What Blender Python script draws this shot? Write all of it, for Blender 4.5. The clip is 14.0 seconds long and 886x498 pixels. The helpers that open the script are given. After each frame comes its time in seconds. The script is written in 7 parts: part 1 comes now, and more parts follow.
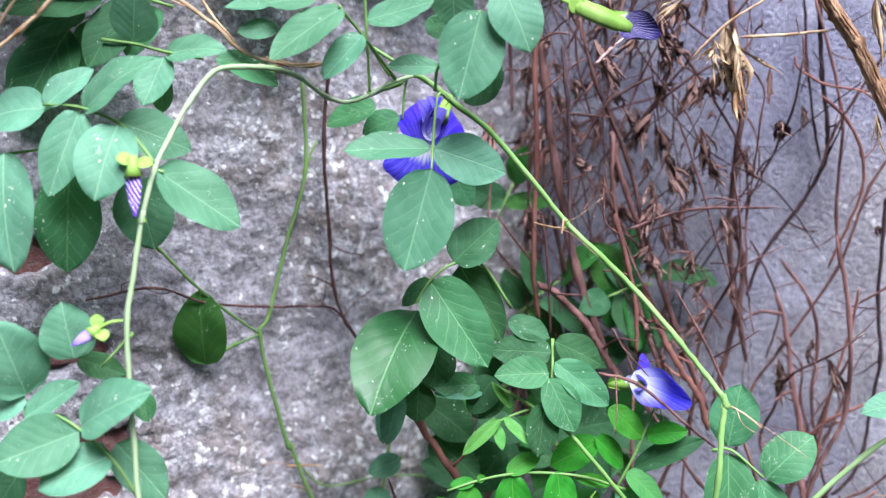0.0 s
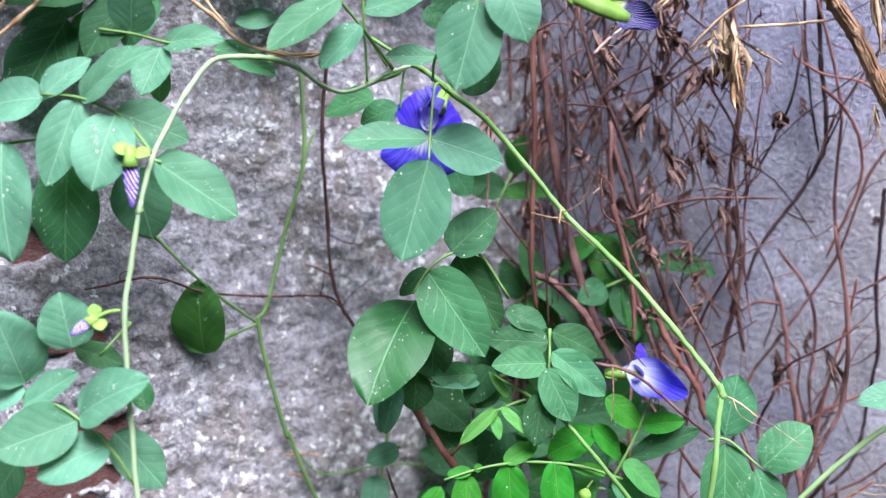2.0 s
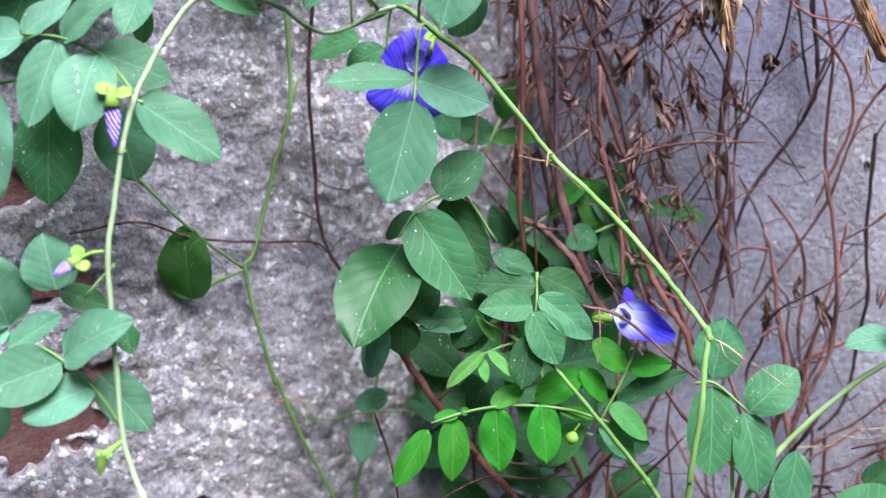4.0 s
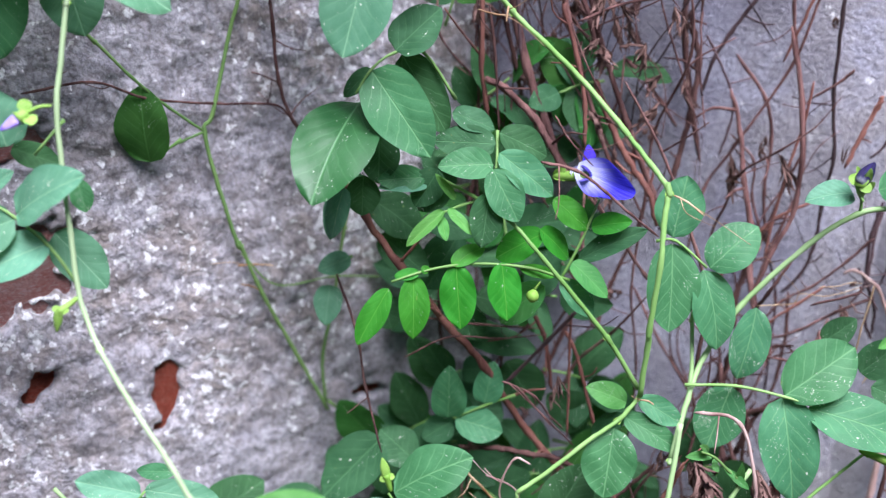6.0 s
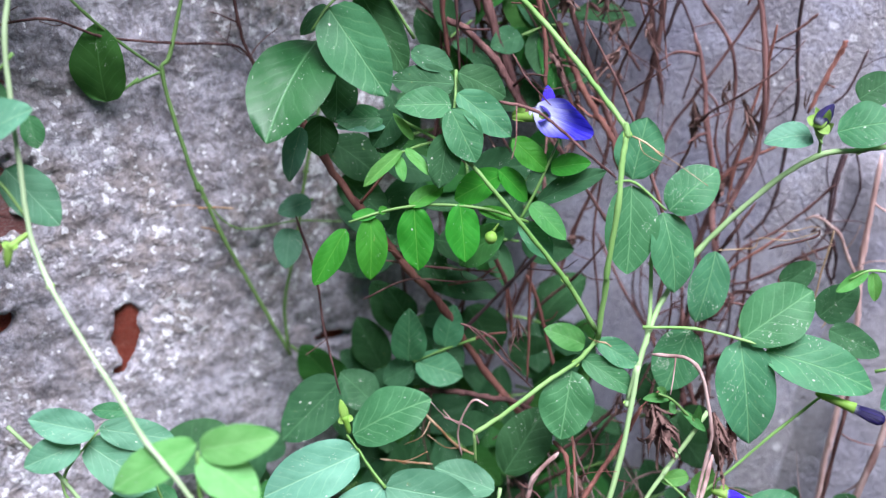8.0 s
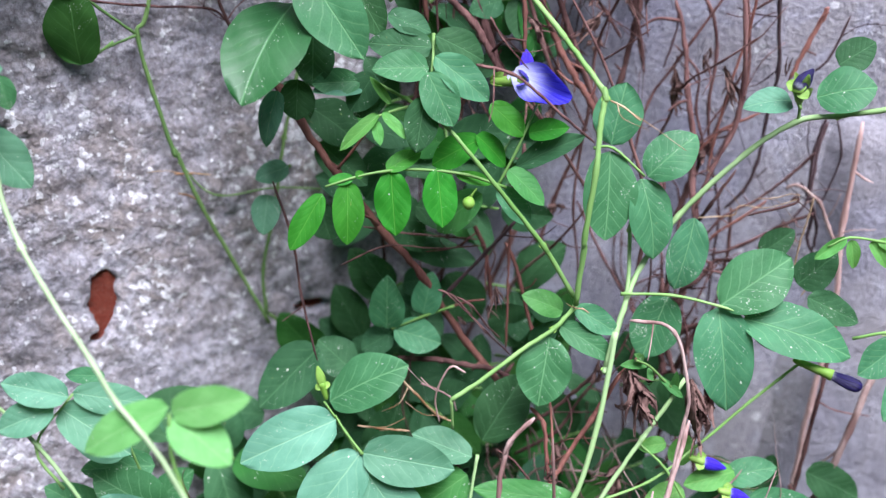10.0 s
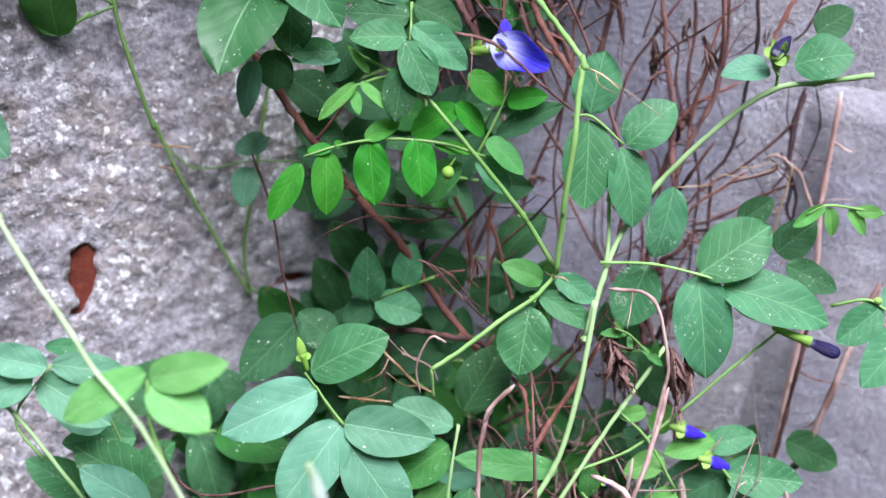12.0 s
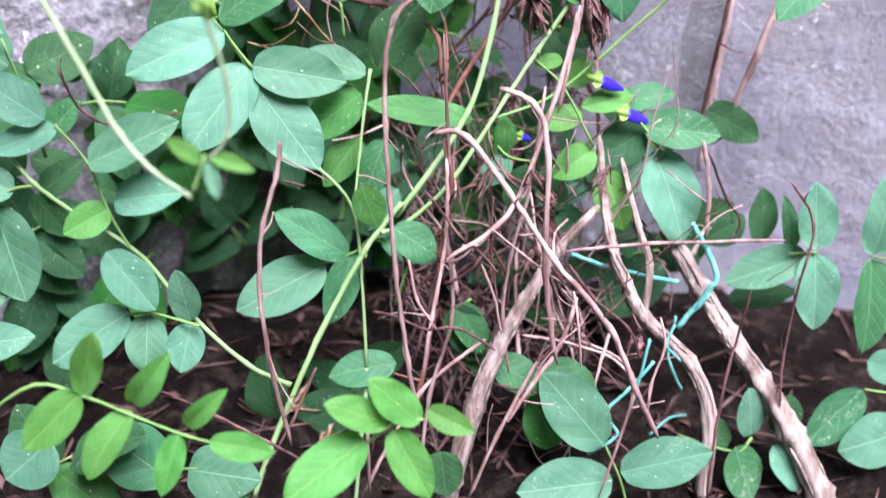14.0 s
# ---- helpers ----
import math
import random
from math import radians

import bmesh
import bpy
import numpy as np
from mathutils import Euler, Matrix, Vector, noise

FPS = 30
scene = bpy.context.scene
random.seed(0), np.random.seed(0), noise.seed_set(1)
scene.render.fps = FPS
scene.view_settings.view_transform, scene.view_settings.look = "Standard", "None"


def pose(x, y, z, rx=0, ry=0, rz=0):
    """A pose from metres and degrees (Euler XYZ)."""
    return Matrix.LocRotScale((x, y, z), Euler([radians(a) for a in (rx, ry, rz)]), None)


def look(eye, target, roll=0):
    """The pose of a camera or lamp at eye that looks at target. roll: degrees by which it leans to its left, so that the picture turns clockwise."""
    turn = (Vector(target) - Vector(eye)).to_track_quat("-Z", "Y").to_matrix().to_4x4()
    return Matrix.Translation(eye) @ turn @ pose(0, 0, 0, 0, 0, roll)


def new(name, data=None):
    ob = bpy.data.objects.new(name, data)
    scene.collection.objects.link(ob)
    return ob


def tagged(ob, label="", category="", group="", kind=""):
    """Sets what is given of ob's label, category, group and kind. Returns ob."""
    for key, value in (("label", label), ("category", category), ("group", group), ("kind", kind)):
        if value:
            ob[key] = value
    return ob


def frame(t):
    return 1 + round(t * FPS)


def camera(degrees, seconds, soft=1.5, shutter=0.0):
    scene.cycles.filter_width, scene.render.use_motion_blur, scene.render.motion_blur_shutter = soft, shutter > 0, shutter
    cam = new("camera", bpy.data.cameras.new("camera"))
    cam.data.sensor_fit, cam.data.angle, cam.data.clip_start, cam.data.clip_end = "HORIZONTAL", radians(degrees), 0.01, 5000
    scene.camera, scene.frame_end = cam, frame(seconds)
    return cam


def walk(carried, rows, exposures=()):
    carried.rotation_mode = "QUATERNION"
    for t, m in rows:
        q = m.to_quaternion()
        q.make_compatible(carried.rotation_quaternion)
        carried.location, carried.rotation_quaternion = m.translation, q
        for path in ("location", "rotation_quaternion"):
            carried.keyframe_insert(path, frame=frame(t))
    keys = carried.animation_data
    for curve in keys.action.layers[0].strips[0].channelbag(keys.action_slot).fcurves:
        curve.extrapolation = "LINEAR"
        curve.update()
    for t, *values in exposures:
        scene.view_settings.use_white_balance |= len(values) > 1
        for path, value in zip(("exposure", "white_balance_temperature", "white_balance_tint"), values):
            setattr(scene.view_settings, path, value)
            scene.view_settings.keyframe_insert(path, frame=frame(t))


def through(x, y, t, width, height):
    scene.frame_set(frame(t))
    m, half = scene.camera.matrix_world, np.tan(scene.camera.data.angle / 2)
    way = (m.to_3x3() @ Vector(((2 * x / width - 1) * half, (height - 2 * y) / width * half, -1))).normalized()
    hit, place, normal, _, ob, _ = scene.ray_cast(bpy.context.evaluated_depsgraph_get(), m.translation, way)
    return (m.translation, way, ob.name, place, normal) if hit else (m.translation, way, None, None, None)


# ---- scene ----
# ---- camera ----
cam = camera(44, 14.0, soft=1.3, shutter=0.3)
cam.data.dof.use_dof = True
cam.data.dof.focus_distance, cam.data.dof.aperture_fstop = 0.485, 5.2


def aim(x, y, z, yaw, pitch, roll):
    """Pose from an eye and degrees of yaw (to the left of +y), pitch and roll."""
    a, b = radians(yaw), radians(pitch)
    way = Vector((-math.sin(a) * math.cos(b), math.cos(a) * math.cos(b), math.sin(b)))
    eye = Vector((x, y, z))
    return look(eye, eye + way, roll)


PATH = [
    (0, 0.0059, 0.0021, 0.4561, -0.018, -8.456, -0.026),
    (0.5, 0.0078, 0.0027, 0.4554, 0.193, -8.713, -0.103),
    (1, 0.0083, 0.0023, 0.4564, 0.165, -8.899, 0.004),
    (1.5, 0.0087, 0.0015, 0.4560, 0.186, -8.906, 0.030),
    (2, 0.0085, 0.0015, 0.4570, 0.159, -9.072, 0.014),
    (4.5, 0.0159, 0.0025, 0.4415, 0.115, -12.566, -0.166),
    (5, 0.0176, 0.0018, 0.4349, 0.094, -14.703, -0.416),
    (5.5, 0.0215, 0.0024, 0.4302, 0.095, -15.735, -0.440),
    (6, 0.0278, 0.0023, 0.4305, -0.358, -16.392, -0.361),
    (6.5, 0.0323, 0.0011, 0.4298, -0.579, -16.777, -0.223),
    (7, 0.0351, 0.0007, 0.4270, -0.865, -17.547, -0.107),
    (7.5, 0.0368, 0.0009, 0.4221, -0.995, -17.982, -0.157),
    (8, 0.0409, 0.0009, 0.4190, -1.042, -18.150, 0.083),
    (10.5, 0.0472, 0.0013, 0.4108, -1.589, -19.321, 0.404),
    (11, 0.0473, 0.0012, 0.4100, -1.627, -19.455, 0.382),
    (11.5, 0.0477, -0.0002, 0.4072, -1.859, -19.605, 0.387),
    (12, 0.0512, -0.0018, 0.4037, -2.158, -19.748, 0.275),
    (12.5, 0.0504, -0.0159, 0.3544, -3.030, -20.905, 2.888),
    (13, 0.0650, -0.0296, 0.3186, -3.189, -21.097, 1.658),
    (13.5, 0.0689, -0.0388, 0.2883, -3.456, -20.783, 1.312),
    (14, 0.0761, -0.0448, 0.2618, -3.895, -21.561, 0.630),
]
walk(cam, [(row[0], aim(*row[1:])) for row in PATH], [(0.0, 1.84, 6050, 15), (2.0, 1.82, 6050, 15), (4.5, 1.70, 6150, 17), (7.0, 1.63, 6000, 18), (10.5, 1.58, 6050, 17), (12.5, 1.65, 6100, 17), (14.0, 1.90, 6080, 25)])

# ---- light: an overcast sky, the brighter part behind and above the viewer ----
world = bpy.data.worlds.new("world")
scene.world = world
world.use_nodes = True
wn = world.node_tree.nodes
sky = wn.new("ShaderNodeTexSky")
sky.sky_type = "NISHITA"
sky.sun_disc = False
sky.sun_elevation, sky.sun_rotation = radians(59), radians(159)
sky.air_density, sky.dust_density, sky.ozone_density = 1.0, 2.0, 1.0
world.node_tree.links.new(sky.outputs[0], wn["Background"].inputs[0])
wn["Background"].inputs[1].default_value = 0.045
sun = new("sun", bpy.data.lights.new("sun", "SUN"))
sun.data.energy, sun.data.angle, sun.data.color = 3.45, radians(38), (0.98, 0.98, 1.0)
sun.matrix_world = look((0.34, -0.88, 1.60), (0, 0, 0))


# ---- materials ----
def material(name, rough=0.6, spec=0.5):
    m = bpy.data.materials.new(name)
    m.use_nodes = True
    n = m.node_tree.nodes
    b = n["Principled BSDF"]
    b.inputs["Roughness"].default_value = rough
    b.inputs["Specular IOR Level"].default_value = spec
    return m, n, m.node_tree.links, b


def noise_tex(n, l, scale, detail=4.0, coord=None, rough=0.55, dist=0.0):
    t = n.new("ShaderNodeTexNoise")
    t.inputs["Scale"].default_value, t.inputs["Detail"].default_value = scale, detail
    t.inputs["Roughness"].default_value, t.inputs["Distortion"].default_value = rough, dist
    if coord:
        l.new(coord, t.inputs["Vector"])
    return t.outputs["Fac"]


def ramp(n, l, fac, stops):
    r = n.new("ShaderNodeValToRGB")
    e = r.color_ramp.elements
    while len(e) < len(stops):
        e.new(0.5)
    for el, (p, c) in zip(e, stops):
        el.position, el.color = p, (*c, 1) if len(c) == 3 else c
    l.new(fac, r.inputs[0])
    return r.outputs["Color"]


def grey(n, l, fac, a, b):
    """A smooth step of fac from a (0) to b (1)."""
    r = n.new("ShaderNodeMapRange")
    r.interpolation_type = "SMOOTHSTEP"
    r.inputs["From Min"].default_value, r.inputs["From Max"].default_value = a, b
    l.new(fac, r.inputs["Value"])
    return r.outputs["Result"]


def mix(n, l, fac, a, b, mode="MIX"):
    x = n.new("ShaderNodeMix")
    x.data_type, x.blend_type = "RGBA", mode
    for sock, v in ((x.inputs["Factor"], fac), (x.inputs["A"], a), (x.inputs["B"], b)):
        if isinstance(v, (int, float)):
            sock.default_value = v
        elif isinstance(v, tuple):
            sock.default_value = (*v, 1)
        else:
            l.new(v, sock)
    return x.outputs["Result"]


def calc(n, l, op, a, b=0.0, c=0.0):
    x = n.new("ShaderNodeMath")
    x.operation = op
    for sock, v in zip(x.inputs, (a, b, c)):
        if isinstance(v, (int, float)):
            sock.default_value = v
        else:
            l.new(v, sock)
    return x.outputs[0]


def bump(n, l, b, height, strength=0.5, distance=0.001):
    x = n.new("ShaderNodeBump")
    x.inputs["Strength"].default_value, x.inputs["Distance"].default_value = strength, distance
    l.new(height, x.inputs["Height"])
    l.new(x.outputs[0], b.inputs["Normal"])


def coords(n, kind="Object"):
    return n.new("ShaderNodeTexCoord").outputs[kind]


def leaf_material(name, deep, light, vein, rough=0.5, through=0.25, glow=(0.16, 0.5, 0.07), specks=0.72, spec=0.32, veins=0.15):
    """Leaf skin: midrib and side veins along the blade, mottling, insect specks, some light passing through."""
    m, n, l, b = material(name, rough, spec)
    co = coords(n)
    xyz = n.new("ShaderNodeSeparateXYZ")
    l.new(co, xyz.inputs[0])
    x, y = xyz.outputs[0], xyz.outputs[1]
    ax = calc(n, l, "ABSOLUTE", x)
    rnd = n.new("ShaderNodeObjectInfo").outputs["Random"]
    shift = n.new("ShaderNodeVectorMath")
    shift.operation = "MULTIPLY_ADD"
    l.new(rnd, shift.inputs[0])
    shift.inputs[1].default_value = (37.0, 19.0, 11.0)
    l.new(co, shift.inputs[2])
    where = shift.outputs[0]
    # side veins leave the midrib at a slant and curve forward; a fine net lies between them
    bent = calc(n, l, "SUBTRACT", y, calc(n, l, "MULTIPLY", calc(n, l, "POWER", ax, 0.8), 0.62))
    wob = noise_tex(n, l, 4.0, 2.0, where)
    sign = calc(n, l, "MULTIPLY", calc(n, l, "SIGN", x), 0.17)
    wave = calc(n, l, "FRACT", calc(n, l, "ADD", sign, calc(n, l, "MULTIPLY_ADD", wob, 0.7, calc(n, l, "MULTIPLY", bent, 6.5))))
    off = calc(n, l, "ABSOLUTE", calc(n, l, "SUBTRACT", wave, 0.5))
    fade = calc(n, l, "SUBTRACT", 1.0, grey(n, l, ax, 0.22, 0.50))
    side = calc(n, l, "MULTIPLY", calc(n, l, "SUBTRACT", 1.0, grey(n, l, off, 0.015, 0.085)), fade)
    quilt = grey(n, l, off, 0.0, 0.5)
    mid = calc(n, l, "SUBTRACT", 1.0, grey(n, l, ax, 0.004, 0.020))
    net = n.new("ShaderNodeTexVoronoi")
    net.feature = "DISTANCE_TO_EDGE"
    net.inputs["Scale"].default_value = 22.0
    l.new(where, net.inputs["Vector"])
    web = calc(n, l, "SUBTRACT", 1.0, grey(n, l, net.outputs["Distance"], 0.0, 0.07))
    mott = noise_tex(n, l, 3.0, 5.0, where)
    col = mix(n, l, grey(n, l, mott, 0.3, 0.7), deep, light)
    hue = n.new("ShaderNodeHueSaturation")
    l.new(col, hue.inputs["Color"])
    l.new(calc(n, l, "MULTIPLY_ADD", rnd, 0.03, 0.485), hue.inputs["Hue"])
    l.new(calc(n, l, "MULTIPLY_ADD", rnd, 0.30, 0.85), hue.inputs["Value"])
    fine = noise_tex(n, l, 34.0, 3.0, where)
    col = mix(n, l, calc(n, l, "MULTIPLY", fine, 0.22), hue.outputs[0], deep)
    col = mix(n, l, calc(n, l, "MULTIPLY", web, veins * 0.35), col, vein)
    col = mix(n, l, calc(n, l, "MULTIPLY", side, veins), col, vein)
    col = mix(n, l, calc(n, l, "MULTIPLY", mid, 0.46), col, vein)
    # pale insect marks: dots here and there, and short scratches
    stain = noise_tex(n, l, 2.2, 2.0, where, dist=1.5)
    spot = grey(n, l, calc(n, l, "MULTIPLY", noise_tex(n, l, 40.0, 2.0, where, 0.55, 0.8), calc(n, l, "MULTIPLY_ADD", stain, 0.9, 0.52)), specks, specks + 0.03)
    dots = n.new("ShaderNodeTexVoronoi")
    dots.inputs["Scale"].default_value = 7.0
    l.new(where, dots.inputs["Vector"])
    pick = n.new("ShaderNodeSeparateColor")
    l.new(dots.outputs["Color"], pick.inputs[0])
    dot = calc(n, l, "LESS_THAN", dots.outputs["Distance"], calc(n, l, "MULTIPLY_ADD", pick.outputs[0], 0.30, -0.185))
    col = mix(n, l, calc(n, l, "MAXIMUM", spot, dot), col, (0.62, 0.68, 0.54))
    edge = grey(n, l, noise_tex(n, l, 6.0, 3.0, where), 0.72, 0.78)
    col = mix(n, l, calc(n, l, "MULTIPLY", edge, 0.35), col, (0.30, 0.26, 0.08))
    l.new(col, b.inputs["Base Color"])
    l.new(calc(n, l, "MULTIPLY_ADD", mott, 0.22, rough - 0.1), b.inputs["Roughness"])
    high = calc(n, l, "ADD", calc(n, l, "MULTIPLY", fine, 0.3), calc(n, l, "SUBTRACT", calc(n, l, "MULTIPLY", quilt, 0.30), calc(n, l, "MULTIPLY_ADD", web, 0.12, mid)))
    bump(n, l, b, high, 0.4, 0.0005)
    tr = n.new("ShaderNodeBsdfTranslucent")
    l.new(mix(n, l, 0.5, col, glow), tr.inputs["Color"])
    ms = n.new("ShaderNodeMixShader")
    ms.inputs[0].default_value = through
    l.new(b.outputs[0], ms.inputs[1])
    l.new(tr.outputs[0], ms.inputs[2])
    l.new(ms.outputs[0], n["Material Output"].inputs["Surface"])
    return m


def stem_material(name, a, b_, scale=60.0, rough=0.55, relief=0.4, streak=(1.0, 1.0, 0.2), vary=0.4):
    m, n, l, b = material(name, rough, 0.15)
    mp = n.new("ShaderNodeMapping")
    mp.inputs["Scale"].default_value = streak
    l.new(coords(n), mp.inputs[0])
    rnd = n.new("ShaderNodeObjectInfo").outputs["Random"]
    g = noise_tex(n, l, scale, 5.0, mp.outputs[0])
    f = noise_tex(n, l, scale * 7, 3.0, mp.outputs[0])
    col = mix(n, l, grey(n, l, g, 0.32, 0.68), a, b_)
    col = mix(n, l, calc(n, l, "MULTIPLY", f, 0.35), col, tuple(v * 0.45 for v in a))
    h = n.new("ShaderNodeHueSaturation")
    l.new(col, h.inputs["Color"])
    l.new(calc(n, l, "MULTIPLY_ADD", rnd, vary, 1.0 - vary * 0.5), h.inputs["Value"])
    l.new(h.outputs[0], b.inputs["Base Color"])
    bump(n, l, b, calc(n, l, "ADD", g, f), relief, 0.0012)
    return m


LEAF = [
    leaf_material("leaf_sage", (0.060, 0.184, 0.104), (0.098, 0.246, 0.147), (0.24, 0.46, 0.26), 0.55, 0.22, spec=0.26, veins=0.20, specks=0.735),
    # darker leaf copy: the shade behind other leaves is put into its colour
    leaf_material("leaf_shaded", (0.022, 0.076, 0.030), (0.041, 0.116, 0.050), (0.10, 0.23, 0.10), 0.6, 0.16, specks=0.74, spec=0.12, veins=0.30),
    leaf_material("leaf_fresh", (0.076, 0.265, 0.050), (0.122, 0.36, 0.088), (0.32, 0.58, 0.16), 0.5, 0.38, (0.30, 0.62, 0.05), specks=0.78, spec=0.2, veins=0.25),
    leaf_material("leaf_glossy", (0.012, 0.078, 0.021), (0.022, 0.110, 0.032), (0.12, 0.30, 0.12), 0.42, 0.14, specks=0.74, spec=0.36, veins=0.12),
    leaf_material("leaf_mid", (0.039, 0.165, 0.036), (0.071, 0.230, 0.058), (0.18, 0.40, 0.13), 0.5, 0.30, (0.22, 0.5, 0.05), spec=0.20, veins=0.28),
    leaf_material("leaf_speckled", (0.036, 0.145, 0.062), (0.060, 0.195, 0.090), (0.20, 0.40, 0.18), 0.52, 0.22, specks=0.66, spec=0.20, veins=0.34),
    # a greener copy, likewise with shade in its colour
    leaf_material("leaf_shaded_green", (0.020, 0.095, 0.018), (0.036, 0.135, 0.028), (0.09, 0.24, 0.06), 0.55, 0.24, specks=0.74, spec=0.12, veins=0.25),
    leaf_material("leaf_bright", (0.026, 0.170, 0.012), (0.046, 0.245, 0.022), (0.15, 0.42, 0.06), 0.48, 0.34, (0.16, 0.55, 0.03), specks=0.77, spec=0.22, veins=0.22),
    leaf_material("leaf_pale", (0.120, 0.330, 0.085), (0.190, 0.440, 0.140), (0.36, 0.60, 0.26), 0.5, 0.34, (0.35, 0.62, 0.12), specks=0.78, spec=0.2),
    leaf_material("leaf_green", (0.037, 0.148, 0.060), (0.062, 0.208, 0.090), (0.19, 0.41, 0.18), 0.52, 0.25, spec=0.22, veins=0.34),
    # paler copy of the sage leaf: stronger light is put into its colour
    leaf_material("leaf_lit", (0.084, 0.232, 0.138), (0.126, 0.302, 0.190), (0.30, 0.53, 0.32), 0.54, 0.24, spec=0.24, veins=0.20, specks=0.735),
]
GREEN = stem_material("green_stem", (0.13, 0.27, 0.065), (0.235, 0.40, 0.135), 40.0, 0.45, 0.15)
PALE = stem_material("pale_green_stem", (0.32, 0.45, 0.23), (0.49, 0.62, 0.39), 40.0, 0.45, 0.15)
SOFT = stem_material("soft_green_stem", (0.20, 0.34, 0.125), (0.34, 0.50, 0.24), 40.0, 0.45, 0.15)
DULL = stem_material("dull_green_stem", (0.085, 0.17, 0.05), (0.17, 0.28, 0.09), 40.0, 0.5, 0.2)
DRY = stem_material("dry_stem", (0.055, 0.025, 0.024), (0.220, 0.115, 0.104), 120.0, 0.8, 1.0, vary=0.8)
DARK = stem_material("dark_stem", (0.030, 0.018, 0.022), (0.115, 0.072, 0.076), 90.0, 0.8, 0.8, vary=1.0)
RUST = stem_material("rust_stem", (0.115, 0.046, 0.038), (0.29, 0.128, 0.100), 90.0, 0.65, 0.8, vary=0.6)
TAN = stem_material("tan_stem", (0.24, 0.135, 0.120), (0.62, 0.45, 0.41), 110.0, 0.7, 0.7, vary=0.9)
WOOD = stem_material("grey_wood", (0.17, 0.115, 0.092), (0.57, 0.465, 0.41), 130.0, 0.8, 1.0, (1.0, 1.0, 0.12))
BARK = stem_material("brown_wood", (0.19, 0.090, 0.045), (0.50, 0.32, 0.20), 130.0, 0.75, 1.0, (1.0, 1.0, 0.12))
STRAW = stem_material("straw", (0.24, 0.125, 0.055), (0.62, 0.47, 0.31), 90.0, 0.65, 0.5)
CALYX = stem_material("calyx_green", (0.15, 0.31, 0.040), (0.28, 0.45, 0.11), 60.0, 0.5, 0.2)
MILKY = stem_material("milky_bud", (0.42, 0.54, 0.44), (0.66, 0.76, 0.70), 60.0, 0.5, 0.2)
TWINE = stem_material("twine", (0.08, 0.38, 0.33), (0.24, 0.58, 0.52), 300.0, 0.5, 0.5)
SHRIVEL = stem_material("shrivelled_leaf", (0.040, 0.022, 0.020), (0.150, 0.088, 0.075), 60.0, 0.8, 0.8)
CRISP = stem_material("crisp_leaf", (0.070, 0.038, 0.034), (0.235, 0.140, 0.120), 60.0, 0.75, 0.8)


def petal_material(name, blue, dark, white, spread, rays=16.0, lines=(0.35, 0.65)):
    """Violet petal: pale throat, fine rays running out from it."""
    m, n, l, b = material(name, 0.5, 0.3)
    xyz = n.new("ShaderNodeSeparateXYZ")
    l.new(coords(n), xyz.inputs[0])
    x, y = xyz.outputs[0], xyz.outputs[1]
    ang = calc(n, l, "DIVIDE", x, calc(n, l, "ADD", calc(n, l, "ABSOLUTE", y), 0.12))
    cv = n.new("ShaderNodeCombineXYZ")
    l.new(calc(n, l, "MULTIPLY", ang, rays), cv.inputs[0])
    l.new(calc(n, l, "MULTIPLY", y, 0.8), cv.inputs[1])
    ray = noise_tex(n, l, 1.0, 4.0, cv.outputs[0])
    dist = calc(n, l, "SQRT", calc(n, l, "ADD", calc(n, l, "MULTIPLY", x, x), calc(n, l, "MULTIPLY", y, y)))
    fade = grey(n, l, calc(n, l, "MULTIPLY_ADD", calc(n, l, "SUBTRACT", ray, 0.5), 0.45, dist), spread[0], spread[1])
    col = mix(n, l, grey(n, l, ray, *lines), dark, blue)
    col = mix(n, l, fade, white, col)
    l.new(col, b.inputs["Base Color"])
    bump(n, l, b, ray, 0.8, 0.0012)
    tr = n.new("ShaderNodeBsdfTranslucent")
    l.new(col, tr.inputs["Color"])
    ms = n.new("ShaderNodeMixShader")
    ms.inputs[0].default_value = 0.3
    l.new(b.outputs[0], ms.inputs[1])
    l.new(tr.outputs[0], ms.inputs[2])
    l.new(ms.outputs[0], n["Material Output"].inputs["Surface"])
    return m


PETAL = petal_material("petal_violet", (0.085, 0.060, 0.76), (0.026, 0.012, 0.40), (0.80, 0.80, 0.88), (0.12, 0.40))
SOFTPETAL = petal_material("petal_soft", (0.080, 0.070, 0.74), (0.030, 0.018, 0.50), (0.70, 0.74, 0.95), (0.06, 0.70), 22.0)
DEEPPETAL = petal_material("petal_deep", (0.075, 0.040, 0.66), (0.030, 0.010, 0.42), (0.55, 0.55, 0.85), (0.02, 0.24))
PALEPETAL = petal_material("petal_pale", (0.26, 0.22, 0.80), (0.12, 0.08, 0.62), (0.66, 0.66, 0.90), (0.05, 0.75))
DARKPETAL = petal_material("petal_dark", (0.016, 0.010, 0.095), (0.006, 0.004, 0.030), (0.40, 0.44, 0.50), (0.0, 0.26))


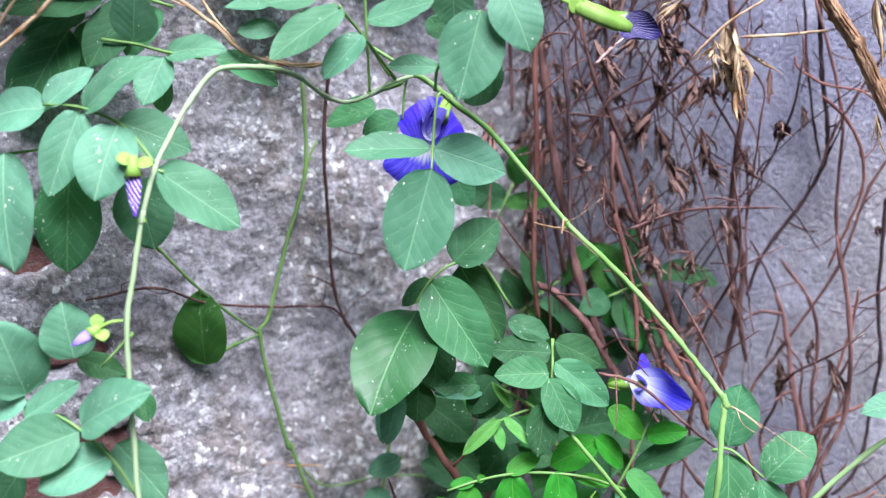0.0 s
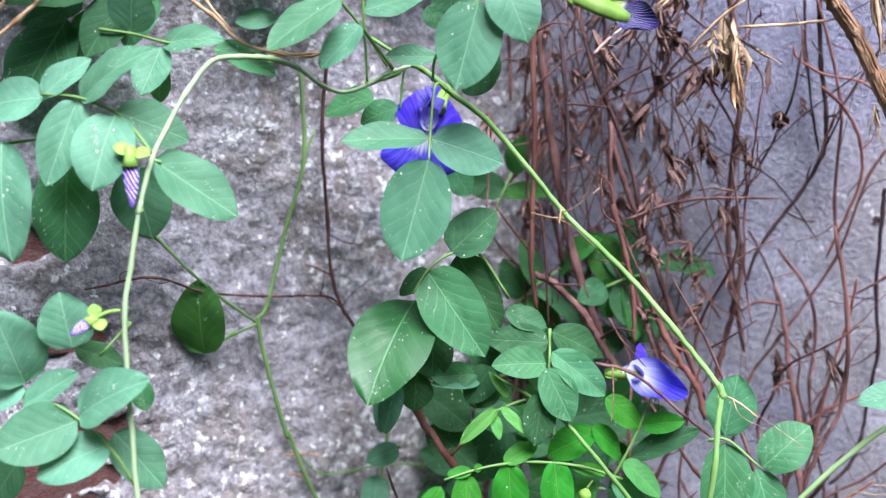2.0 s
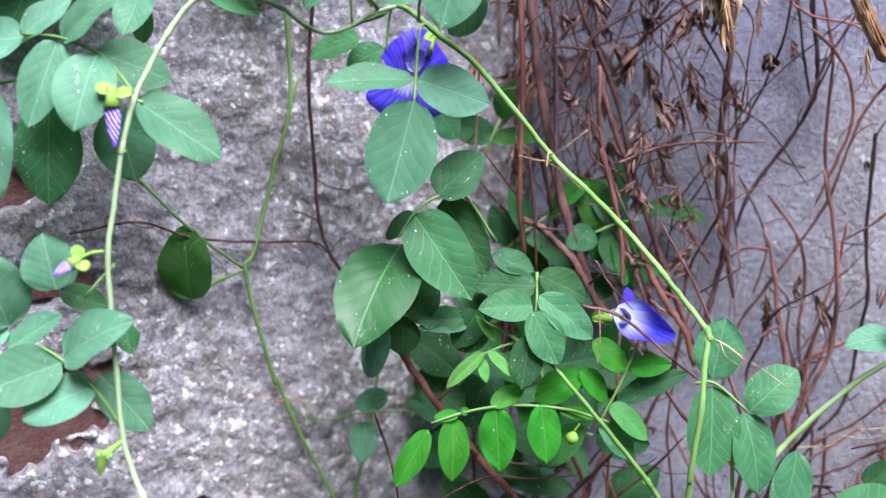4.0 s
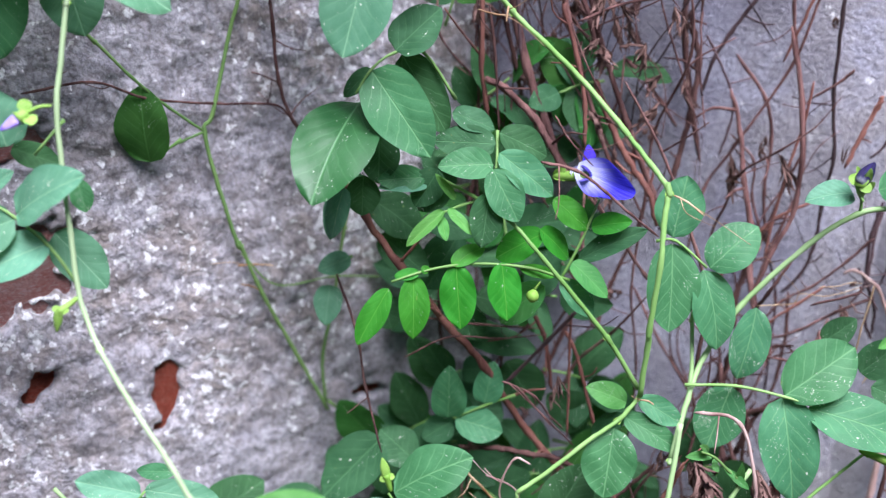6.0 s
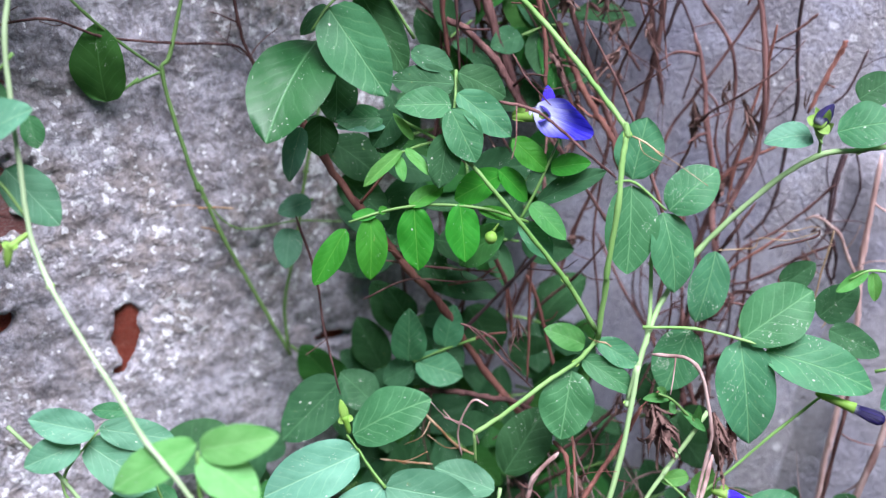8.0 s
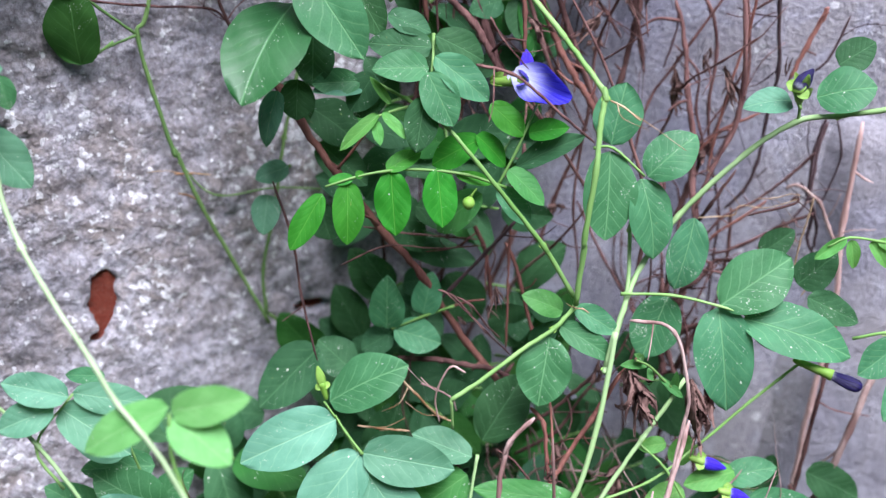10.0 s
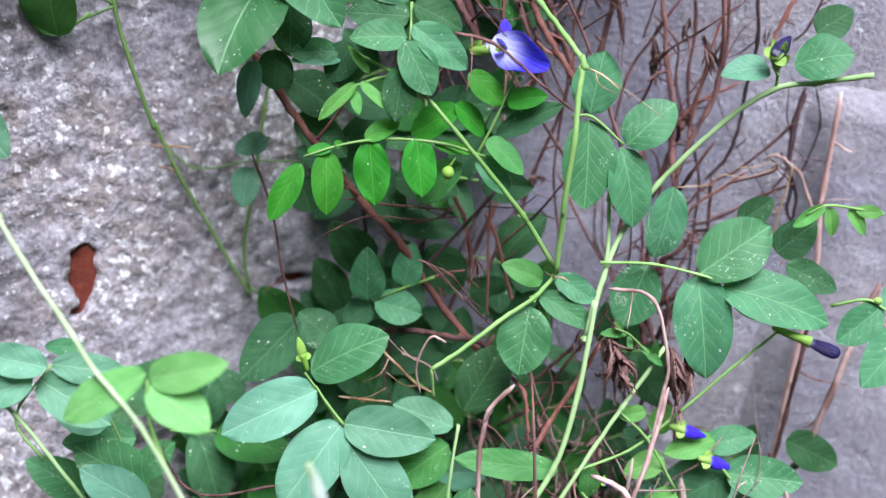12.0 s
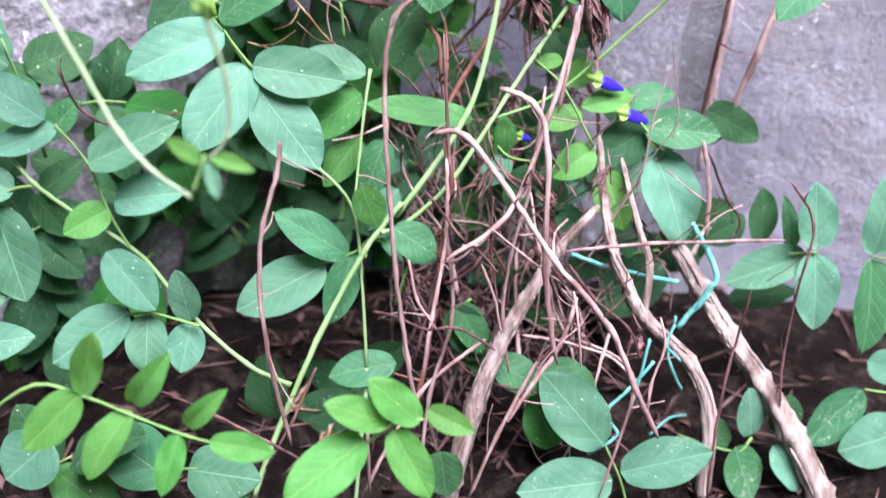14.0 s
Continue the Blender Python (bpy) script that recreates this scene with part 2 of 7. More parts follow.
def banded_petal(name, violet, pale, bands, slant, fan):
    """Furled violet petal with fine pale veins: across it at a slant, or fanning out from its base."""
    m, n, l, b = material(name, 0.5, 0.25)
    co = coords(n)
    xyz = n.new("ShaderNodeSeparateXYZ")
    l.new(co, xyz.inputs[0])
    x, y = xyz.outputs[0], xyz.outputs[1]
    wob = noise_tex(n, l, 4.0, 3.0, co)
    if fan:
        run = calc(n, l, "DIVIDE", x, calc(n, l, "ADD", calc(n, l, "ABSOLUTE", y), 0.25))
    else:
        run = calc(n, l, "MULTIPLY_ADD", x, slant, y)
    wave = calc(n, l, "FRACT", calc(n, l, "MULTIPLY_ADD", run, bands, calc(n, l, "MULTIPLY", wob, 1.1)))
    line = calc(n, l, "SUBTRACT", 1.0, grey(n, l, calc(n, l, "ABSOLUTE", calc(n, l, "SUBTRACT", wave, 0.5)), 0.01 if fan else 0.05, 0.09 if fan else 0.20))
    rim = grey(n, l, calc(n, l, "MULTIPLY_ADD", wob, 0.2, y), 1.06, 0.86)
    base = grey(n, l, calc(n, l, "MULTIPLY_ADD", wob, 0.25, y), 0.30 if fan else 0.26, 0.12)
    col = mix(n, l, calc(n, l, "MULTIPLY", line, rim), violet, pale)
    col = mix(n, l, base, col, (0.62, 0.70, 0.44))
    l.new(col, b.inputs["Base Color"])
    bump(n, l, b, line, 0.5, 0.001)
    return m


BANDED = banded_petal("petal_banded", (0.13, 0.050, 0.42), (0.80, 0.76, 0.88), 7.0, 1.2, False)
FANNED = banded_petal("petal_fanned", (0.006, 0.001, 0.055), (0.36, 0.34, 0.62), 13.0, 0.0, True)


def wall_material(name, base, warm, pale, blotch, fine, relief, white=0.70, depth=0.0025, crevice_shade=0.62, spread=(0.46, 0.72), grain=0.0):
    m, n, l, b = material(name, 0.92, 0.08)
    co = coords(n)
    big = noise_tex(n, l, blotch, 5.0, co, 0.6, 0.4)
    med = noise_tex(n, l, blotch * 5, 6.0, co, 0.65, 0.6)
    gr = noise_tex(n, l, fine, 6.0, co, 0.7)
    col = mix(n, l, grey(n, l, big, 0.35, 0.65), base, warm)
    col = mix(n, l, grey(n, l, med, *spread), col, pale)
    # colour darkened where the grain dips, as shade in the crevices
    col = mix(n, l, calc(n, l, "MULTIPLY_ADD", grey(n, l, gr, 0.30, 0.58), crevice_shade, 1.0 - crevice_shade), tuple(v * 0.30 for v in base), col)
    sp = grey(n, l, calc(n, l, "MULTIPLY", noise_tex(n, l, blotch * 18, 3.0, co), calc(n, l, "ADD", big, 0.55)), white, white + 0.05)
    col = mix(n, l, calc(n, l, "MULTIPLY", sp, 0.8), col, (0.78, 0.78, 0.80))
    l.new(col, b.inputs["Base Color"])
    lump = noise_tex(n, l, fine * 0.45, 5.0, co, 0.65, 0.4)
    high = calc(n, l, "ADD", calc(n, l, "MULTIPLY", lump, 0.8), gr)
    if grain:
        # coarse sand: rounded grains standing out of the mortar
        bits = n.new("ShaderNodeTexVoronoi")
        bits.feature = "SMOOTH_F1"
        bits.inputs["Scale"].default_value, bits.inputs["Smoothness"].default_value = grain, 0.35
        warp = n.new("ShaderNodeVectorMath")
        warp.operation = "ADD"
        fuzz = n.new("ShaderNodeTexNoise")
        fuzz.inputs["Scale"].default_value = grain * 0.35
        l.new(co, fuzz.inputs["Vector"])
        small = n.new("ShaderNodeVectorMath")
        small.operation = "SCALE"
        small.inputs["Scale"].default_value = 2.2 / grain
        l.new(fuzz.outputs["Color"], small.inputs[0])
        l.new(co, warp.inputs[0])
        l.new(small.outputs[0], warp.inputs[1])
        l.new(warp.outputs[0], bits.inputs["Vector"])
        high = calc(n, l, "SUBTRACT", high, calc(n, l, "MULTIPLY", bits.outputs["Distance"], calc(n, l, "MULTIPLY", big, 0.75)))
        # gaps between the grains are shaded in the colour too
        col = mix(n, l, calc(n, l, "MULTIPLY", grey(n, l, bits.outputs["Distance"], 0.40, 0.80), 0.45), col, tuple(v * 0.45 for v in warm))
        l.new(col, b.inputs["Base Color"])
    bump(n, l, b, high, relief, depth)
    return m


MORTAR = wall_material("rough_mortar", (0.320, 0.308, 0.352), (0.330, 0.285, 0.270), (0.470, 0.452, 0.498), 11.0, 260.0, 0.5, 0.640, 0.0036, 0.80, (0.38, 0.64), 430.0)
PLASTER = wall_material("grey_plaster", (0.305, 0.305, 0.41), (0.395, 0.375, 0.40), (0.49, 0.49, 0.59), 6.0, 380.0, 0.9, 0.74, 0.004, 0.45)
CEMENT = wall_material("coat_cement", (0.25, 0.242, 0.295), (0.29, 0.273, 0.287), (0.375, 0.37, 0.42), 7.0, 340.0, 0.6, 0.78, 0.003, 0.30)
RED = wall_material("red_brick", (0.40, 0.075, 0.045), (0.46, 0.12, 0.075), (0.46, 0.20, 0.15), 30.0, 190.0, 1.0, 0.9, 0.014, 0.85)
BRICK = wall_material("dusty_brick", (0.42, 0.165, 0.145), (0.48, 0.27, 0.25), (0.56, 0.44, 0.43), 16.0, 200.0, 1.0, 0.9, 0.012)
# soil kept near black: the shade under the leaves is in its colour
SOIL = wall_material("shaded_soil", (0.010, 0.007, 0.006), (0.022, 0.015, 0.0125), (0.085, 0.060, 0.050), 12.0, 200.0, 1.0, 0.9, 0.008)


# ---- building helpers ----
def link_mesh(name, verts, faces, mat, parent=None, label="", smooth=True):
    me = bpy.data.meshes.new(name)
    me.from_pydata([tuple(v) for v in verts], [], faces)
    me.update()
    if smooth:
        me.polygons.foreach_set("use_smooth", [True] * len(me.polygons))
    me.materials.append(mat)
    ob = new(name, me)
    ob.parent = parent
    if label:
        tagged(ob, label)
    return ob


def spline(points, per=5):
    """A smooth line through control points."""
    p = [Vector(q) for q in points]
    if len(p) < 3:
        return [p[0].lerp(p[-1], k / per) for k in range(per + 1)]
    p = [p[0] * 2 - p[1]] + p + [p[-1] * 2 - p[-2]]
    out = []
    for a, b, c, d in zip(p, p[1:], p[2:], p[3:]):
        for k in range(per):
            t = k / per
            out.append(0.5 * (2 * b + (c - a) * t + (2 * a - 5 * b + 4 * c - d) * t * t + (3 * b - a - 3 * c + d) * t ** 3))
    return out + [p[-2]]


def tube(points, r0, r1, sides=8, per=5, knots=0.0, rng=random, wander=0.0, ridges=0, ends=1.0):
    """Verts and faces of a tapering stem along control points, with swollen nodes and slight crookedness."""
    line = spline(points, per)
    verts, faces = [], []
    side = Vector((0.31, 0.62, 0.72))
    for k, c in enumerate(line):
        t = (line[min(k + 1, len(line) - 1)] - line[max(k - 1, 0)]).normalized()
        u = t.cross(side).normalized()
        v = t.cross(u)
        f = k / max(1, len(line) - 1)
        r = (r0 + (r1 - r0) * f) * (1 + rng.uniform(-0.08, 0.08))
        if knots and k % per == 0:
            r *= 1 + knots
        if k in (0, len(line) - 1):
            r *= ends
        c = c + (u * rng.uniform(-1, 1) + v * rng.uniform(-1, 1)) * wander
        for s in range(sides):
            a = 2 * math.pi * s / sides
            rr = r * (1 + (0.10 * math.cos(ridges * a + 0.03 * k) + 0.07 * math.cos((ridges * 2 + 1) * a - 0.04 * k) + rng.uniform(-0.05, 0.05) if ridges else 0))
            verts.append(c + (u * math.cos(a) + v * math.sin(a)) * rr)
    for k in range(len(line) - 1):
        for s in range(sides):
            a, b = k * sides + s, k * sides + (s + 1) % sides
            faces.append((a, b, b + sides, a + sides))
    faces.append(tuple(range(sides - 1, -1, -1)))
    faces.append(tuple(range(len(verts) - sides, len(verts))))
    return verts, faces


def blade_mesh(name, seed, mat):
    """A unit leaf blade: y along it from 0 to 1, x across from -0.5 to 0.5, folded at the midrib, waved at the rim."""
    rng = random.Random(seed)
    fold, curl, wave, twist = rng.uniform(0.03, 0.20), rng.uniform(-0.26, 0.06), rng.uniform(0.006, 0.024), rng.uniform(-0.22, 0.22)
    peak, ph = rng.uniform(0.80, 1.0), rng.uniform(0, 6)
    if mat.name == "leaf_glossy":
        fold, curl, twist = 0.06, -0.22, 0.05
    rows, cols = 18, 10
    verts, faces = [], []
    for i in range(rows + 1):
        y = i / rows
        w = max(0.0, math.sin(math.pi * y ** peak)) ** (0.50 + 0.16 * y) * 0.5
        if i in (0, rows):
            w = 0.012
        for j in range(cols + 1):
            s = j / cols * 2 - 1
            x = s * w * (1 + 0.02 * math.sin(9 * y + ph + 2 * s))
            z = fold * abs(x) + curl * (y - 0.5) ** 2 * 2 + twist * x * (y - 0.4) + wave * math.sin(11 * y + ph + 3 * s) * abs(s)
            z += 0.006 * math.sin(50 * (y - 0.6 * abs(x))) * abs(s)
            verts.append((x, y - 0.05 * abs(s) * (1 - y) * w, z * 0.8))
    for i in range(rows):
        for j in range(cols):
            a = i * (cols + 1) + j
            faces.append((a, a + 1, a + cols + 2, a + cols + 1))
    me = bpy.data.meshes.new(name)
    me.from_pydata(verts, [], faces)
    me.polygons.foreach_set("use_smooth", [True] * len(faces))
    me.materials.append(mat)
    return me


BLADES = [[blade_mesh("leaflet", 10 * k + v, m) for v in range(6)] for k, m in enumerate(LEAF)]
FACING = Vector((0.05, -0.82, 0.57)).normalized()
rng = random.Random(7)


def vine(name, label):
    ob = new(name)
    tagged(ob, label, "climbing plant", "butterfly pea vines")
    return ob


def stem(parent, r0, r1, points, mat=GREEN):
    v, f = tube(points, r0, r1, 8, 6, 0.12, rng, min(r0, r1) * 0.15)
    body = link_mesh("stem", v, f, mat, parent)
    # swollen joints, a few with a pair of tiny stipules
    for k in range(1, len(points) - 1):
        if r0 < 0.0008 or k % 3 != 1:
            continue
        c = Vector(points[k])
        t = (Vector(points[k + 1]) - Vector(points[k - 1])).normalized()
        r = r0 + (r1 - r0) * k / len(points)
        v, f = lathe(c - t * r * 2.6, c + t * r * 2.6, [(0, r * 0.9), (0.3, r * 1.10), (0.6, r * 1.18), (0.85, r * 1.06), (1, r * 0.9)], 10)
        link_mesh("node", v, f, mat, body)
        u = t.cross(FACING).normalized()
        for side in (-1, 1):
            if k % 6 == 1:
                place_blade("stipule", STIPULE, body, c + u * side * r * 0.9, c + u * side * r * 1.5 + t * r * rng.uniform(1.5, 2.6), r * 0.7, 20 * side)
    return body


def leaf(parent, points):
    """The stalk of a compound leaf; its leaflets hang on it."""
    v, f = tube(points, 0.00075, 0.0005, 6, 4, 0.2, rng)
    return link_mesh("compound_leaf", v, f, GREEN, parent)


def leaflet(stalk, a, b, width, kind, roll=None):
    a, b = Vector(a), Vector(b)
    y = b - a
    length = y.length
    yd = y / length
    x = yd.cross(FACING).normalized()
    ang = radians(rng.uniform(-16, 16) if roll is None else roll)
    x = Matrix.Rotation(ang, 3, yd) @ x
    z = x.cross(yd)
    ob = new("leaflet", BLADES[kind][rng.randrange(6)])
    ob.parent = stalk
    ob.matrix_local = Matrix(((x.x * width, yd.x * length, z.x * length, a.x), (x.y * width, yd.y * length, z.y * length, a.y), (x.z * width, yd.z * length, z.z * length, a.z), (0, 0, 0, 1)))
    return ob


def lathe(a, b, profile, sides=12, flat=1.0):
    """A body of revolution from a to b; profile: pairs of place along and radius."""
    a, b = Vector(a), Vector(b)
    d = (b - a)
    t = d.normalized()
    u = t.cross(FACING).normalized()
    v = t.cross(u)
    verts, faces = [], []
    for p, r in profile:
        for s in range(sides):
            g = 2 * math.pi * s / sides
            rr = r * (1 + 0.06 * math.cos(5 * g))
            verts.append(a + d * p + (u * math.cos(g) + v * math.sin(g) * flat) * rr)
    for k in range(len(profile) - 1):
        for s in range(sides):
            i, j = k * sides + s, k * sides + (s + 1) % sides
            faces.append((i, j, j + sides, i + sides))
    faces.append(tuple(range(sides - 1, -1, -1)))
    faces.append(tuple(range(len(verts) - sides, len(verts))))
    return verts, faces


def petal_mesh(name, mat, cup, fold, notch=0.06, seed=1, rim=0.20):
    """A unit fan-shaped petal, y from 0 at the throat to 1 at the rim, x across."""
    r = random.Random(seed)
    rows, cols = 16, 20
    verts, faces = [], []
    for i in range(rows + 1):
        t = i / rows
        for j in range(cols + 1):
            s = j / cols * 2 - 1
            w = 0.5 * (math.sin(math.pi * min(1, 0.06 + 0.66 * t)) ** 0.75)
            y = t * (1 - rim * s * s - notch * math.exp(-(s / 0.12) ** 2) * t)
            z = cup * (y - 0.45) ** 2 * 1.4 + fold * abs(s) ** 1.6 * t + 0.022 * math.sin(7 * s + 5 * t + seed) * t * t + 0.01 * math.sin(23 * s) * t
            verts.append((s * w, y, z))
    for i in range(rows):
        for j in range(cols):
            a = i * (cols + 1) + j
            faces.append((a, a + 1, a + cols + 2, a + cols + 1))
    me = bpy.data.meshes.new(name)
    me.from_pydata(verts, [], faces)
    me.polygons.foreach_set("use_smooth", [True] * len(faces))
    me.materials.append(mat)
    return me


def place_blade(name, me, parent, a, b, width, roll, lift=1.0, face=FACING):
    a, b = Vector(a), Vector(b)
    y = b - a
    length = y.length
    yd = y / length
    x = Matrix.Rotation(radians(roll), 3, yd) @ yd.cross(face).normalized()
    z = x.cross(yd) * length * lift
    x, y = x * width, yd * length
    ob = new(name, me)
    ob.parent = parent
    ob.matrix_local = Matrix(((x.x, y.x, z.x, a.x), (x.y, y.y, z.y, a.y), (x.z, y.z, z.z, a.z), (0, 0, 0, 1)))
    return ob


def calyx(parent, a, b, r):
    v, f = lathe(a, b, [(0, r * 0.25), (0.12, r * 0.5), (0.45, r * 0.62), (0.8, r * 0.75), (1, r * 0.9)], 10)
    ob = link_mesh("calyx", v, f, CALYX, parent)
    return ob


BRACT = blade_mesh("bract", 401, CALYX)
STIPULE = blade_mesh("stipule", 402, CALYX)
BANNER = [petal_mesh("banner", PETAL, 0.5, 0.22, 0.08, 3), petal_mesh("banner", DEEPPETAL, -0.5, -0.35, 0.05, 8)]
FOLD = petal_mesh("keel", PALEPETAL, 0.8, 0.5, 0.0, 5)
WING = petal_mesh("banner", SOFTPETAL, 0.35, 0.22, 0.02, 14, 0.46)
SPUR = blade_mesh("banner_tip", 407, DEEPPETAL)
FAN = petal_mesh("furled_petal", FANNED, 0.3, 0.25, 0.0, 9, 0.42)


def open_flower(parent, a, b, c, width, style):
    """Stalk end a, throat b, rim c: a calyx and a broad banner, and in the face-on bloom the upper fold and keel."""
    a, b, c = Vector(a), Vector(b), Vector(c)
    d = c - b
    if style == 0:
        body = calyx(parent, a, a.lerp(b, 0.45), width * 0.13)
        up = b - d * 1.38 + Vector((0, 0.012, 0))
        place_blade("banner", BANNER[0], body, b, c, width, 0)
        place_blade("banner", BANNER[1], body, b + Vector((0, 0.003, 0)), up, width * 0.92, 6)
        for k, (f0, f1, dx, dy, w, turn) in enumerate(((0.10, 0.56, -0.0035, -0.003, 0.22, 40), (0.12, 0.62, 0.0030, -0.002, 0.20, -48), (0.08, 0.42, -0.0005, -0.006, 0.24, 8), (0.20, 0.50, -0.0060, -0.001, 0.14, 70))):
            place_blade("keel", FOLD, body, b.lerp(up, f0) + Vector((dx * 0.3, dy * 0.3, 0)), b.lerp(up, f1) + Vector((dx, dy, 0)), width * w, turn)
    else:
        y = d.normalized()
        x = y.cross(FACING).normalized()
        v, f = lathe(a, b.lerp(c, 0.25), [(0, width * 0.06), (0.15, width * 0.14), (0.5, width * 0.15), (0.8, width * 0.17), (1, width * 0.12)], 12)
        body = link_mesh("calyx", v, f, CALYX, parent)
        place_blade("banner", WING, body, b, c, width * 1.12, 22)
        side = y.cross(FACING).normalized()
        side = side if side.z > 0 else -side
        place_blade("banner_tip", SPUR, body, b.lerp(c, 0.16), b.lerp(c, 0.02) + side * width * 0.62 + Vector((0, 0, width * 0.25)), width * 0.42, 20)
        place_blade("wing_petal", FOLD, body, a.lerp(b, 0.75), b.lerp(c, 0.28), width * 0.45, 25)
    body.name = "flower"
    tagged(body, "violet butterfly pea flower with a white throat")
    for k in (-1, 1):
        tip = a.lerp(b, 0.35 if style == 0 else 0.5) + Vector((0, -0.002, 0.003 * k))
        place_blade("bract", BRACT, body, a, tip, width * (0.12 if style == 0 else 0.26), 30 * k)
    return body


def bud(parent, a, b, c, width, style):
    """Stalk end a, calyx to b, furled petal to c."""
    a, b, c = Vector(a), Vector(b), Vector(c)
    d = c - b
    y = d.normalized()
    x = y.cross(FACING).normalized()
    z = x.cross(y)
    if style == 1:
        v, f = lathe(b - d * 0.08, b + d * 0.30, [(0, width * 0.22), (0.2, width * 0.36), (0.55, width * 0.36), (1, width * 0.52)], 12)
        body = link_mesh("flower_bud", v, f, CALYX, parent)
        v, f = tube([a, a.lerp(b, 0.5) + Vector((0, 0, 0.001)), b], width * 0.10, width * 0.12, 7, 4)
        link_mesh("stalk", v, f, CALYX, body)
    elif style == 7:
        v, f = lathe(a, b + d * 0.30, [(0, width * 0.05), (0.28, width * 0.08), (0.34, width * 0.27), (0.6, width * 0.31), (0.85, width * 0.27), (1, width * 0.16)], 14, 0.7)
        body = link_mesh("flower_bud", v, f, CALYX, parent)
    else:
        body = calyx(parent, a, b, width * (0.13 if style == 2 else 0.42))
        body.name = "flower_bud"
    if style == 2:
        v, f = lathe(b, c, [(0, width * 0.12), (0.12, width * 0.30), (0.3, width * 0.45), (0.5, width * 0.5), (0.7, width * 0.45), (0.88, width * 0.30), (1, width * 0.10)], 12)
        link_mesh("young_pod", v, f, CALYX, body)
        return body
    if style == 7:
        place_blade("furled_petal", FAN, body, b - d * 0.05 - x * width * 0.08, c, width * 1.08, 8)
        foot = a.lerp(b, 0.36)
        place_blade("bract", BRACT, body, foot + x * width * 0.3, foot - x * width * 0.28 + z * width * 0.3, width * 0.45, 10)
        place_blade("sepal", BRACT, body, a.lerp(b, 0.7) - x * width * 0.2, b + d * 0.35 - x * width * 0.55, width * 0.14, 10)
        return body
    mat = {0: CALYX, 1: BANDED, 3: DARKPETAL, 4: DARKPETAL, 5: CALYX, 6: DEEPPETAL, 8: MILKY}[style]
    r = width * (2.0 if style in (1, 6) else 1.8)
    if style == 4:
        shape = [(0, 0.14), (0.3, 0.20), (0.6, 0.25), (0.85, 0.24), (0.96, 0.15), (1, 0.05)]
    else:
        shape = [(0, 0.15), (0.15, 0.22), (0.4, 0.23), (0.65, 0.18), (0.85, 0.10), (0.95, 0.06), (1, 0.02)]
    v, f = lathe((0, 0, 0), (0, 1, 0), shape, 16, 0.5)
    furled = link_mesh("furled_petal", v, f, mat, body)
    s = b - d * 0.12
    if style == 1:
        s = b + d * 0.10
    e = c - s
    furled.matrix_local = Matrix(((x.x * r, e.x, z.x * r, s.x), (x.y * r, e.y, z.y * r, s.y), (x.z * r, e.z, z.z * r, s.z), (0, 0, 0, 1)))
    if style == 3:
        for k in range(5):
            out = x * math.cos(k * 1.26 + 0.3) + z * math.sin(k * 1.26 + 0.3)
            place_blade("sepal", BRACT, body, a.lerp(b, 0.45) + out * width * 0.22, b + out * width * 0.62 + d * rng.uniform(0.15, 0.45), width * 0.46, rng.uniform(-15, 15))
    small = 0.45 if style == 4 else 1.0
    foot = a.lerp(b, 0.25 if style == 4 else 0.9)
    for k in (-1, 1):
        if style == 1:
            tip = foot + x * k * width * 1.0 - y * width * 0.30 * k + z * width * 0.2
            place_blade("bract", BRACT, body, foot + x * k * width * 0.12, tip, width * 0.95, 12 * k)
            continue
        tip = foot + x * k * width * 0.68 * small - y * width * 0.22 * small + z * width * 0.12
        place_blade("bract", BRACT, body, foot, tip, width * 0.66 * small, 12 * k)
    return body


def strips(ob, pts, r0, r1, mat):
    """Loose fibres of bark running along a woody stem."""
    line = spline(pts, 6)
    for n in range(24):
        a0, k0 = rng.uniform(0, 6.3), rng.randrange(0, max(1, len(line) - 10))
        k1 = min(len(line) - 1, k0 + rng.randrange(8, 16))
        path = []
        for k in range(k0, k1, 2):
            t = (line[min(k + 1, len(line) - 1)] - line[max(k - 1, 0)]).normalized()
            u = t.cross(Vector((0.31, 0.62, 0.72))).normalized()
            v = t.cross(u)
            r = (r0 + (r1 - r0) * k / len(line)) * rng.uniform(0.94, 1.10)
            a = a0 + rng.uniform(-0.08, 0.08)
            path.append(line[k] + (u * math.cos(a) + v * math.sin(a)) * r)
        if len(path) > 2:
            q = (r0 + r1) * 0.5 * rng.uniform(0.10, 0.24)
            v, f = tube(path, q, q * 0.7, 5, 4, 0.0, rng, q * 0.3, 0, 0.3)
            link_mesh("bark_strip", v, f, mat, ob)


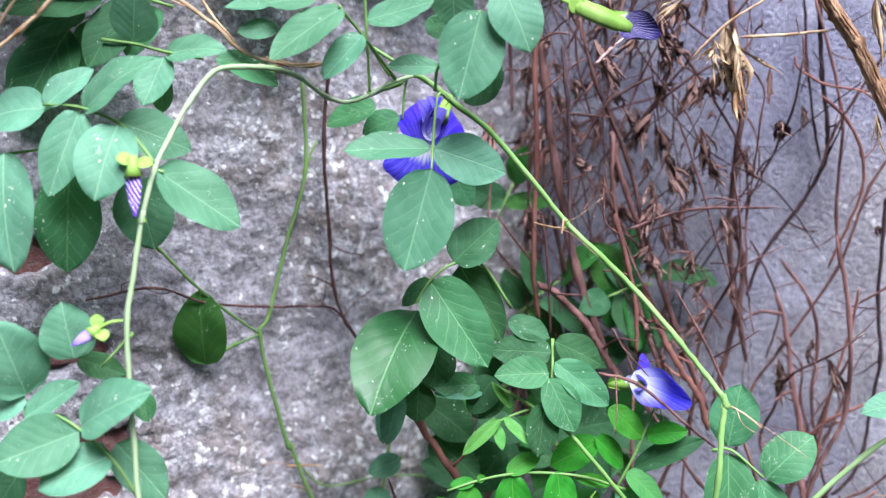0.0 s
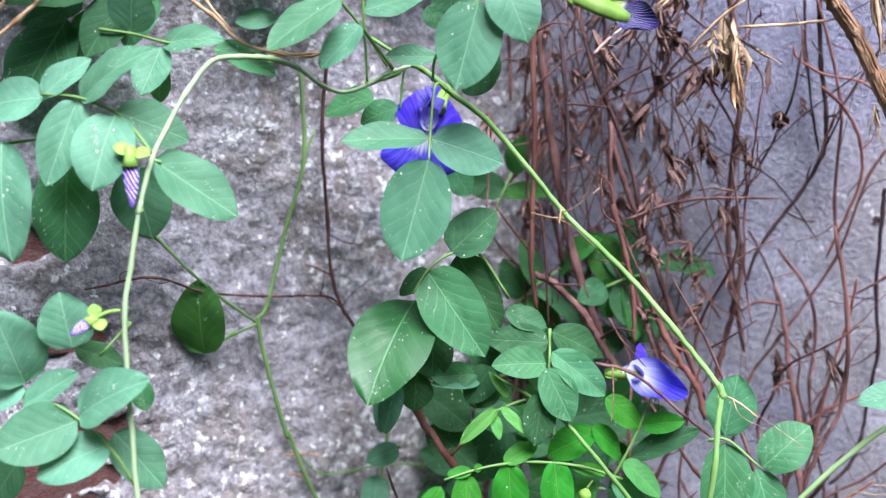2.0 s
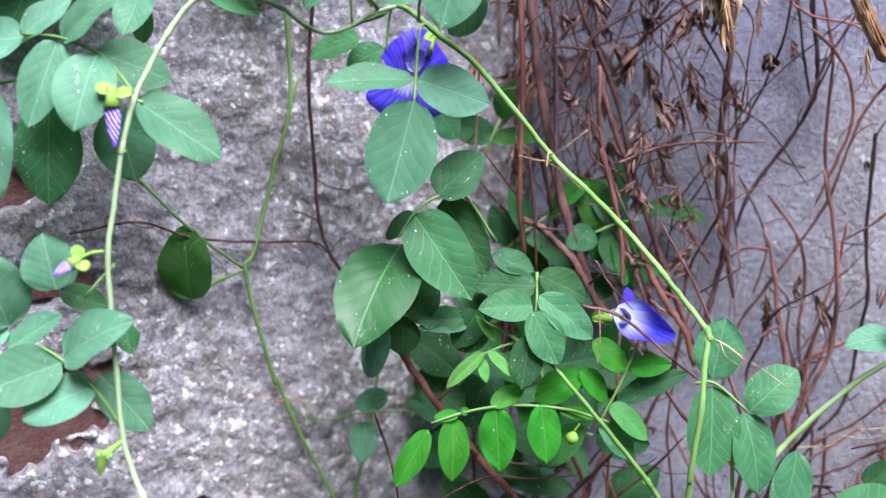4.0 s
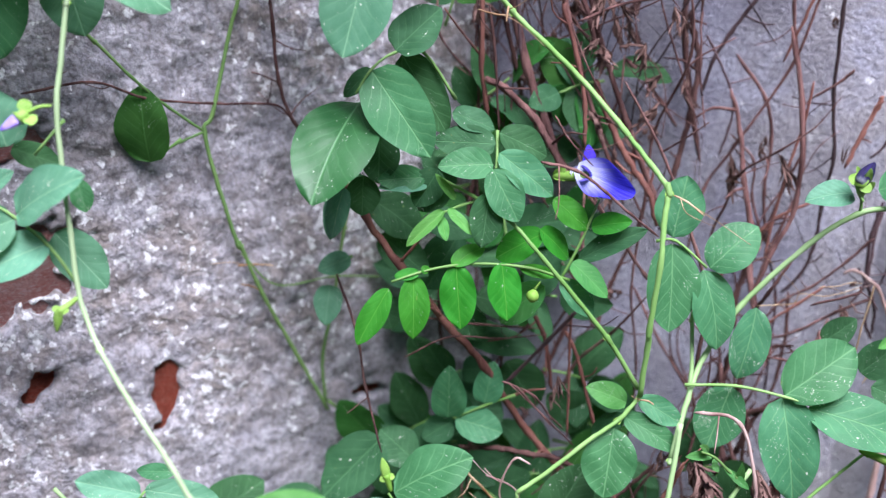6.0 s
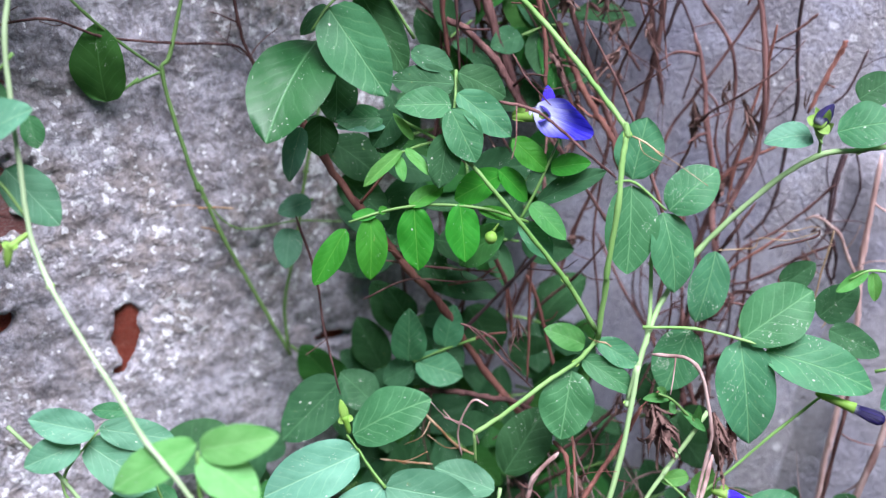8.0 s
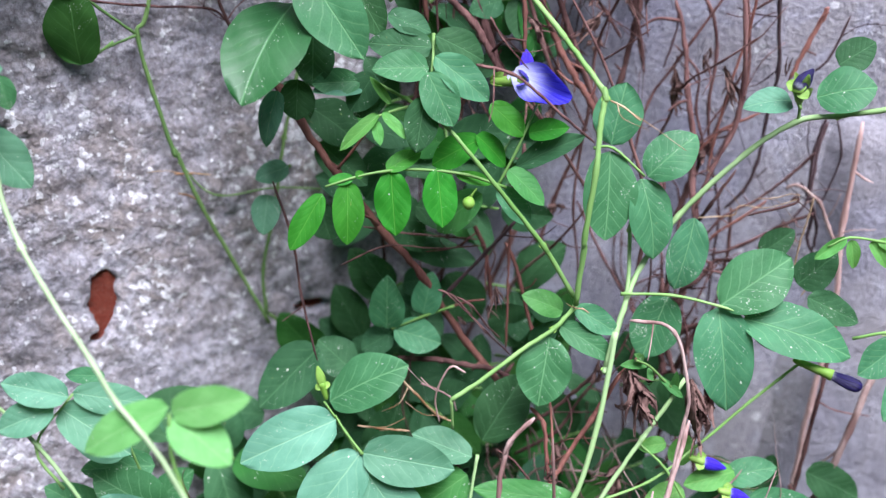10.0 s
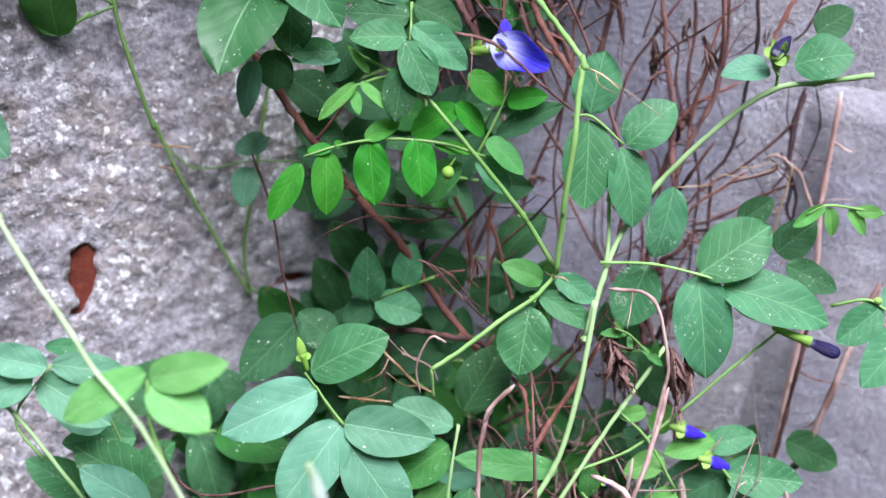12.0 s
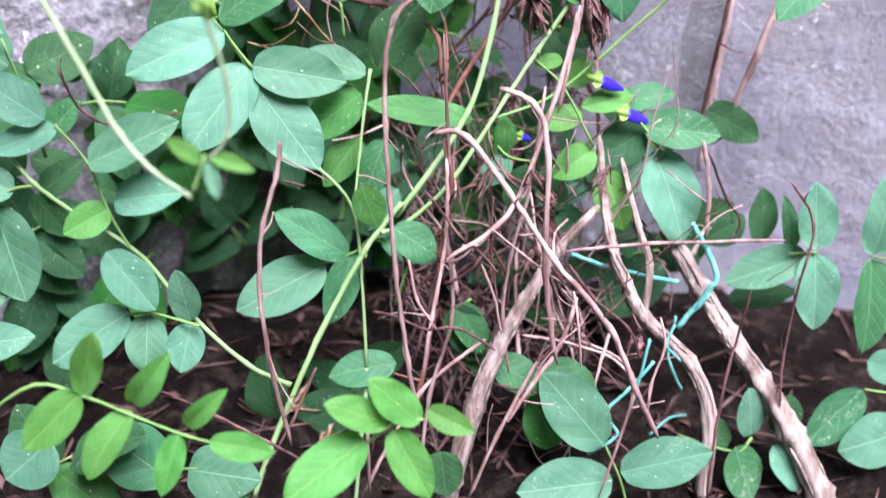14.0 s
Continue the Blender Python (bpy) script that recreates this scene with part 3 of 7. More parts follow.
def dry_stem(r0, r1, points, mat=DRY, name="dry_stem", label="thin dry reddish-brown vine stem", ridges=0):
    ob = new(name)
    tagged(ob, label, "dry stem", "dead vine stems")
    o = Vector(points[-1])
    ob.location = o
    pts = [Vector(p) - o for p in points]
    v, f = tube(pts, r0, r1, 26 if ridges else 7, 8 if ridges else 6, 0.30, rng, min(r0, r1) * (0.10 if ridges else 0.30), ridges, 0.35)
    part = link_mesh("bark", v, f, mat, ob)
    if ridges:
        strips(ob, pts, r0, r1, mat)
    line = spline(pts, 6)
    for k in range(3, len(line) - 2, 5):
        if ridges or rng.random() < 0.45:
            continue
        d = Vector((rng.uniform(-1, 1), rng.uniform(-0.6, 0.3), rng.uniform(-0.5, 1))).normalized()
        ln = rng.uniform(0.006, 0.03)
        m = line[k] + d * ln * 0.5 + Vector((rng.uniform(-1, 1), 0, rng.uniform(-1, 1))) * ln * 0.15
        v, f = tube([line[k], m, line[k] + d * ln], r0 * 0.45, r0 * 0.25, 5, 3, 0.1, rng)
        link_mesh("twig", v, f, mat, ob)
    return ob


def dead_leaf(a, b, width, seed, mat=CRISP):
    """A shrivelled dead leaf: torn, twisted ribbons hanging together from the stalk."""
    r = random.Random(seed)
    a, b = Vector(a), Vector(b)
    d = b - a
    x = d.normalized().cross(FACING).normalized()
    z = x.cross(d.normalized())
    ob = new("dead_leaf")
    tagged(ob, "shrivelled dry curled leaf hanging on dead stem", "dead leaf", "dead leaves")
    ob.location = a
    for n in range(6):
        rows = 16
        ph, tw, off = r.uniform(0, 6), r.uniform(-7, 7), r.uniform(-0.55, 0.55)
        t1, bow, wide = r.uniform(0.5, 1.05), r.uniform(-0.6, 0.6), (r.uniform(0.10, 0.26) if mat == CRISP else r.uniform(0.07, 0.18))
        verts, faces = [], []
        for i in range(rows + 1):
            t = i / rows
            c = d * (t * t1) + x * width * (off * t + bow * math.sin(2.6 * t + ph) * t) + z * width * 0.45 * math.sin(3 * t + 2 * ph) * t
            g = ph + tw * t
            w = width * wide * math.sin(math.pi * (0.08 + 0.88 * t)) * r.uniform(0.65, 1.3)
            e1 = x * math.cos(g) + z * math.sin(g)
            e2 = x * math.cos(g + 1.9) + z * math.sin(g + 1.9)
            verts += [c + e1 * w, c, c + e2 * w, c + (e1 + e2) * w * 0.1 - e2 * w * 0.2]
        for i in range(rows):
            for k in range(4):
                q, p = i * 4 + k, i * 4 + (k + 1) % 4
                faces.append((q, p, p + 4, q + 4))
        link_mesh("shred", verts, faces, mat, ob)
    return ob


def twine(r, points):
    ob = new("twine")
    tagged(ob, "turquoise plastic twine tied round woody stem", "twine", "twine pieces")
    o = Vector(points[0])
    ob.location = o
    v, f = tube([Vector(p) - o for p in points], r, r, 8, 6, 0.0, rng, r * 0.2, 3)
    link_mesh("strand", v, f, TWINE, ob)
    return ob


# ---- ground and walls ----
def height_sheet(name, us, vs, place, height, mat, back, label):
    """A relief surface over a grid, closed behind by a slab."""
    nu, nv = len(us), len(vs)
    verts = [place(u, v, height(u, v)) for v in vs for u in us]
    faces = [(j * nu + i, j * nu + i + 1, (j + 1) * nu + i + 1, (j + 1) * nu + i) for j in range(nv - 1) for i in range(nu - 1)]
    ring = [i for i in range(nu)] + [j * nu + nu - 1 for j in range(1, nv)] + [(nv - 1) * nu + i for i in range(nu - 2, -1, -1)] + [j * nu for j in range(nv - 2, 0, -1)]
    base = len(verts)
    for q in ring:
        u, v = us[q % nu], vs[q // nu]
        verts.append(place(u, v, -back))
    for k in range(len(ring)):
        n = (k + 1) % len(ring)
        faces.append((ring[n], ring[k], base + k, base + n))
    faces.append(tuple(base + k for k in range(len(ring) - 1, -1, -1)))
    ob = link_mesh(name, verts, faces, mat)
    return tagged(ob, label, "wall", "", "structure")


LEFT_A, LEFT_B = 0.576, 0.524
RIGHT_A, RIGHT_B = 0.622, -0.25
CORNER_X = (RIGHT_A - LEFT_A) / (LEFT_B - RIGHT_B)
CORNER = Vector((CORNER_X, LEFT_A + LEFT_B * CORNER_X, 0))
LU = Vector((1, LEFT_B, 0)).normalized()
LN = Vector((LEFT_B, -1, 0)).normalized()
RU = Vector((1, RIGHT_B, 0)).normalized()
RN = Vector((RIGHT_B, -1, 0)).normalized()


def on_left(u, z, h):
    return CORNER + LU * u + Vector((0, 0, z)) + LN * h


def on_right(u, z, h):
    return CORNER + RU * u + Vector((0, 0, z)) + RN * h


def n3(x, y, s, seed=0.0):
    return noise.noise(Vector((x * s + seed, y * s - seed, seed * 0.37)))


# places where the mortar has fallen away from the bricks: centre u, z, half-widths, slant
BARE = [
    (-0.2567, 0.3354, 0.0217, 0.0102, 0.20),
    (-0.2599, 0.2768, 0.0326, 0.0223, 0.30),
    (-0.2734, 0.2652, 0.0236, 0.0156, 0.00),
    (-0.2501, 0.2194, 0.0062, 0.0100, 0.65),
    (-0.1901, 0.2045, 0.0062, 0.0128, 0.12),
    (-0.1957, 0.1845, 0.0033, 0.0023, 0.00),
    (-0.2640, 0.3816, 0.0084, 0.0062, 0.00),
    (-0.0768, 0.1806, 0.0093, 0.0025, 0.00),
    (-0.2704, 0.3814, 0.0170, 0.0088, 0.00),
]


def bare(u, z):
    d = 0.0
    for cu, cz, a, b, k in BARE:
        x, y = u - cu, z - cz
        x -= k * y
        q = math.sqrt((x / a) ** 2 + (y / b) ** 2) + 0.45 * n3(u, z, 60, 3.0) + 0.45 * n3(u, z, 170, 9.0)
        d = max(d, min(1.0, max(0.0, (1.15 - q) * 3)))
    return d


def left_relief(u, z):
    pits = min(0.0, n3(u, z, 70, 7.5) + 0.12)
    h = 0.0034 * n3(u, z, 12) + 0.0013 * n3(u, z, 45, 5.0) + 0.0022 * pits + 0.0014 * n3(u, z, 110, 2.0) + 0.0010 * n3(u, z, 200, 6.0)
    return h - 0.011 * bare(u, z)


def right_relief(u, z):
    return 0.0022 * n3(u, z, 6, 4.0) + 0.0006 * n3(u, z, 40, 1.0) + 0.00025 * n3(u, z, 150, 8.0)


def spaced(a, b, step):
    k = max(2, int(round((b - a) / step)) + 1)
    return [a + (b - a) * i / (k - 1) for i in range(k)]


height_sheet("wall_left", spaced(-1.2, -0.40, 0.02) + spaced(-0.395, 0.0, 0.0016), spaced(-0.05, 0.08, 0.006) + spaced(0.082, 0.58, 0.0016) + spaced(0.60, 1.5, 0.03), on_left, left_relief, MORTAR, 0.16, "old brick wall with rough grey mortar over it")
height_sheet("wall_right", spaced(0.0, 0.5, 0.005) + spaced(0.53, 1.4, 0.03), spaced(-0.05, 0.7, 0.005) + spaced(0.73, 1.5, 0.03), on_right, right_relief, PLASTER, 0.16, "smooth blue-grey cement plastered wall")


def coat_relief(u, z):
    """A thick coat of cement low on the grey wall, thinning out to the corner and upwards."""
    x = on_right(u, z, 0).x
    side = 0.262 - 0.16 * max(0.0, 0.20 - z) + 0.010 * n3(0.3, z, 14, 3.0)
    top = 0.305 + 0.014 * n3(u, 0.2, 16, 9.0)
    a = min(1.0, max(0.0, (x - side + 0.012) / 0.034))
    b = min(1.0, max(0.0, (top - z) / 0.03))
    k = a * a * (3 - 2 * a) * b * b * (3 - 2 * b)
    return -0.005 + 0.012 * k + 0.0015 * n3(u, z, 9, 6.0) + 0.0006 * n3(u, z, 55, 2.0) + 0.0004 * n3(u, z, 170, 4.0)


height_sheet("wall_coat", spaced(0.10, 0.48, 0.0022) + spaced(0.50, 1.38, 0.03), spaced(-0.05, 0.34, 0.0022), on_right, coat_relief, CEMENT, 0.05, "rough thick grey cement coat low on plastered wall")


def grown(a, step, grow, far):
    out, s = [a], step
    while out[-1] < far:
        s *= grow
        out.append(out[-1] + s)
    return out


near_x = [-v for v in reversed(grown(0.3, 0.01, 1.25, 900))] + spaced(-0.29, 0.39, 0.006) + grown(0.4, 0.01, 1.25, 900)
near_y = [-v for v in reversed(grown(-0.2, 0.01, 1.25, 900))] + spaced(0.205, 0.80, 0.006) + grown(0.81, 0.01, 1.25, 900)


def soil_height(x, y):
    d = max(abs(x) - 1.2, abs(y) - 1.2, 0)
    f = 1 / (1 + 4 * d)
    fall = -0.42 * max(0.0, 0.50 - max(y, 0.18))
    return fall + (0.010 * n3(x, y, 7, 2.0) + 0.006 * n3(x, y, 28, 6.0) + 0.0035 * n3(x, y, 90, 4.0) - 0.006) * f


gv = [(x, y, soil_height(x, y)) for y in near_y for x in near_x]
gn = len(near_x)
gf = [(j * gn + i, j * gn + i + 1, (j + 1) * gn + i + 1, (j + 1) * gn + i) for j in range(len(near_y) - 1) for i in range(gn - 1)]
tagged(link_mesh("ground", gv, gf, SOIL), "bare earth coloured as if shaded, with crumbs and dead bits", "ground", "", "structure")


# ---- an unseen plain wall added behind the viewer to block low sky light ----
bm = bmesh.new()
bmesh.ops.create_cube(bm, size=1.0, matrix=Matrix.Translation((0.3, -2.0, 1.0)) @ Matrix.Diagonal((7.0, 0.2, 2.6, 1.0)))
bmesh.ops.bevel(bm, geom=list(bm.edges), offset=0.01, segments=1, affect="EDGES")
me = bpy.data.meshes.new("wall_light_block")
bm.to_mesh(me)
bm.free()
me.materials.append(PLASTER)
tagged(new("wall_light_block", me), "unseen plain wall added to block low sky light", "wall", "", "structure")


# ---- bricks of the old wall, showing where the mortar has gone ----
def brick_mesh(seed):
    g = random.Random(seed)
    bm = bmesh.new()
    bmesh.ops.create_cube(bm, size=1.0)
    bmesh.ops.bevel(bm, geom=list(bm.edges), offset=0.03, segments=2, affect="EDGES")
    for v in bm.verts:
        v.co += Vector((g.uniform(-1, 1), g.uniform(-1, 1), g.uniform(-1, 1))) * 0.008
    me = bpy.data.meshes.new("brick")
    bm.to_mesh(me)
    bm.free()
    me.materials.append(RED if seed == 2 else BRICK)
    return me


def lay_bricks():
    wall = bpy.data.objects["wall_left"]
    meshes = [brick_mesh(k) for k in range(3)]
    for row in range(7):
        z = -0.012 + 0.085 * row
        u = -0.215 - (0.115 if row % 2 else 0.0) - 0.23
        while u < -0.03:
            b = min(u + 0.22, -0.004)
            mid = on_left((u + b) / 2, z + 0.0375, -0.0055 - 0.05)
            ob = new("brick", meshes[row % 3])
            ob.parent = wall
            ob.matrix_local = Matrix.LocRotScale(mid, LU.to_track_quat("X", "Z"), (b - u, 0.10, 0.075))
            u += 0.23


lay_bricks()

# ---- the plants ----

vine_left = vine("butterfly_pea_vine", "butterfly pea vine arching over and hanging, pale green stem")
stem(vine_left, 0.00119, 0.00088, [(-0.0533, 0.4700, 0.4591), (-0.0632, 0.4650, 0.4630), (-0.0764, 0.4600, 0.4639), (-0.0871, 0.4550, 0.4620), (-0.0967, 0.4500, 0.4495), (-0.1040, 0.4450, 0.4354), (-0.1088, 0.4400, 0.4239), (-0.1135, 0.4350, 0.4045), (-0.1166, 0.4300, 0.3815), (-0.1184, 0.4250, 0.3643), (-0.1170, 0.4200, 0.3382), (-0.1147, 0.4150, 0.3168), (-0.1120, 0.4100, 0.2922), (-0.1033, 0.4000, 0.2748), (-0.0886, 0.3850, 0.2584), (-0.0716, 0.3700, 0.2402), (-0.0604, 0.3600, 0.2275), (-0.0421, 0.3450, 0.2128), (-0.0217, 0.3300, 0.1809), (-0.0098, 0.3220, 0.1610), (0.0023, 0.3150, 0.1489), (0.0152, 0.3100, 0.1410)], PALE)
stem(vine_left, 0.00095, 0.00086, [(-0.0533, 0.4700, 0.4591), (-0.0444, 0.4750, 0.4520), (-0.0360, 0.4800, 0.4492), (-0.0262, 0.4800, 0.4519), (-0.0169, 0.4800, 0.4572), (-0.0072, 0.4850, 0.4604)], PALE)
lf = leaf(vine_left, [(-0.1088, 0.4400, 0.4255), (-0.1187, 0.4450, 0.4365), (-0.1268, 0.4500, 0.4420), (-0.1414, 0.4500, 0.4477), (-0.1560, 0.4500, 0.4488)])
leaflet(lf, (-0.1556, 0.4500, 0.4484), (-0.1794, 0.4500, 0.4443), 0.0236, 10)
leaflet(lf, (-0.1551, 0.4500, 0.4491), (-0.1381, 0.4600, 0.4637), 0.0131, 10)
leaflet(lf, (-0.1414, 0.4500, 0.4477), (-0.1087, 0.4400, 0.4681), 0.0177, 10)
leaflet(lf, (-0.1415, 0.4500, 0.4465), (-0.1523, 0.4400, 0.4126), 0.0183, 10)
leaflet(lf, (-0.1256, 0.4500, 0.4422), (-0.0985, 0.4600, 0.4300), 0.0206, 0)
leaflet(lf, (-0.1249, 0.4450, 0.4415), (-0.1310, 0.4300, 0.4125), 0.0249, 10)
lf = leaf(vine_left, [(-0.1371, 0.4700, 0.4755), (-0.1230, 0.4700, 0.4736), (-0.1108, 0.4700, 0.4704), (-0.0947, 0.4700, 0.4673)])
leaflet(lf, (-0.1110, 0.4700, 0.4708), (-0.0838, 0.4600, 0.4719), 0.0135, 10)
leaflet(lf, (-0.1237, 0.4700, 0.4741), (-0.1198, 0.4600, 0.4950), 0.0207, 10)
leaflet(lf, (-0.1113, 0.4700, 0.4680), (-0.1182, 0.4600, 0.4479), 0.0165, 10)
leaflet(lf, (-0.0898, 0.4750, 0.4686), (-0.0643, 0.4800, 0.4567), 0.0144, 9)
leaflet(lf, (-0.1559, 0.4843, 0.4809), (-0.1760, 0.4738, 0.4425), 0.0300, 9)
leaflet(lf, (-0.1350, 0.4800, 0.4831), (-0.1566, 0.4839, 0.4641), 0.0185, 9)
leaflet(lf, (-0.1128, 0.4750, 0.4627), (-0.1159, 0.4800, 0.4447), 0.0115, 9)
leaflet(lf, (-0.1485, 0.4850, 0.4881), (-0.1723, 0.4757, 0.4781), 0.0149, 9)
lf = leaf(vine_left, [(-0.1089, 0.4400, 0.4232), (-0.1055, 0.4400, 0.4221)])
leaflet(lf, (-0.1084, 0.4400, 0.4228), (-0.0775, 0.4500, 0.3987), 0.0246, 10)
leaflet(lf, (-0.1215, 0.4550, 0.4185), (-0.1150, 0.4580, 0.3883), 0.0250, 0)
lf = leaf(vine_left, [(-0.1793, 0.4500, 0.4276), (-0.1620, 0.4600, 0.4300)])
leaflet(lf, (-0.1705, 0.4400, 0.4305), (-0.1653, 0.4300, 0.3833), 0.0259, 10)
leaflet(lf, (-0.1484, 0.4550, 0.4233), (-0.1517, 0.4550, 0.3783), 0.0271, 9)
lf = leaf(vine_left, [(-0.1178, 0.4300, 0.3586), (-0.1309, 0.4300, 0.3447)])
leaflet(lf, (-0.1416, 0.4300, 0.3480), (-0.1458, 0.4300, 0.3712), 0.0223, 10)
leaflet(lf, (-0.1610, 0.4300, 0.3326), (-0.1682, 0.4200, 0.3649), 0.0272, 10)
leaflet(lf, (-0.1436, 0.4400, 0.3459), (-0.1240, 0.4400, 0.3387), 0.0110, 1)
leaflet(lf, (-0.1626, 0.4300, 0.3241), (-0.1398, 0.4300, 0.3382), 0.0136, 10)
leaflet(lf, (-0.1623, 0.4300, 0.3302), (-0.1784, 0.4300, 0.3272), 0.0150, 10)
lf = leaf(vine_left, [(-0.1157, 0.4200, 0.2941), (-0.1249, 0.4200, 0.3093), (-0.1382, 0.4200, 0.3225), (-0.1464, 0.4200, 0.3279)])
leaflet(lf, (-0.1381, 0.4200, 0.3239), (-0.1071, 0.4100, 0.3414), 0.0222, 10)
leaflet(lf, (-0.1182, 0.4400, 0.3325), (-0.1160, 0.4400, 0.3186), 0.0096, 9)
leaflet(lf, (-0.1378, 0.4200, 0.3212), (-0.1683, 0.4100, 0.3112), 0.0241, 0)
leaflet(lf, (-0.1255, 0.4200, 0.3121), (-0.1518, 0.4100, 0.3012), 0.0206, 10)
leaflet(lf, (-0.1261, 0.4300, 0.3129), (-0.1069, 0.4300, 0.2892), 0.0189, 10)
leaflet(lf, (-0.1702, 0.4400, 0.2974), (-0.1819, 0.4400, 0.2801), 0.0170, 1)
bud(vine_left, (-0.1097, 0.4400, 0.4244), (-0.1163, 0.4350, 0.4272), (-0.1148, 0.4300, 0.4049), 0.0069, 1)
bud(vine_left, (-0.1185, 0.4200, 0.3658), (-0.1271, 0.4150, 0.3636), (-0.1353, 0.4100, 0.3583), 0.0057, 1)
bud(vine_left, (-0.1124, 0.4100, 0.2922), (-0.1191, 0.4050, 0.2875), (-0.1207, 0.4050, 0.2795), 0.0048, 0)
lf = leaf(vine_left, [(-0.0341, 0.3450, 0.1944), (-0.0402, 0.3500, 0.2122), (-0.0410, 0.3550, 0.2266)])
leaflet(lf, (-0.0405, 0.3550, 0.2272), (-0.0112, 0.3500, 0.2349), 0.0144, 8)
leaflet(lf, (-0.0399, 0.3550, 0.2250), (-0.0183, 0.3450, 0.2115), 0.0178, 8)
leaflet(lf, (-0.0419, 0.3550, 0.2295), (-0.0755, 0.3600, 0.2087), 0.0160, 8)
lf = leaf(vine_left, [(-0.1016, 0.4100, 0.1624), (-0.1111, 0.4100, 0.1827), (-0.0951, 0.4150, 0.2044)])
leaflet(lf, (-0.0955, 0.4100, 0.2058), (-0.1224, 0.4100, 0.2122), 0.0143, 10)
leaflet(lf, (-0.1020, 0.4100, 0.2007), (-0.1248, 0.4050, 0.1926), 0.0148, 10)
leaflet(lf, (-0.0952, 0.4150, 0.2049), (-0.0649, 0.4200, 0.1969), 0.0136, 10)
leaflet(lf, (-0.1011, 0.4150, 0.1981), (-0.0721, 0.4100, 0.1789), 0.0194, 10)
leaflet(lf, (-0.0861, 0.4300, 0.2054), (-0.1028, 0.4300, 0.2060), 0.0075, 9)
stem(vine_left, 0.00083, 0.00115, [(-0.1308, 0.4100, 0.2089), (-0.1109, 0.4100, 0.1840), (-0.0913, 0.4050, 0.1566), (-0.0797, 0.4050, 0.1365), (-0.0649, 0.4000, 0.1179), (-0.0482, 0.4000, 0.1033), (-0.0241, 0.4000, 0.0850), (-0.0048, 0.3950, 0.0601), (0.0198, 0.3900, 0.0364), (0.0390, 0.3850, 0.0282)], SOFT)
lf = leaf(vine_left, [(-0.0626, 0.4000, 0.1166), (-0.0734, 0.4000, 0.1152), (-0.0823, 0.4000, 0.1093)])
leaflet(lf, (-0.0729, 0.4000, 0.1152), (-0.0999, 0.4000, 0.1204), 0.0178, 10)
leaflet(lf, (-0.0824, 0.4000, 0.1083), (-0.0711, 0.3900, 0.0683), 0.0265, 0)
leaflet(lf, (-0.0823, 0.4000, 0.1085), (-0.1098, 0.3900, 0.0688), 0.0225, 10)
leaflet(lf, (-0.0687, 0.4100, 0.1092), (-0.0570, 0.4150, 0.0882), 0.0134, 1)
leaflet(lf, (-0.0657, 0.4100, 0.1100), (-0.0474, 0.4150, 0.1233), 0.0132, 1)
lf = leaf(vine_left, [(-0.0265, 0.4000, 0.0855), (-0.0350, 0.4000, 0.1034), (-0.0418, 0.4000, 0.1260), (-0.0533, 0.4000, 0.1427)])
leaflet(lf, (-0.0573, 0.4000, 0.1449), (-0.0838, 0.4000, 0.1641), 0.0182, 10)
leaflet(lf, (-0.0530, 0.4000, 0.1414), (-0.0808, 0.4000, 0.1319), 0.0141, 10)
leaflet(lf, (-0.0411, 0.4000, 0.1260), (-0.0023, 0.3950, 0.1451), 0.0219, 10)
leaflet(lf, (-0.0334, 0.4000, 0.1096), (-0.0025, 0.3950, 0.1148), 0.0189, 10)
leaflet(lf, (-0.0353, 0.4000, 0.1061), (-0.0523, 0.3900, 0.0985), 0.0149, 2)
lf = leaf(vine_left, [(0.0013, 0.3850, 0.0577), (-0.0188, 0.3900, 0.0617), (-0.0310, 0.3900, 0.0612)])
leaflet(lf, (-0.0358, 0.3900, 0.0904), (-0.0165, 0.3850, 0.0656), 0.0190, 0)
leaflet(lf, (-0.0030, 0.3900, 0.0574), (-0.0067, 0.3850, 0.0834), 0.0131, 10)
leaflet(lf, (-0.0031, 0.3900, 0.0569), (-0.0074, 0.3800, 0.0380), 0.0163, 0)
leaflet(lf, (-0.0212, 0.3900, 0.0612), (-0.0221, 0.3800, 0.0380), 0.0183, 10)
leaflet(lf, (-0.0295, 0.3900, 0.0626), (-0.0631, 0.3850, 0.0412), 0.0234, 10)
lf = leaf(vine_left, [(-0.1146, 0.3900, 0.0688), (-0.1130, 0.3900, 0.0432)])
leaflet(lf, (-0.1111, 0.3900, 0.0683), (-0.0789, 0.3900, 0.0716), 0.0200, 0)
leaflet(lf, (-0.1107, 0.3850, 0.0479), (-0.0687, 0.3850, 0.0544), 0.0191, 10)
lf = leaf(vine_left, [(-0.0794, 0.3400, 0.0399), (-0.0542, 0.3350, 0.0578), (-0.0342, 0.3300, 0.0551), (-0.0156, 0.3280, 0.0470), (0.0036, 0.3250, 0.0398), (0.0216, 0.3200, 0.0373)])
leaflet(lf, (-0.0351, 0.3300, 0.0564), (-0.0274, 0.3250, 0.0846), 0.0122, 2)
leaflet(lf, (-0.0178, 0.3300, 0.0503), (-0.0007, 0.3250, 0.0742), 0.0110, 2)
leaflet(lf, (0.0028, 0.3250, 0.0433), (0.0199, 0.3200, 0.0615), 0.0088, 2)
leaflet(lf, (0.0129, 0.3220, 0.0388), (0.0380, 0.3150, 0.0375), 0.0115, 2)
leaflet(lf, (-0.0358, 0.3300, 0.0564), (-0.0581, 0.3250, 0.0351), 0.0168, 2)
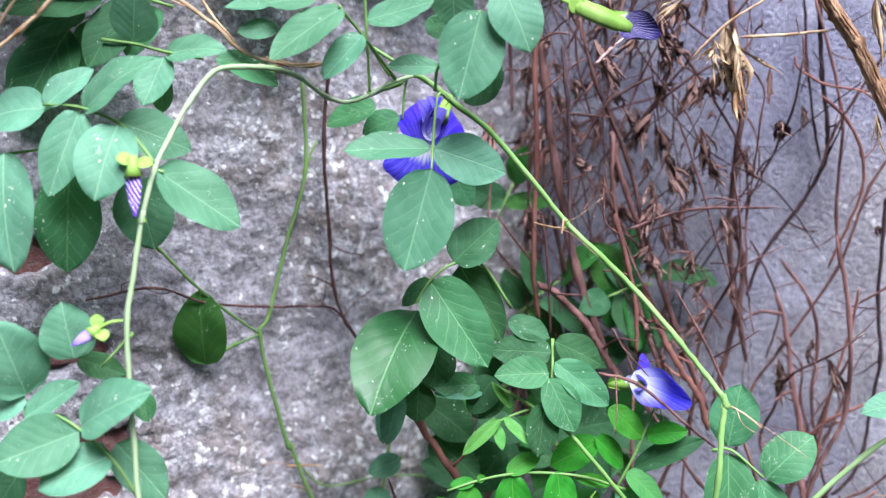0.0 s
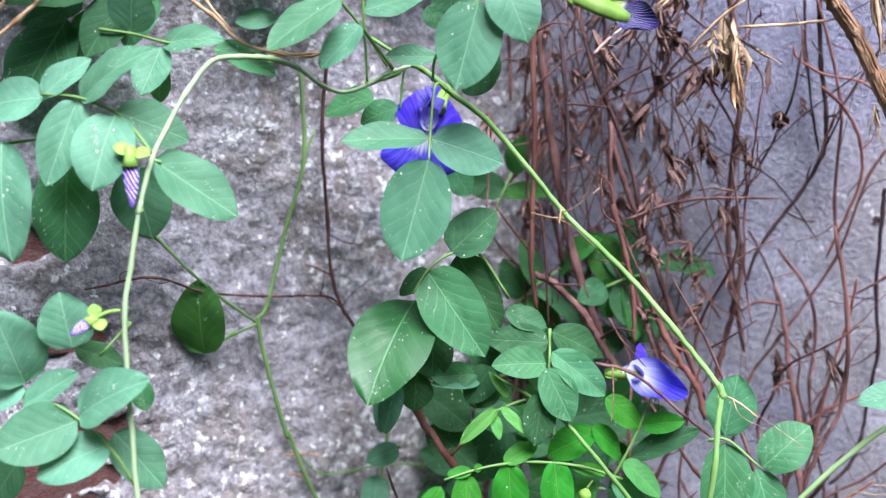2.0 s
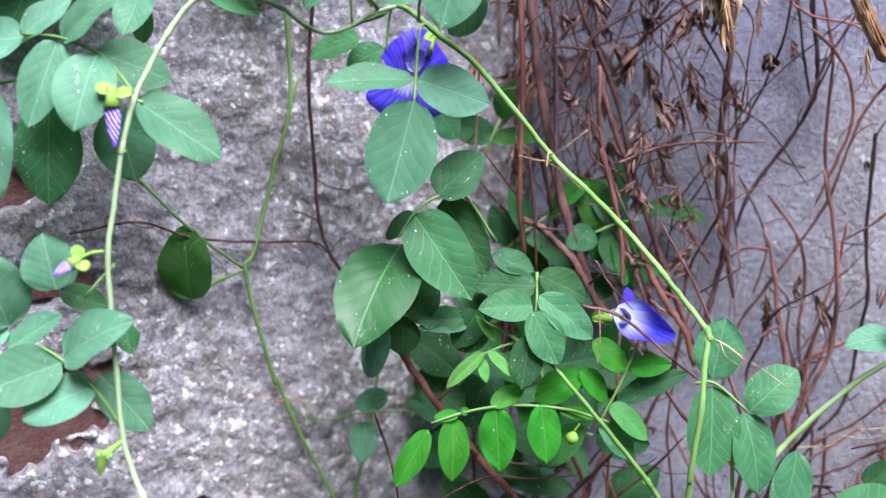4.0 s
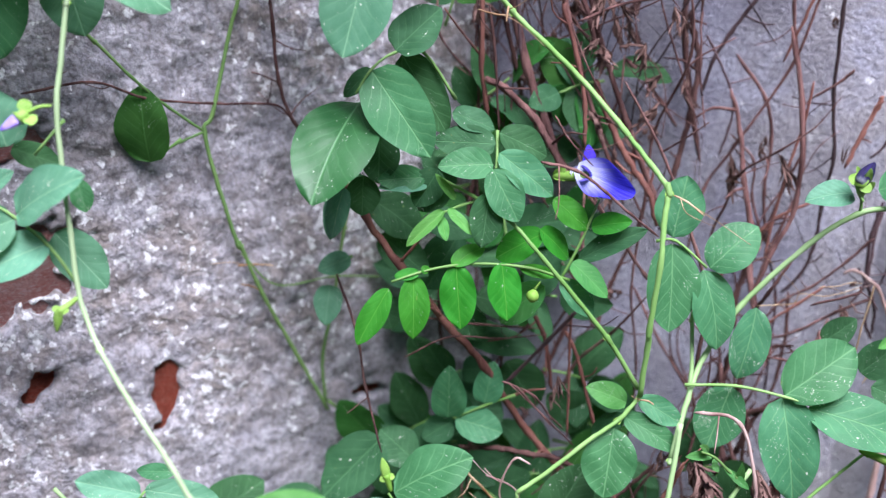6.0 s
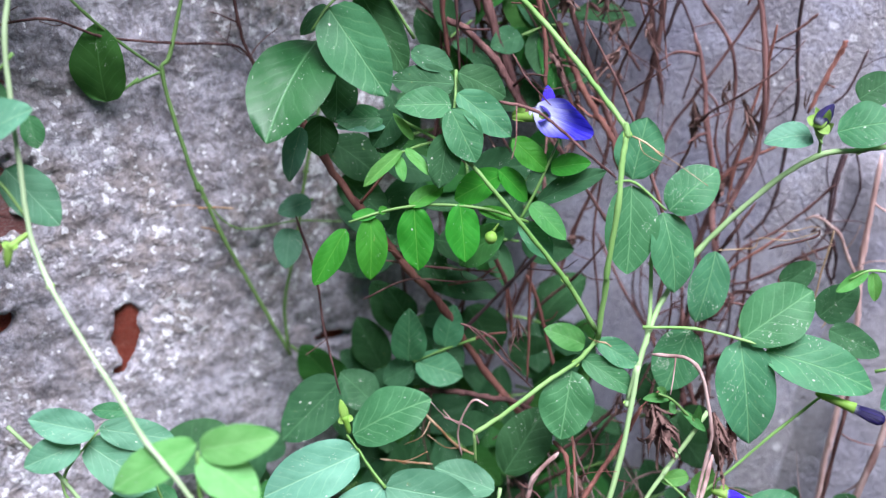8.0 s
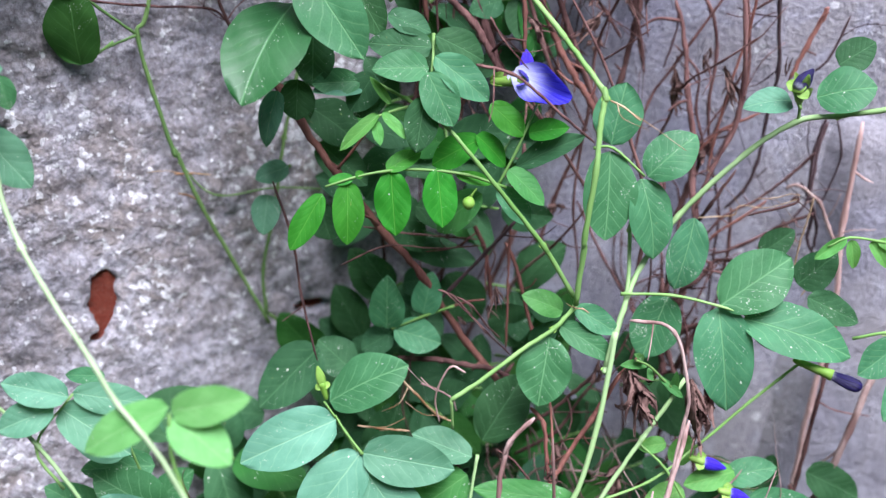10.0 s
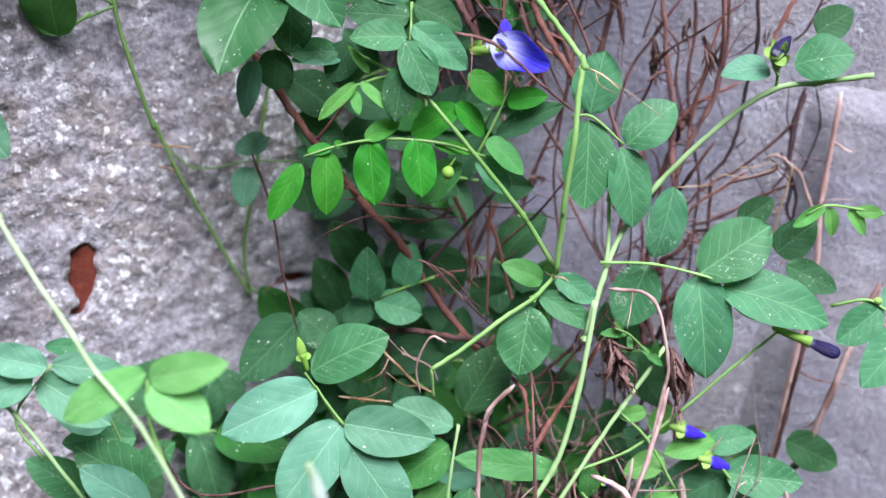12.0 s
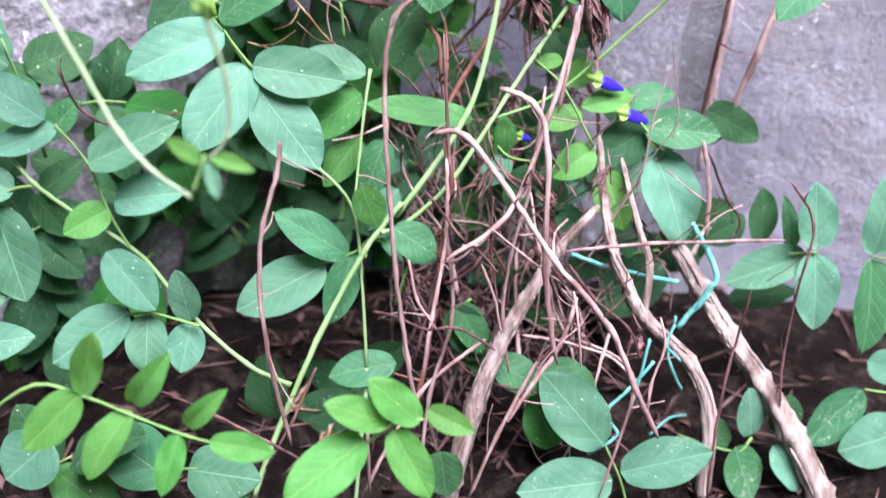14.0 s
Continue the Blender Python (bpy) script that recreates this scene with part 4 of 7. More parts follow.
leaflet(lf, (-0.0183, 0.3280, 0.0495), (-0.0356, 0.3200, 0.0245), 0.0147, 2)
leaflet(lf, (0.0006, 0.3250, 0.0408), (-0.0074, 0.3200, 0.0159), 0.0112, 2)
lf = leaf(vine_left, [(0.0153, 0.3100, 0.1421), (0.0206, 0.3100, 0.1561)])
leaflet(lf, (0.0186, 0.3100, 0.1540), (0.0093, 0.3050, 0.1630), 0.0067, 2)
leaflet(lf, (0.0215, 0.3100, 0.1540), (0.0245, 0.3050, 0.1419), 0.0052, 10)
leaflet(lf, (0.0225, 0.3100, 0.1561), (0.0371, 0.3050, 0.1518), 0.0059, 2)
stem(vine_left, 0.00105, 0.00058, [(0.0206, 0.3000, 0.2242), (0.0234, 0.3000, 0.2136), (0.0265, 0.3020, 0.1979), (0.0298, 0.3050, 0.1811), (0.0286, 0.3080, 0.1634), (0.0215, 0.3100, 0.1540)], PALE)
bud(vine_left, (0.0258, 0.3020, 0.2010), (0.0246, 0.3000, 0.2090), (0.0212, 0.3000, 0.2240), 0.0052, 8)

vine_main = vine("butterfly_pea_vine", "butterfly pea vine with long diagonal green stem and violet flowers")
stem(vine_main, 0.00122, 0.00129, [(-0.0262, 0.4800, 0.4524), (-0.0146, 0.4850, 0.4567), (-0.0061, 0.4900, 0.4609), (0.0038, 0.4900, 0.4548), (0.0126, 0.4950, 0.4473), (0.0265, 0.4950, 0.4367), (0.0431, 0.4950, 0.4178), (0.0618, 0.5000, 0.3949), (0.0769, 0.4950, 0.3805), (0.0945, 0.4900, 0.3631), (0.1109, 0.4800, 0.3440), (0.1216, 0.4700, 0.3306), (0.1268, 0.4640, 0.3233), (0.1281, 0.4620, 0.3209), (0.1277, 0.4610, 0.3174), (0.1259, 0.4580, 0.3062), (0.1247, 0.4550, 0.2889), (0.1215, 0.4560, 0.2586), (0.1218, 0.4580, 0.2522), (0.1199, 0.4620, 0.2246)])
stem(vine_main, 0.00104, 0.00102, [(0.1204, 0.4650, 0.2233), (0.1109, 0.4600, 0.2143), (0.0963, 0.4550, 0.2063), (0.0793, 0.4500, 0.1948), (0.0632, 0.4450, 0.1854)])
stem(vine_main, 0.00077, 0.00065, [(0.0632, 0.4450, 0.1854), (0.0642, 0.4500, 0.1682)])
stem(vine_main, 0.00117, 0.00076, [(0.1197, 0.4650, 0.2269), (0.1051, 0.4650, 0.2511), (0.0905, 0.4650, 0.2700), (0.0752, 0.4660, 0.2890), (0.0603, 0.4700, 0.3058), (0.0467, 0.4750, 0.3144), (0.0287, 0.4850, 0.3223)])
stem(vine_main, 0.00071, 0.00061, [(-0.0267, 0.4700, 0.4963), (-0.0261, 0.4750, 0.4733), (-0.0254, 0.4800, 0.4531)])
stem(vine_main, 0.00060, 0.00061, [(-0.0402, 0.4750, 0.4909), (-0.0288, 0.4800, 0.4783), (-0.0171, 0.4850, 0.4604)])
stem(vine_main, 0.00087, 0.00075, [(-0.0246, 0.4900, 0.4726), (-0.0098, 0.4900, 0.4634), (0.0026, 0.4900, 0.4555)])
lf = leaf(vine_main, [(-0.0144, 0.4800, 0.4591), (-0.0281, 0.4700, 0.4778), (-0.0364, 0.4600, 0.4887)])
leaflet(lf, (-0.0353, 0.4600, 0.4887), (-0.0640, 0.4500, 0.4673), 0.0198, 0)
leaflet(lf, (-0.0272, 0.4650, 0.4771), (-0.0434, 0.4600, 0.4590), 0.0149, 0)
leaflet(lf, (-0.0253, 0.4650, 0.4831), (0.0024, 0.4600, 0.4905), 0.0158, 0)
leaflet(lf, (-0.0645, 0.4700, 0.4899), (-0.0851, 0.4700, 0.4885), 0.0102, 0)
leaflet(lf, (-0.0631, 0.4700, 0.4801), (-0.0801, 0.4700, 0.4790), 0.0098, 0)
leaflet(lf, (-0.0462, 0.4650, 0.4925), (-0.0672, 0.4650, 0.4902), 0.0144, 0)
lf = leaf(vine_main, [(0.0026, 0.4850, 0.4543), (0.0051, 0.4700, 0.4661), (0.0213, 0.4600, 0.4864)])
leaflet(lf, (0.0044, 0.4750, 0.4643), (-0.0173, 0.4700, 0.4645), 0.0099, 0)
leaflet(lf, (0.0218, 0.4600, 0.4868), (0.0125, 0.4550, 0.4503), 0.0276, 0)
leaflet(lf, (0.0309, 0.4600, 0.4965), (0.0423, 0.4550, 0.4703), 0.0227, 0)
leaflet(lf, (0.0098, 0.4650, 0.4970), (0.0113, 0.4700, 0.4806), 0.0174, 0)
leaflet(lf, (0.0306, 0.4800, 0.4658), (0.0155, 0.4900, 0.4488), 0.0193, 1)
leaflet(lf, (-0.0248, 0.5050, 0.4471), (-0.0481, 0.5100, 0.4388), 0.0176, 9)
leaflet(lf, (-0.0142, 0.5100, 0.4424), (-0.0316, 0.5120, 0.4345), 0.0145, 9)
leaflet(lf, (0.0003, 0.4800, 0.4854), (0.0075, 0.4800, 0.4759), 0.0100, 1)
leaflet(lf, (0.0102, 0.5100, 0.4163), (0.0198, 0.5150, 0.4005), 0.0147, 9)
lf = leaf(vine_main, [(0.0088, 0.4900, 0.4498), (0.0038, 0.4800, 0.4519), (0.0017, 0.4700, 0.4301), (0.0012, 0.4650, 0.4213)])
leaflet(lf, (0.0007, 0.4700, 0.4301), (-0.0359, 0.4650, 0.4294), 0.0163, 0)
leaflet(lf, (0.0027, 0.4700, 0.4301), (0.0333, 0.4750, 0.4191), 0.0220, 0)
leaflet(lf, (0.0012, 0.4650, 0.4213), (-0.0103, 0.4600, 0.3786), 0.0300, 0)
open_flower(vine_main, (0.0094, 0.5140, 0.4516), (-0.0008, 0.4920, 0.4288), (-0.0049, 0.4800, 0.4088), 0.0353, 0)
stem(vine_main, 0.00061, 0.00063, [(-0.0098, 0.5050, 0.4618), (-0.0116, 0.5100, 0.4529), (-0.0128, 0.5120, 0.4400)])
bud(vine_main, (0.0537, 0.4900, 0.4951), (0.0830, 0.4900, 0.4826), (0.0998, 0.4850, 0.4760), 0.0148, 7)
lf = leaf(vine_main, [(0.0370, 0.4900, 0.3566), (0.0226, 0.4850, 0.3782), (0.0100, 0.4800, 0.3782), (0.0006, 0.4750, 0.3720), (-0.0060, 0.4700, 0.3625)])
leaflet(lf, (0.0107, 0.4800, 0.3795), (0.0306, 0.4850, 0.3972), 0.0216, 1)
leaflet(lf, (-0.0059, 0.4850, 0.3597), (-0.0249, 0.4450, 0.3228), 0.0368, 3)
leaflet(lf, (0.0006, 0.4750, 0.3718), (0.0256, 0.4650, 0.3355), 0.0269, 9)
leaflet(lf, (0.0138, 0.4850, 0.3769), (0.0333, 0.4900, 0.3411), 0.0205, 1)
leaflet(lf, (-0.0000, 0.4800, 0.3717), (-0.0121, 0.4800, 0.3594), 0.0083, 1)
leaflet(lf, (0.0029, 0.4850, 0.3444), (0.0024, 0.4800, 0.3206), 0.0189, 1)
leaflet(lf, (-0.0048, 0.4850, 0.3229), (-0.0059, 0.4850, 0.3044), 0.0159, 1)
leaflet(lf, (-0.0138, 0.4800, 0.3186), (-0.0201, 0.4800, 0.2948), 0.0110, 0)
lf = leaf(vine_main, [(0.0554, 0.4850, 0.3433), (0.0544, 0.4750, 0.3277), (0.0510, 0.4700, 0.3183)])
leaflet(lf, (0.0545, 0.4800, 0.3383), (0.0267, 0.4800, 0.3399), 0.0156, 1)
leaflet(lf, (0.0533, 0.4750, 0.3303), (0.0288, 0.4700, 0.3306), 0.0154, 9)
leaflet(lf, (0.0564, 0.4800, 0.3435), (0.0781, 0.4850, 0.3316), 0.0162, 1)
leaflet(lf, (0.0560, 0.4750, 0.3354), (0.0792, 0.4700, 0.3168), 0.0159, 9)
leaflet(lf, (0.0526, 0.4700, 0.3291), (0.0638, 0.4650, 0.3065), 0.0168, 9)
leaflet(lf, (0.0513, 0.4700, 0.3183), (0.0477, 0.4650, 0.2947), 0.0154, 1)
leaflet(lf, (0.0355, 0.4850, 0.3517), (0.0544, 0.4850, 0.3439), 0.0126, 1)
leaflet(lf, (0.0234, 0.4850, 0.3224), (0.0019, 0.4800, 0.3222), 0.0121, 9)
leaflet(lf, (0.0290, 0.4850, 0.3255), (0.0183, 0.4850, 0.3086), 0.0153, 1)
lf = leaf(vine_main, [(0.0495, 0.4800, 0.3133), (0.0390, 0.4750, 0.3116), (0.0312, 0.4700, 0.3098)])
leaflet(lf, (0.0314, 0.4700, 0.3106), (0.0144, 0.4650, 0.2957), 0.0067, 2)
leaflet(lf, (0.0299, 0.4700, 0.3080), (0.0322, 0.4650, 0.2980), 0.0051, 2)
leaflet(lf, (0.0332, 0.4700, 0.3116), (0.0436, 0.4650, 0.3009), 0.0056, 2)
leaflet(lf, (0.0364, 0.4750, 0.3143), (0.0276, 0.4750, 0.3262), 0.0041, 2)
open_flower(vine_main, (0.0807, 0.4850, 0.3220), (0.0912, 0.4810, 0.3265), (0.1156, 0.4680, 0.3165), 0.0158, 1)
lf = leaf(vine_main, [(0.0879, 0.4730, 0.2768), (0.0694, 0.4720, 0.2831), (0.0491, 0.4700, 0.2859), (0.0340, 0.4680, 0.2856), (0.0215, 0.4660, 0.2837), (0.0078, 0.4640, 0.2797)])
leaflet(lf, (0.0571, 0.4700, 0.2864), (0.0596, 0.4650, 0.2604), 0.0166, 7)
leaflet(lf, (0.0365, 0.4680, 0.2856), (0.0383, 0.4630, 0.2573), 0.0166, 7)
leaflet(lf, (0.0177, 0.4660, 0.2816), (0.0173, 0.4600, 0.2540), 0.0145, 7)
leaflet(lf, (0.0064, 0.4640, 0.2766), (-0.0079, 0.4580, 0.2523), 0.0119, 7)
leaflet(lf, (0.0345, 0.4680, 0.2866), (0.0497, 0.4750, 0.2929), 0.0093, 7)
leaflet(lf, (0.0200, 0.4660, 0.2832), (0.0089, 0.4660, 0.2817), 0.0057, 7)
leaflet(lf, (0.0240, 0.4660, 0.2831), (0.0215, 0.4660, 0.2863), 0.0041, 7)
leaflet(lf, (0.0656, 0.4720, 0.2831), (0.0827, 0.4780, 0.2775), 0.0063, 7)
leaflet(lf, (0.0765, 0.4800, 0.2720), (0.0563, 0.4850, 0.2524), 0.0167, 4)
leaflet(lf, (0.0757, 0.4750, 0.2987), (0.0545, 0.4800, 0.2857), 0.0163, 7)
leaflet(lf, (0.0749, 0.4750, 0.3005), (0.0887, 0.4800, 0.2849), 0.0126, 7)
lf = leaf(vine_main, [(0.0837, 0.4740, 0.2765), (0.0923, 0.4750, 0.2934), (0.1009, 0.4780, 0.3133)])
leaflet(lf, (0.0804, 0.4750, 0.3144), (0.0961, 0.4750, 0.2999), 0.0124, 7)
leaflet(lf, (0.0974, 0.4770, 0.3009), (0.1144, 0.4700, 0.3051), 0.0103, 7)
leaflet(lf, (0.0920, 0.4800, 0.2848), (0.1210, 0.4700, 0.3015), 0.0115, 1)
leaflet(lf, (0.0891, 0.4740, 0.2853), (0.1051, 0.4700, 0.2696), 0.0121, 4)
leaflet(lf, (0.0850, 0.4740, 0.2760), (0.1005, 0.4750, 0.2588), 0.0127, 9)
bud(vine_main, (0.0746, 0.4720, 0.2767), (0.0719, 0.4712, 0.2731), (0.0703, 0.4705, 0.2673), 0.0058, 2)
leaflet(lf, (0.0241, 0.4850, 0.3208), (0.0022, 0.4800, 0.3199), 0.0114, 0)
leaflet(lf, (0.0342, 0.4900, 0.3189), (0.0191, 0.4900, 0.3059), 0.0148, 1)
lf = leaf(vine_main, [(0.1205, 0.4650, 0.2219), (0.1137, 0.4620, 0.2176)])
leaflet(lf, (0.1152, 0.4630, 0.2211), (0.0959, 0.4600, 0.2304), 0.0122, 4)
leaflet(lf, (0.1085, 0.4600, 0.2095), (0.1030, 0.4500, 0.1796), 0.0251, 9)
leaflet(lf, (0.1202, 0.4650, 0.2224), (0.1396, 0.4600, 0.2115), 0.0118, 9)
leaflet(lf, (0.1138, 0.4620, 0.2148), (0.1387, 0.4550, 0.2002), 0.0123, 9)
leaflet(lf, (0.1132, 0.4650, 0.2140), (0.0995, 0.4700, 0.2015), 0.0098, 1)

vine_right = vine("butterfly_pea_vine", "butterfly pea shoot with thick pale stem beside the grey wall")
stem(vine_right, 0.00122, 0.00132, [(0.2536, 0.4600, 0.3156), (0.2316, 0.4650, 0.3114), (0.2144, 0.4700, 0.3075), (0.1943, 0.4750, 0.2913), (0.1683, 0.4800, 0.2614), (0.1516, 0.4750, 0.2386), (0.1426, 0.4650, 0.2216), (0.1342, 0.4550, 0.1965), (0.1376, 0.4550, 0.2138), (0.1309, 0.4480, 0.1734), (0.1190, 0.4400, 0.1349), (0.0883, 0.4300, 0.0927), (0.0889, 0.4250, 0.0978), (0.0720, 0.4200, 0.0772), (0.0493, 0.4100, 0.0368), (0.0287, 0.4000, -0.0088), (0.0186, 0.3950, -0.0367)], SOFT)
stem(vine_right, 0.00105, 0.00094, [(0.1520, 0.4900, 0.2740), (0.1468, 0.4820, 0.2550), (0.1446, 0.4700, 0.2280), (0.1371, 0.4580, 0.2022)], SOFT)
stem(vine_right, 0.00104, 0.00102, [(0.1712, 0.4550, 0.1908), (0.1527, 0.4500, 0.1636), (0.1376, 0.4450, 0.1416), (0.1119, 0.4350, 0.1050), (0.0911, 0.4300, 0.0869), (0.0797, 0.4200, 0.0861)], SOFT)
stem(vine_right, 0.00075, 0.00064, [(0.2151, 0.4700, 0.3075), (0.2146, 0.4680, 0.3174)])
stem(vine_right, 0.00079, 0.00063, [(0.2325, 0.4650, 0.1985), (0.2042, 0.4600, 0.1763), (0.1783, 0.4550, 0.1547), (0.1571, 0.4500, 0.1399), (0.1302, 0.4450, 0.1316)])
lf = leaf(vine_right, [(0.1265, 0.4750, 0.2944), (0.1354, 0.4750, 0.2944), (0.1502, 0.4750, 0.2816)])
leaflet(lf, (0.1351, 0.4800, 0.2946), (0.1414, 0.4850, 0.3221), 0.0221, 9)
leaflet(lf, (0.1345, 0.4750, 0.2931), (0.1326, 0.4650, 0.2544), 0.0262, 9)
leaflet(lf, (0.1515, 0.4750, 0.2821), (0.1737, 0.4800, 0.3001), 0.0216, 9)
leaflet(lf, (0.1506, 0.4750, 0.2802), (0.1570, 0.4680, 0.2440), 0.0222, 9)
leaflet(lf, (0.1766, 0.4800, 0.2597), (0.1683, 0.4750, 0.2263), 0.0190, 5)
lf = leaf(vine_right, [(0.1409, 0.4650, 0.2287), (0.1644, 0.4650, 0.2279), (0.1861, 0.4620, 0.2236), (0.1983, 0.4600, 0.2199)])
leaflet(lf, (0.1865, 0.4620, 0.2244), (0.2195, 0.4700, 0.2446), 0.0283, 9)
leaflet(lf, (0.1862, 0.4620, 0.2225), (0.1909, 0.4500, 0.1756), 0.0273, 9)
leaflet(lf, (0.1983, 0.4600, 0.2199), (0.2461, 0.4500, 0.2048), 0.0260, 9)
leaflet(lf, (0.2050, 0.4750, 0.2095), (0.2329, 0.4750, 0.1953), 0.0144, 1)
leaflet(lf, (0.1639, 0.4700, 0.2258), (0.1533, 0.4680, 0.1952), 0.0234, 5)
leaflet(lf, (0.2272, 0.4800, 0.2274), (0.2447, 0.4800, 0.2429), 0.0181, 1)
leaflet(lf, (0.2313, 0.4750, 0.2228), (0.2569, 0.4750, 0.2098), 0.0148, 1)
leaflet(lf, (0.2100, 0.4850, 0.2413), (0.2249, 0.4850, 0.2525), 0.0137, 1)
lf = leaf(vine_right, [(0.2150, 0.4680, 0.3136), (0.2120, 0.4680, 0.3181)])
leaflet(lf, (0.2110, 0.4680, 0.3186), (0.1890, 0.4650, 0.3159), 0.0142, 0)
leaflet(lf, (0.2211, 0.4680, 0.3196), (0.2438, 0.4600, 0.3256), 0.0222, 9)
leaflet(lf, (0.2379, 0.4900, 0.3293), (0.2534, 0.4900, 0.3395), 0.0158, 1)
bud(vine_right, (0.2138, 0.4670, 0.3168), (0.2100, 0.4600, 0.3248), (0.2174, 0.4650, 0.3316), 0.0082, 3)
lf = leaf(vine_right, [(0.2715, 0.4700, 0.2495), (0.2607, 0.4700, 0.2517), (0.2448, 0.4700, 0.2539), (0.2355, 0.4700, 0.2496)])
leaflet(lf, (0.2435, 0.4700, 0.2537), (0.2299, 0.4700, 0.2436), 0.0064, 2)
leaflet(lf, (0.2462, 0.4700, 0.2528), (0.2480, 0.4680, 0.2393), 0.0064, 2)
leaflet(lf, (0.2555, 0.4700, 0.2517), (0.2637, 0.4680, 0.2398), 0.0069, 2)
leaflet(lf, (0.2581, 0.4700, 0.2517), (0.2705, 0.4680, 0.2502), 0.0064, 2)
bud(vine_right, (0.2200, 0.4550, 0.2000), (0.2359, 0.4470, 0.1958), (0.2475, 0.4410, 0.1924), 0.0071, 4)
lf = leaf(vine_right, [(0.2462, 0.4550, 0.2104), (0.2593, 0.4500, 0.2154), (0.2678, 0.4500, 0.2114), (0.2830, 0.4450, 0.2017)])
leaflet(lf, (0.2680, 0.4500, 0.2119), (0.2468, 0.4450, 0.1967), 0.0174, 9)
leaflet(lf, (0.2682, 0.4500, 0.2104), (0.2843, 0.4550, 0.2215), 0.0148, 0)
leaflet(lf, (0.2801, 0.4460, 0.2016), (0.2568, 0.4350, 0.1791), 0.0205, 9)
leaflet(lf, (0.2793, 0.4470, 0.2055), (0.2936, 0.4400, 0.2172), 0.0172, 9)
bud(vine_right, (0.2570, 0.4500, 0.2138), (0.2633, 0.4500, 0.2150), (0.2673, 0.4500, 0.2145), 0.0036, 2)

vine_low = vine("butterfly_pea_vine", "leafy butterfly pea growth at the wall's foot")
lf = leaf(vine_low, [(0.0661, 0.5000, 0.2088), (0.0508, 0.5000, 0.2032), (0.0355, 0.5000, 0.1966)])
leaflet(lf, (0.0330, 0.5000, 0.1963), (0.0337, 0.4950, 0.2261), 0.0176, 9)
leaflet(lf, (0.0508, 0.5000, 0.2041), (0.0555, 0.5000, 0.2265), 0.0148, 9)
leaflet(lf, (0.0366, 0.5000, 0.1969), (0.0597, 0.4950, 0.1911), 0.0178, 9)
leaflet(lf, (0.0354, 0.5050, 0.1929), (0.0200, 0.5050, 0.1832), 0.0146, 1)
leaflet(lf, (0.0206, 0.5100, 0.1680), (0.0236, 0.5150, 0.1877), 0.0237, 1)
leaflet(lf, (0.0426, 0.5100, 0.1929), (0.0382, 0.5100, 0.2067), 0.0087, 1)
lf = leaf(vine_low, [(0.0385, 0.4450, 0.1306), (0.0280, 0.4500, 0.1428), (0.0208, 0.4520, 0.1536), (0.0109, 0.4600, 0.1671), (0.0042, 0.4650, 0.1749)])
leaflet(lf, (0.0055, 0.4650, 0.1758), (0.0425, 0.4600, 0.1965), 0.0265, 9)
leaflet(lf, (-0.0000, 0.4900, 0.1912), (-0.0295, 0.4850, 0.1616), 0.0261, 1)
bud(vine_low, (0.0055, 0.4650, 0.1758), (0.0034, 0.4650, 0.1846), (0.0016, 0.4650, 0.1933), 0.0053, 5)
leaflet(lf, (0.0158, 0.4950, 0.1767), (-0.0008, 0.5000, 0.1913), 0.0201, 1)
lf = leaf(vine_low, [(0.0226, 0.4500, 0.1552), (0.0146, 0.4550, 0.1643), (0.0097, 0.4600, 0.1703)])
leaflet(lf, (0.0102, 0.4550, 0.1708), (-0.0335, 0.4450, 0.1540), 0.0260, 10)
leaflet(lf, (0.0218, 0.4500, 0.1562), (-0.0069, 0.4350, 0.1213), 0.0277, 10)
leaflet(lf, (0.0226, 0.4500, 0.1560), (0.0651, 0.4450, 0.1497), 0.0235, 0)
leaflet(lf, (0.0252, 0.4470, 0.1463), (0.0520, 0.4320, 0.1123), 0.0278, 0)
stem(vine_low, 0.00078, 0.00080, [(0.0520, 0.4320, 0.1129), (0.0606, 0.4300, 0.1047), (0.0672, 0.4300, 0.0926), (0.0701, 0.4250, 0.0693), (0.0722, 0.4100, 0.0227)], SOFT)
stem(vine_low, 0.00078, 0.00063, [(0.0758, 0.4500, 0.1544), (0.0726, 0.4450, 0.1353), (0.0702, 0.4400, 0.1161), (0.0672, 0.4300, 0.0926)], SOFT)
lf = leaf(vine_low, [(0.0758, 0.4520, 0.1537), (0.0746, 0.4500, 0.1447)])
leaflet(lf, (0.0735, 0.4550, 0.1507), (0.0455, 0.4600, 0.1604), 0.0169, 0)
leaflet(lf, (0.0710, 0.4520, 0.1428), (0.0438, 0.4500, 0.1223), 0.0213, 4)
leaflet(lf, (0.1228, 0.4450, 0.1324), (0.0736, 0.4450, 0.1398), 0.0146, 4)
leaflet(lf, (0.0789, 0.4700, 0.1507), (0.0994, 0.4800, 0.1808), 0.0246, 1)
leaflet(lf, (0.0702, 0.4500, 0.1225), (0.0532, 0.4450, 0.1001), 0.0165, 4)
leaflet(lf, (0.0818, 0.4450, 0.1223), (0.0712, 0.4400, 0.0937), 0.0159, 9)
leaflet(lf, (0.0877, 0.4350, 0.1020), (0.0732, 0.4350, 0.0813), 0.0137, 10)
lf = leaf(vine_low, [(0.0811, 0.4280, 0.0811), (0.0740, 0.4280, 0.0796), (0.0674, 0.4280, 0.0736), (0.0531, 0.4280, 0.0682)])
leaflet(lf, (0.0648, 0.4280, 0.0718), (0.0318, 0.4250, 0.0949), 0.0189, 9)
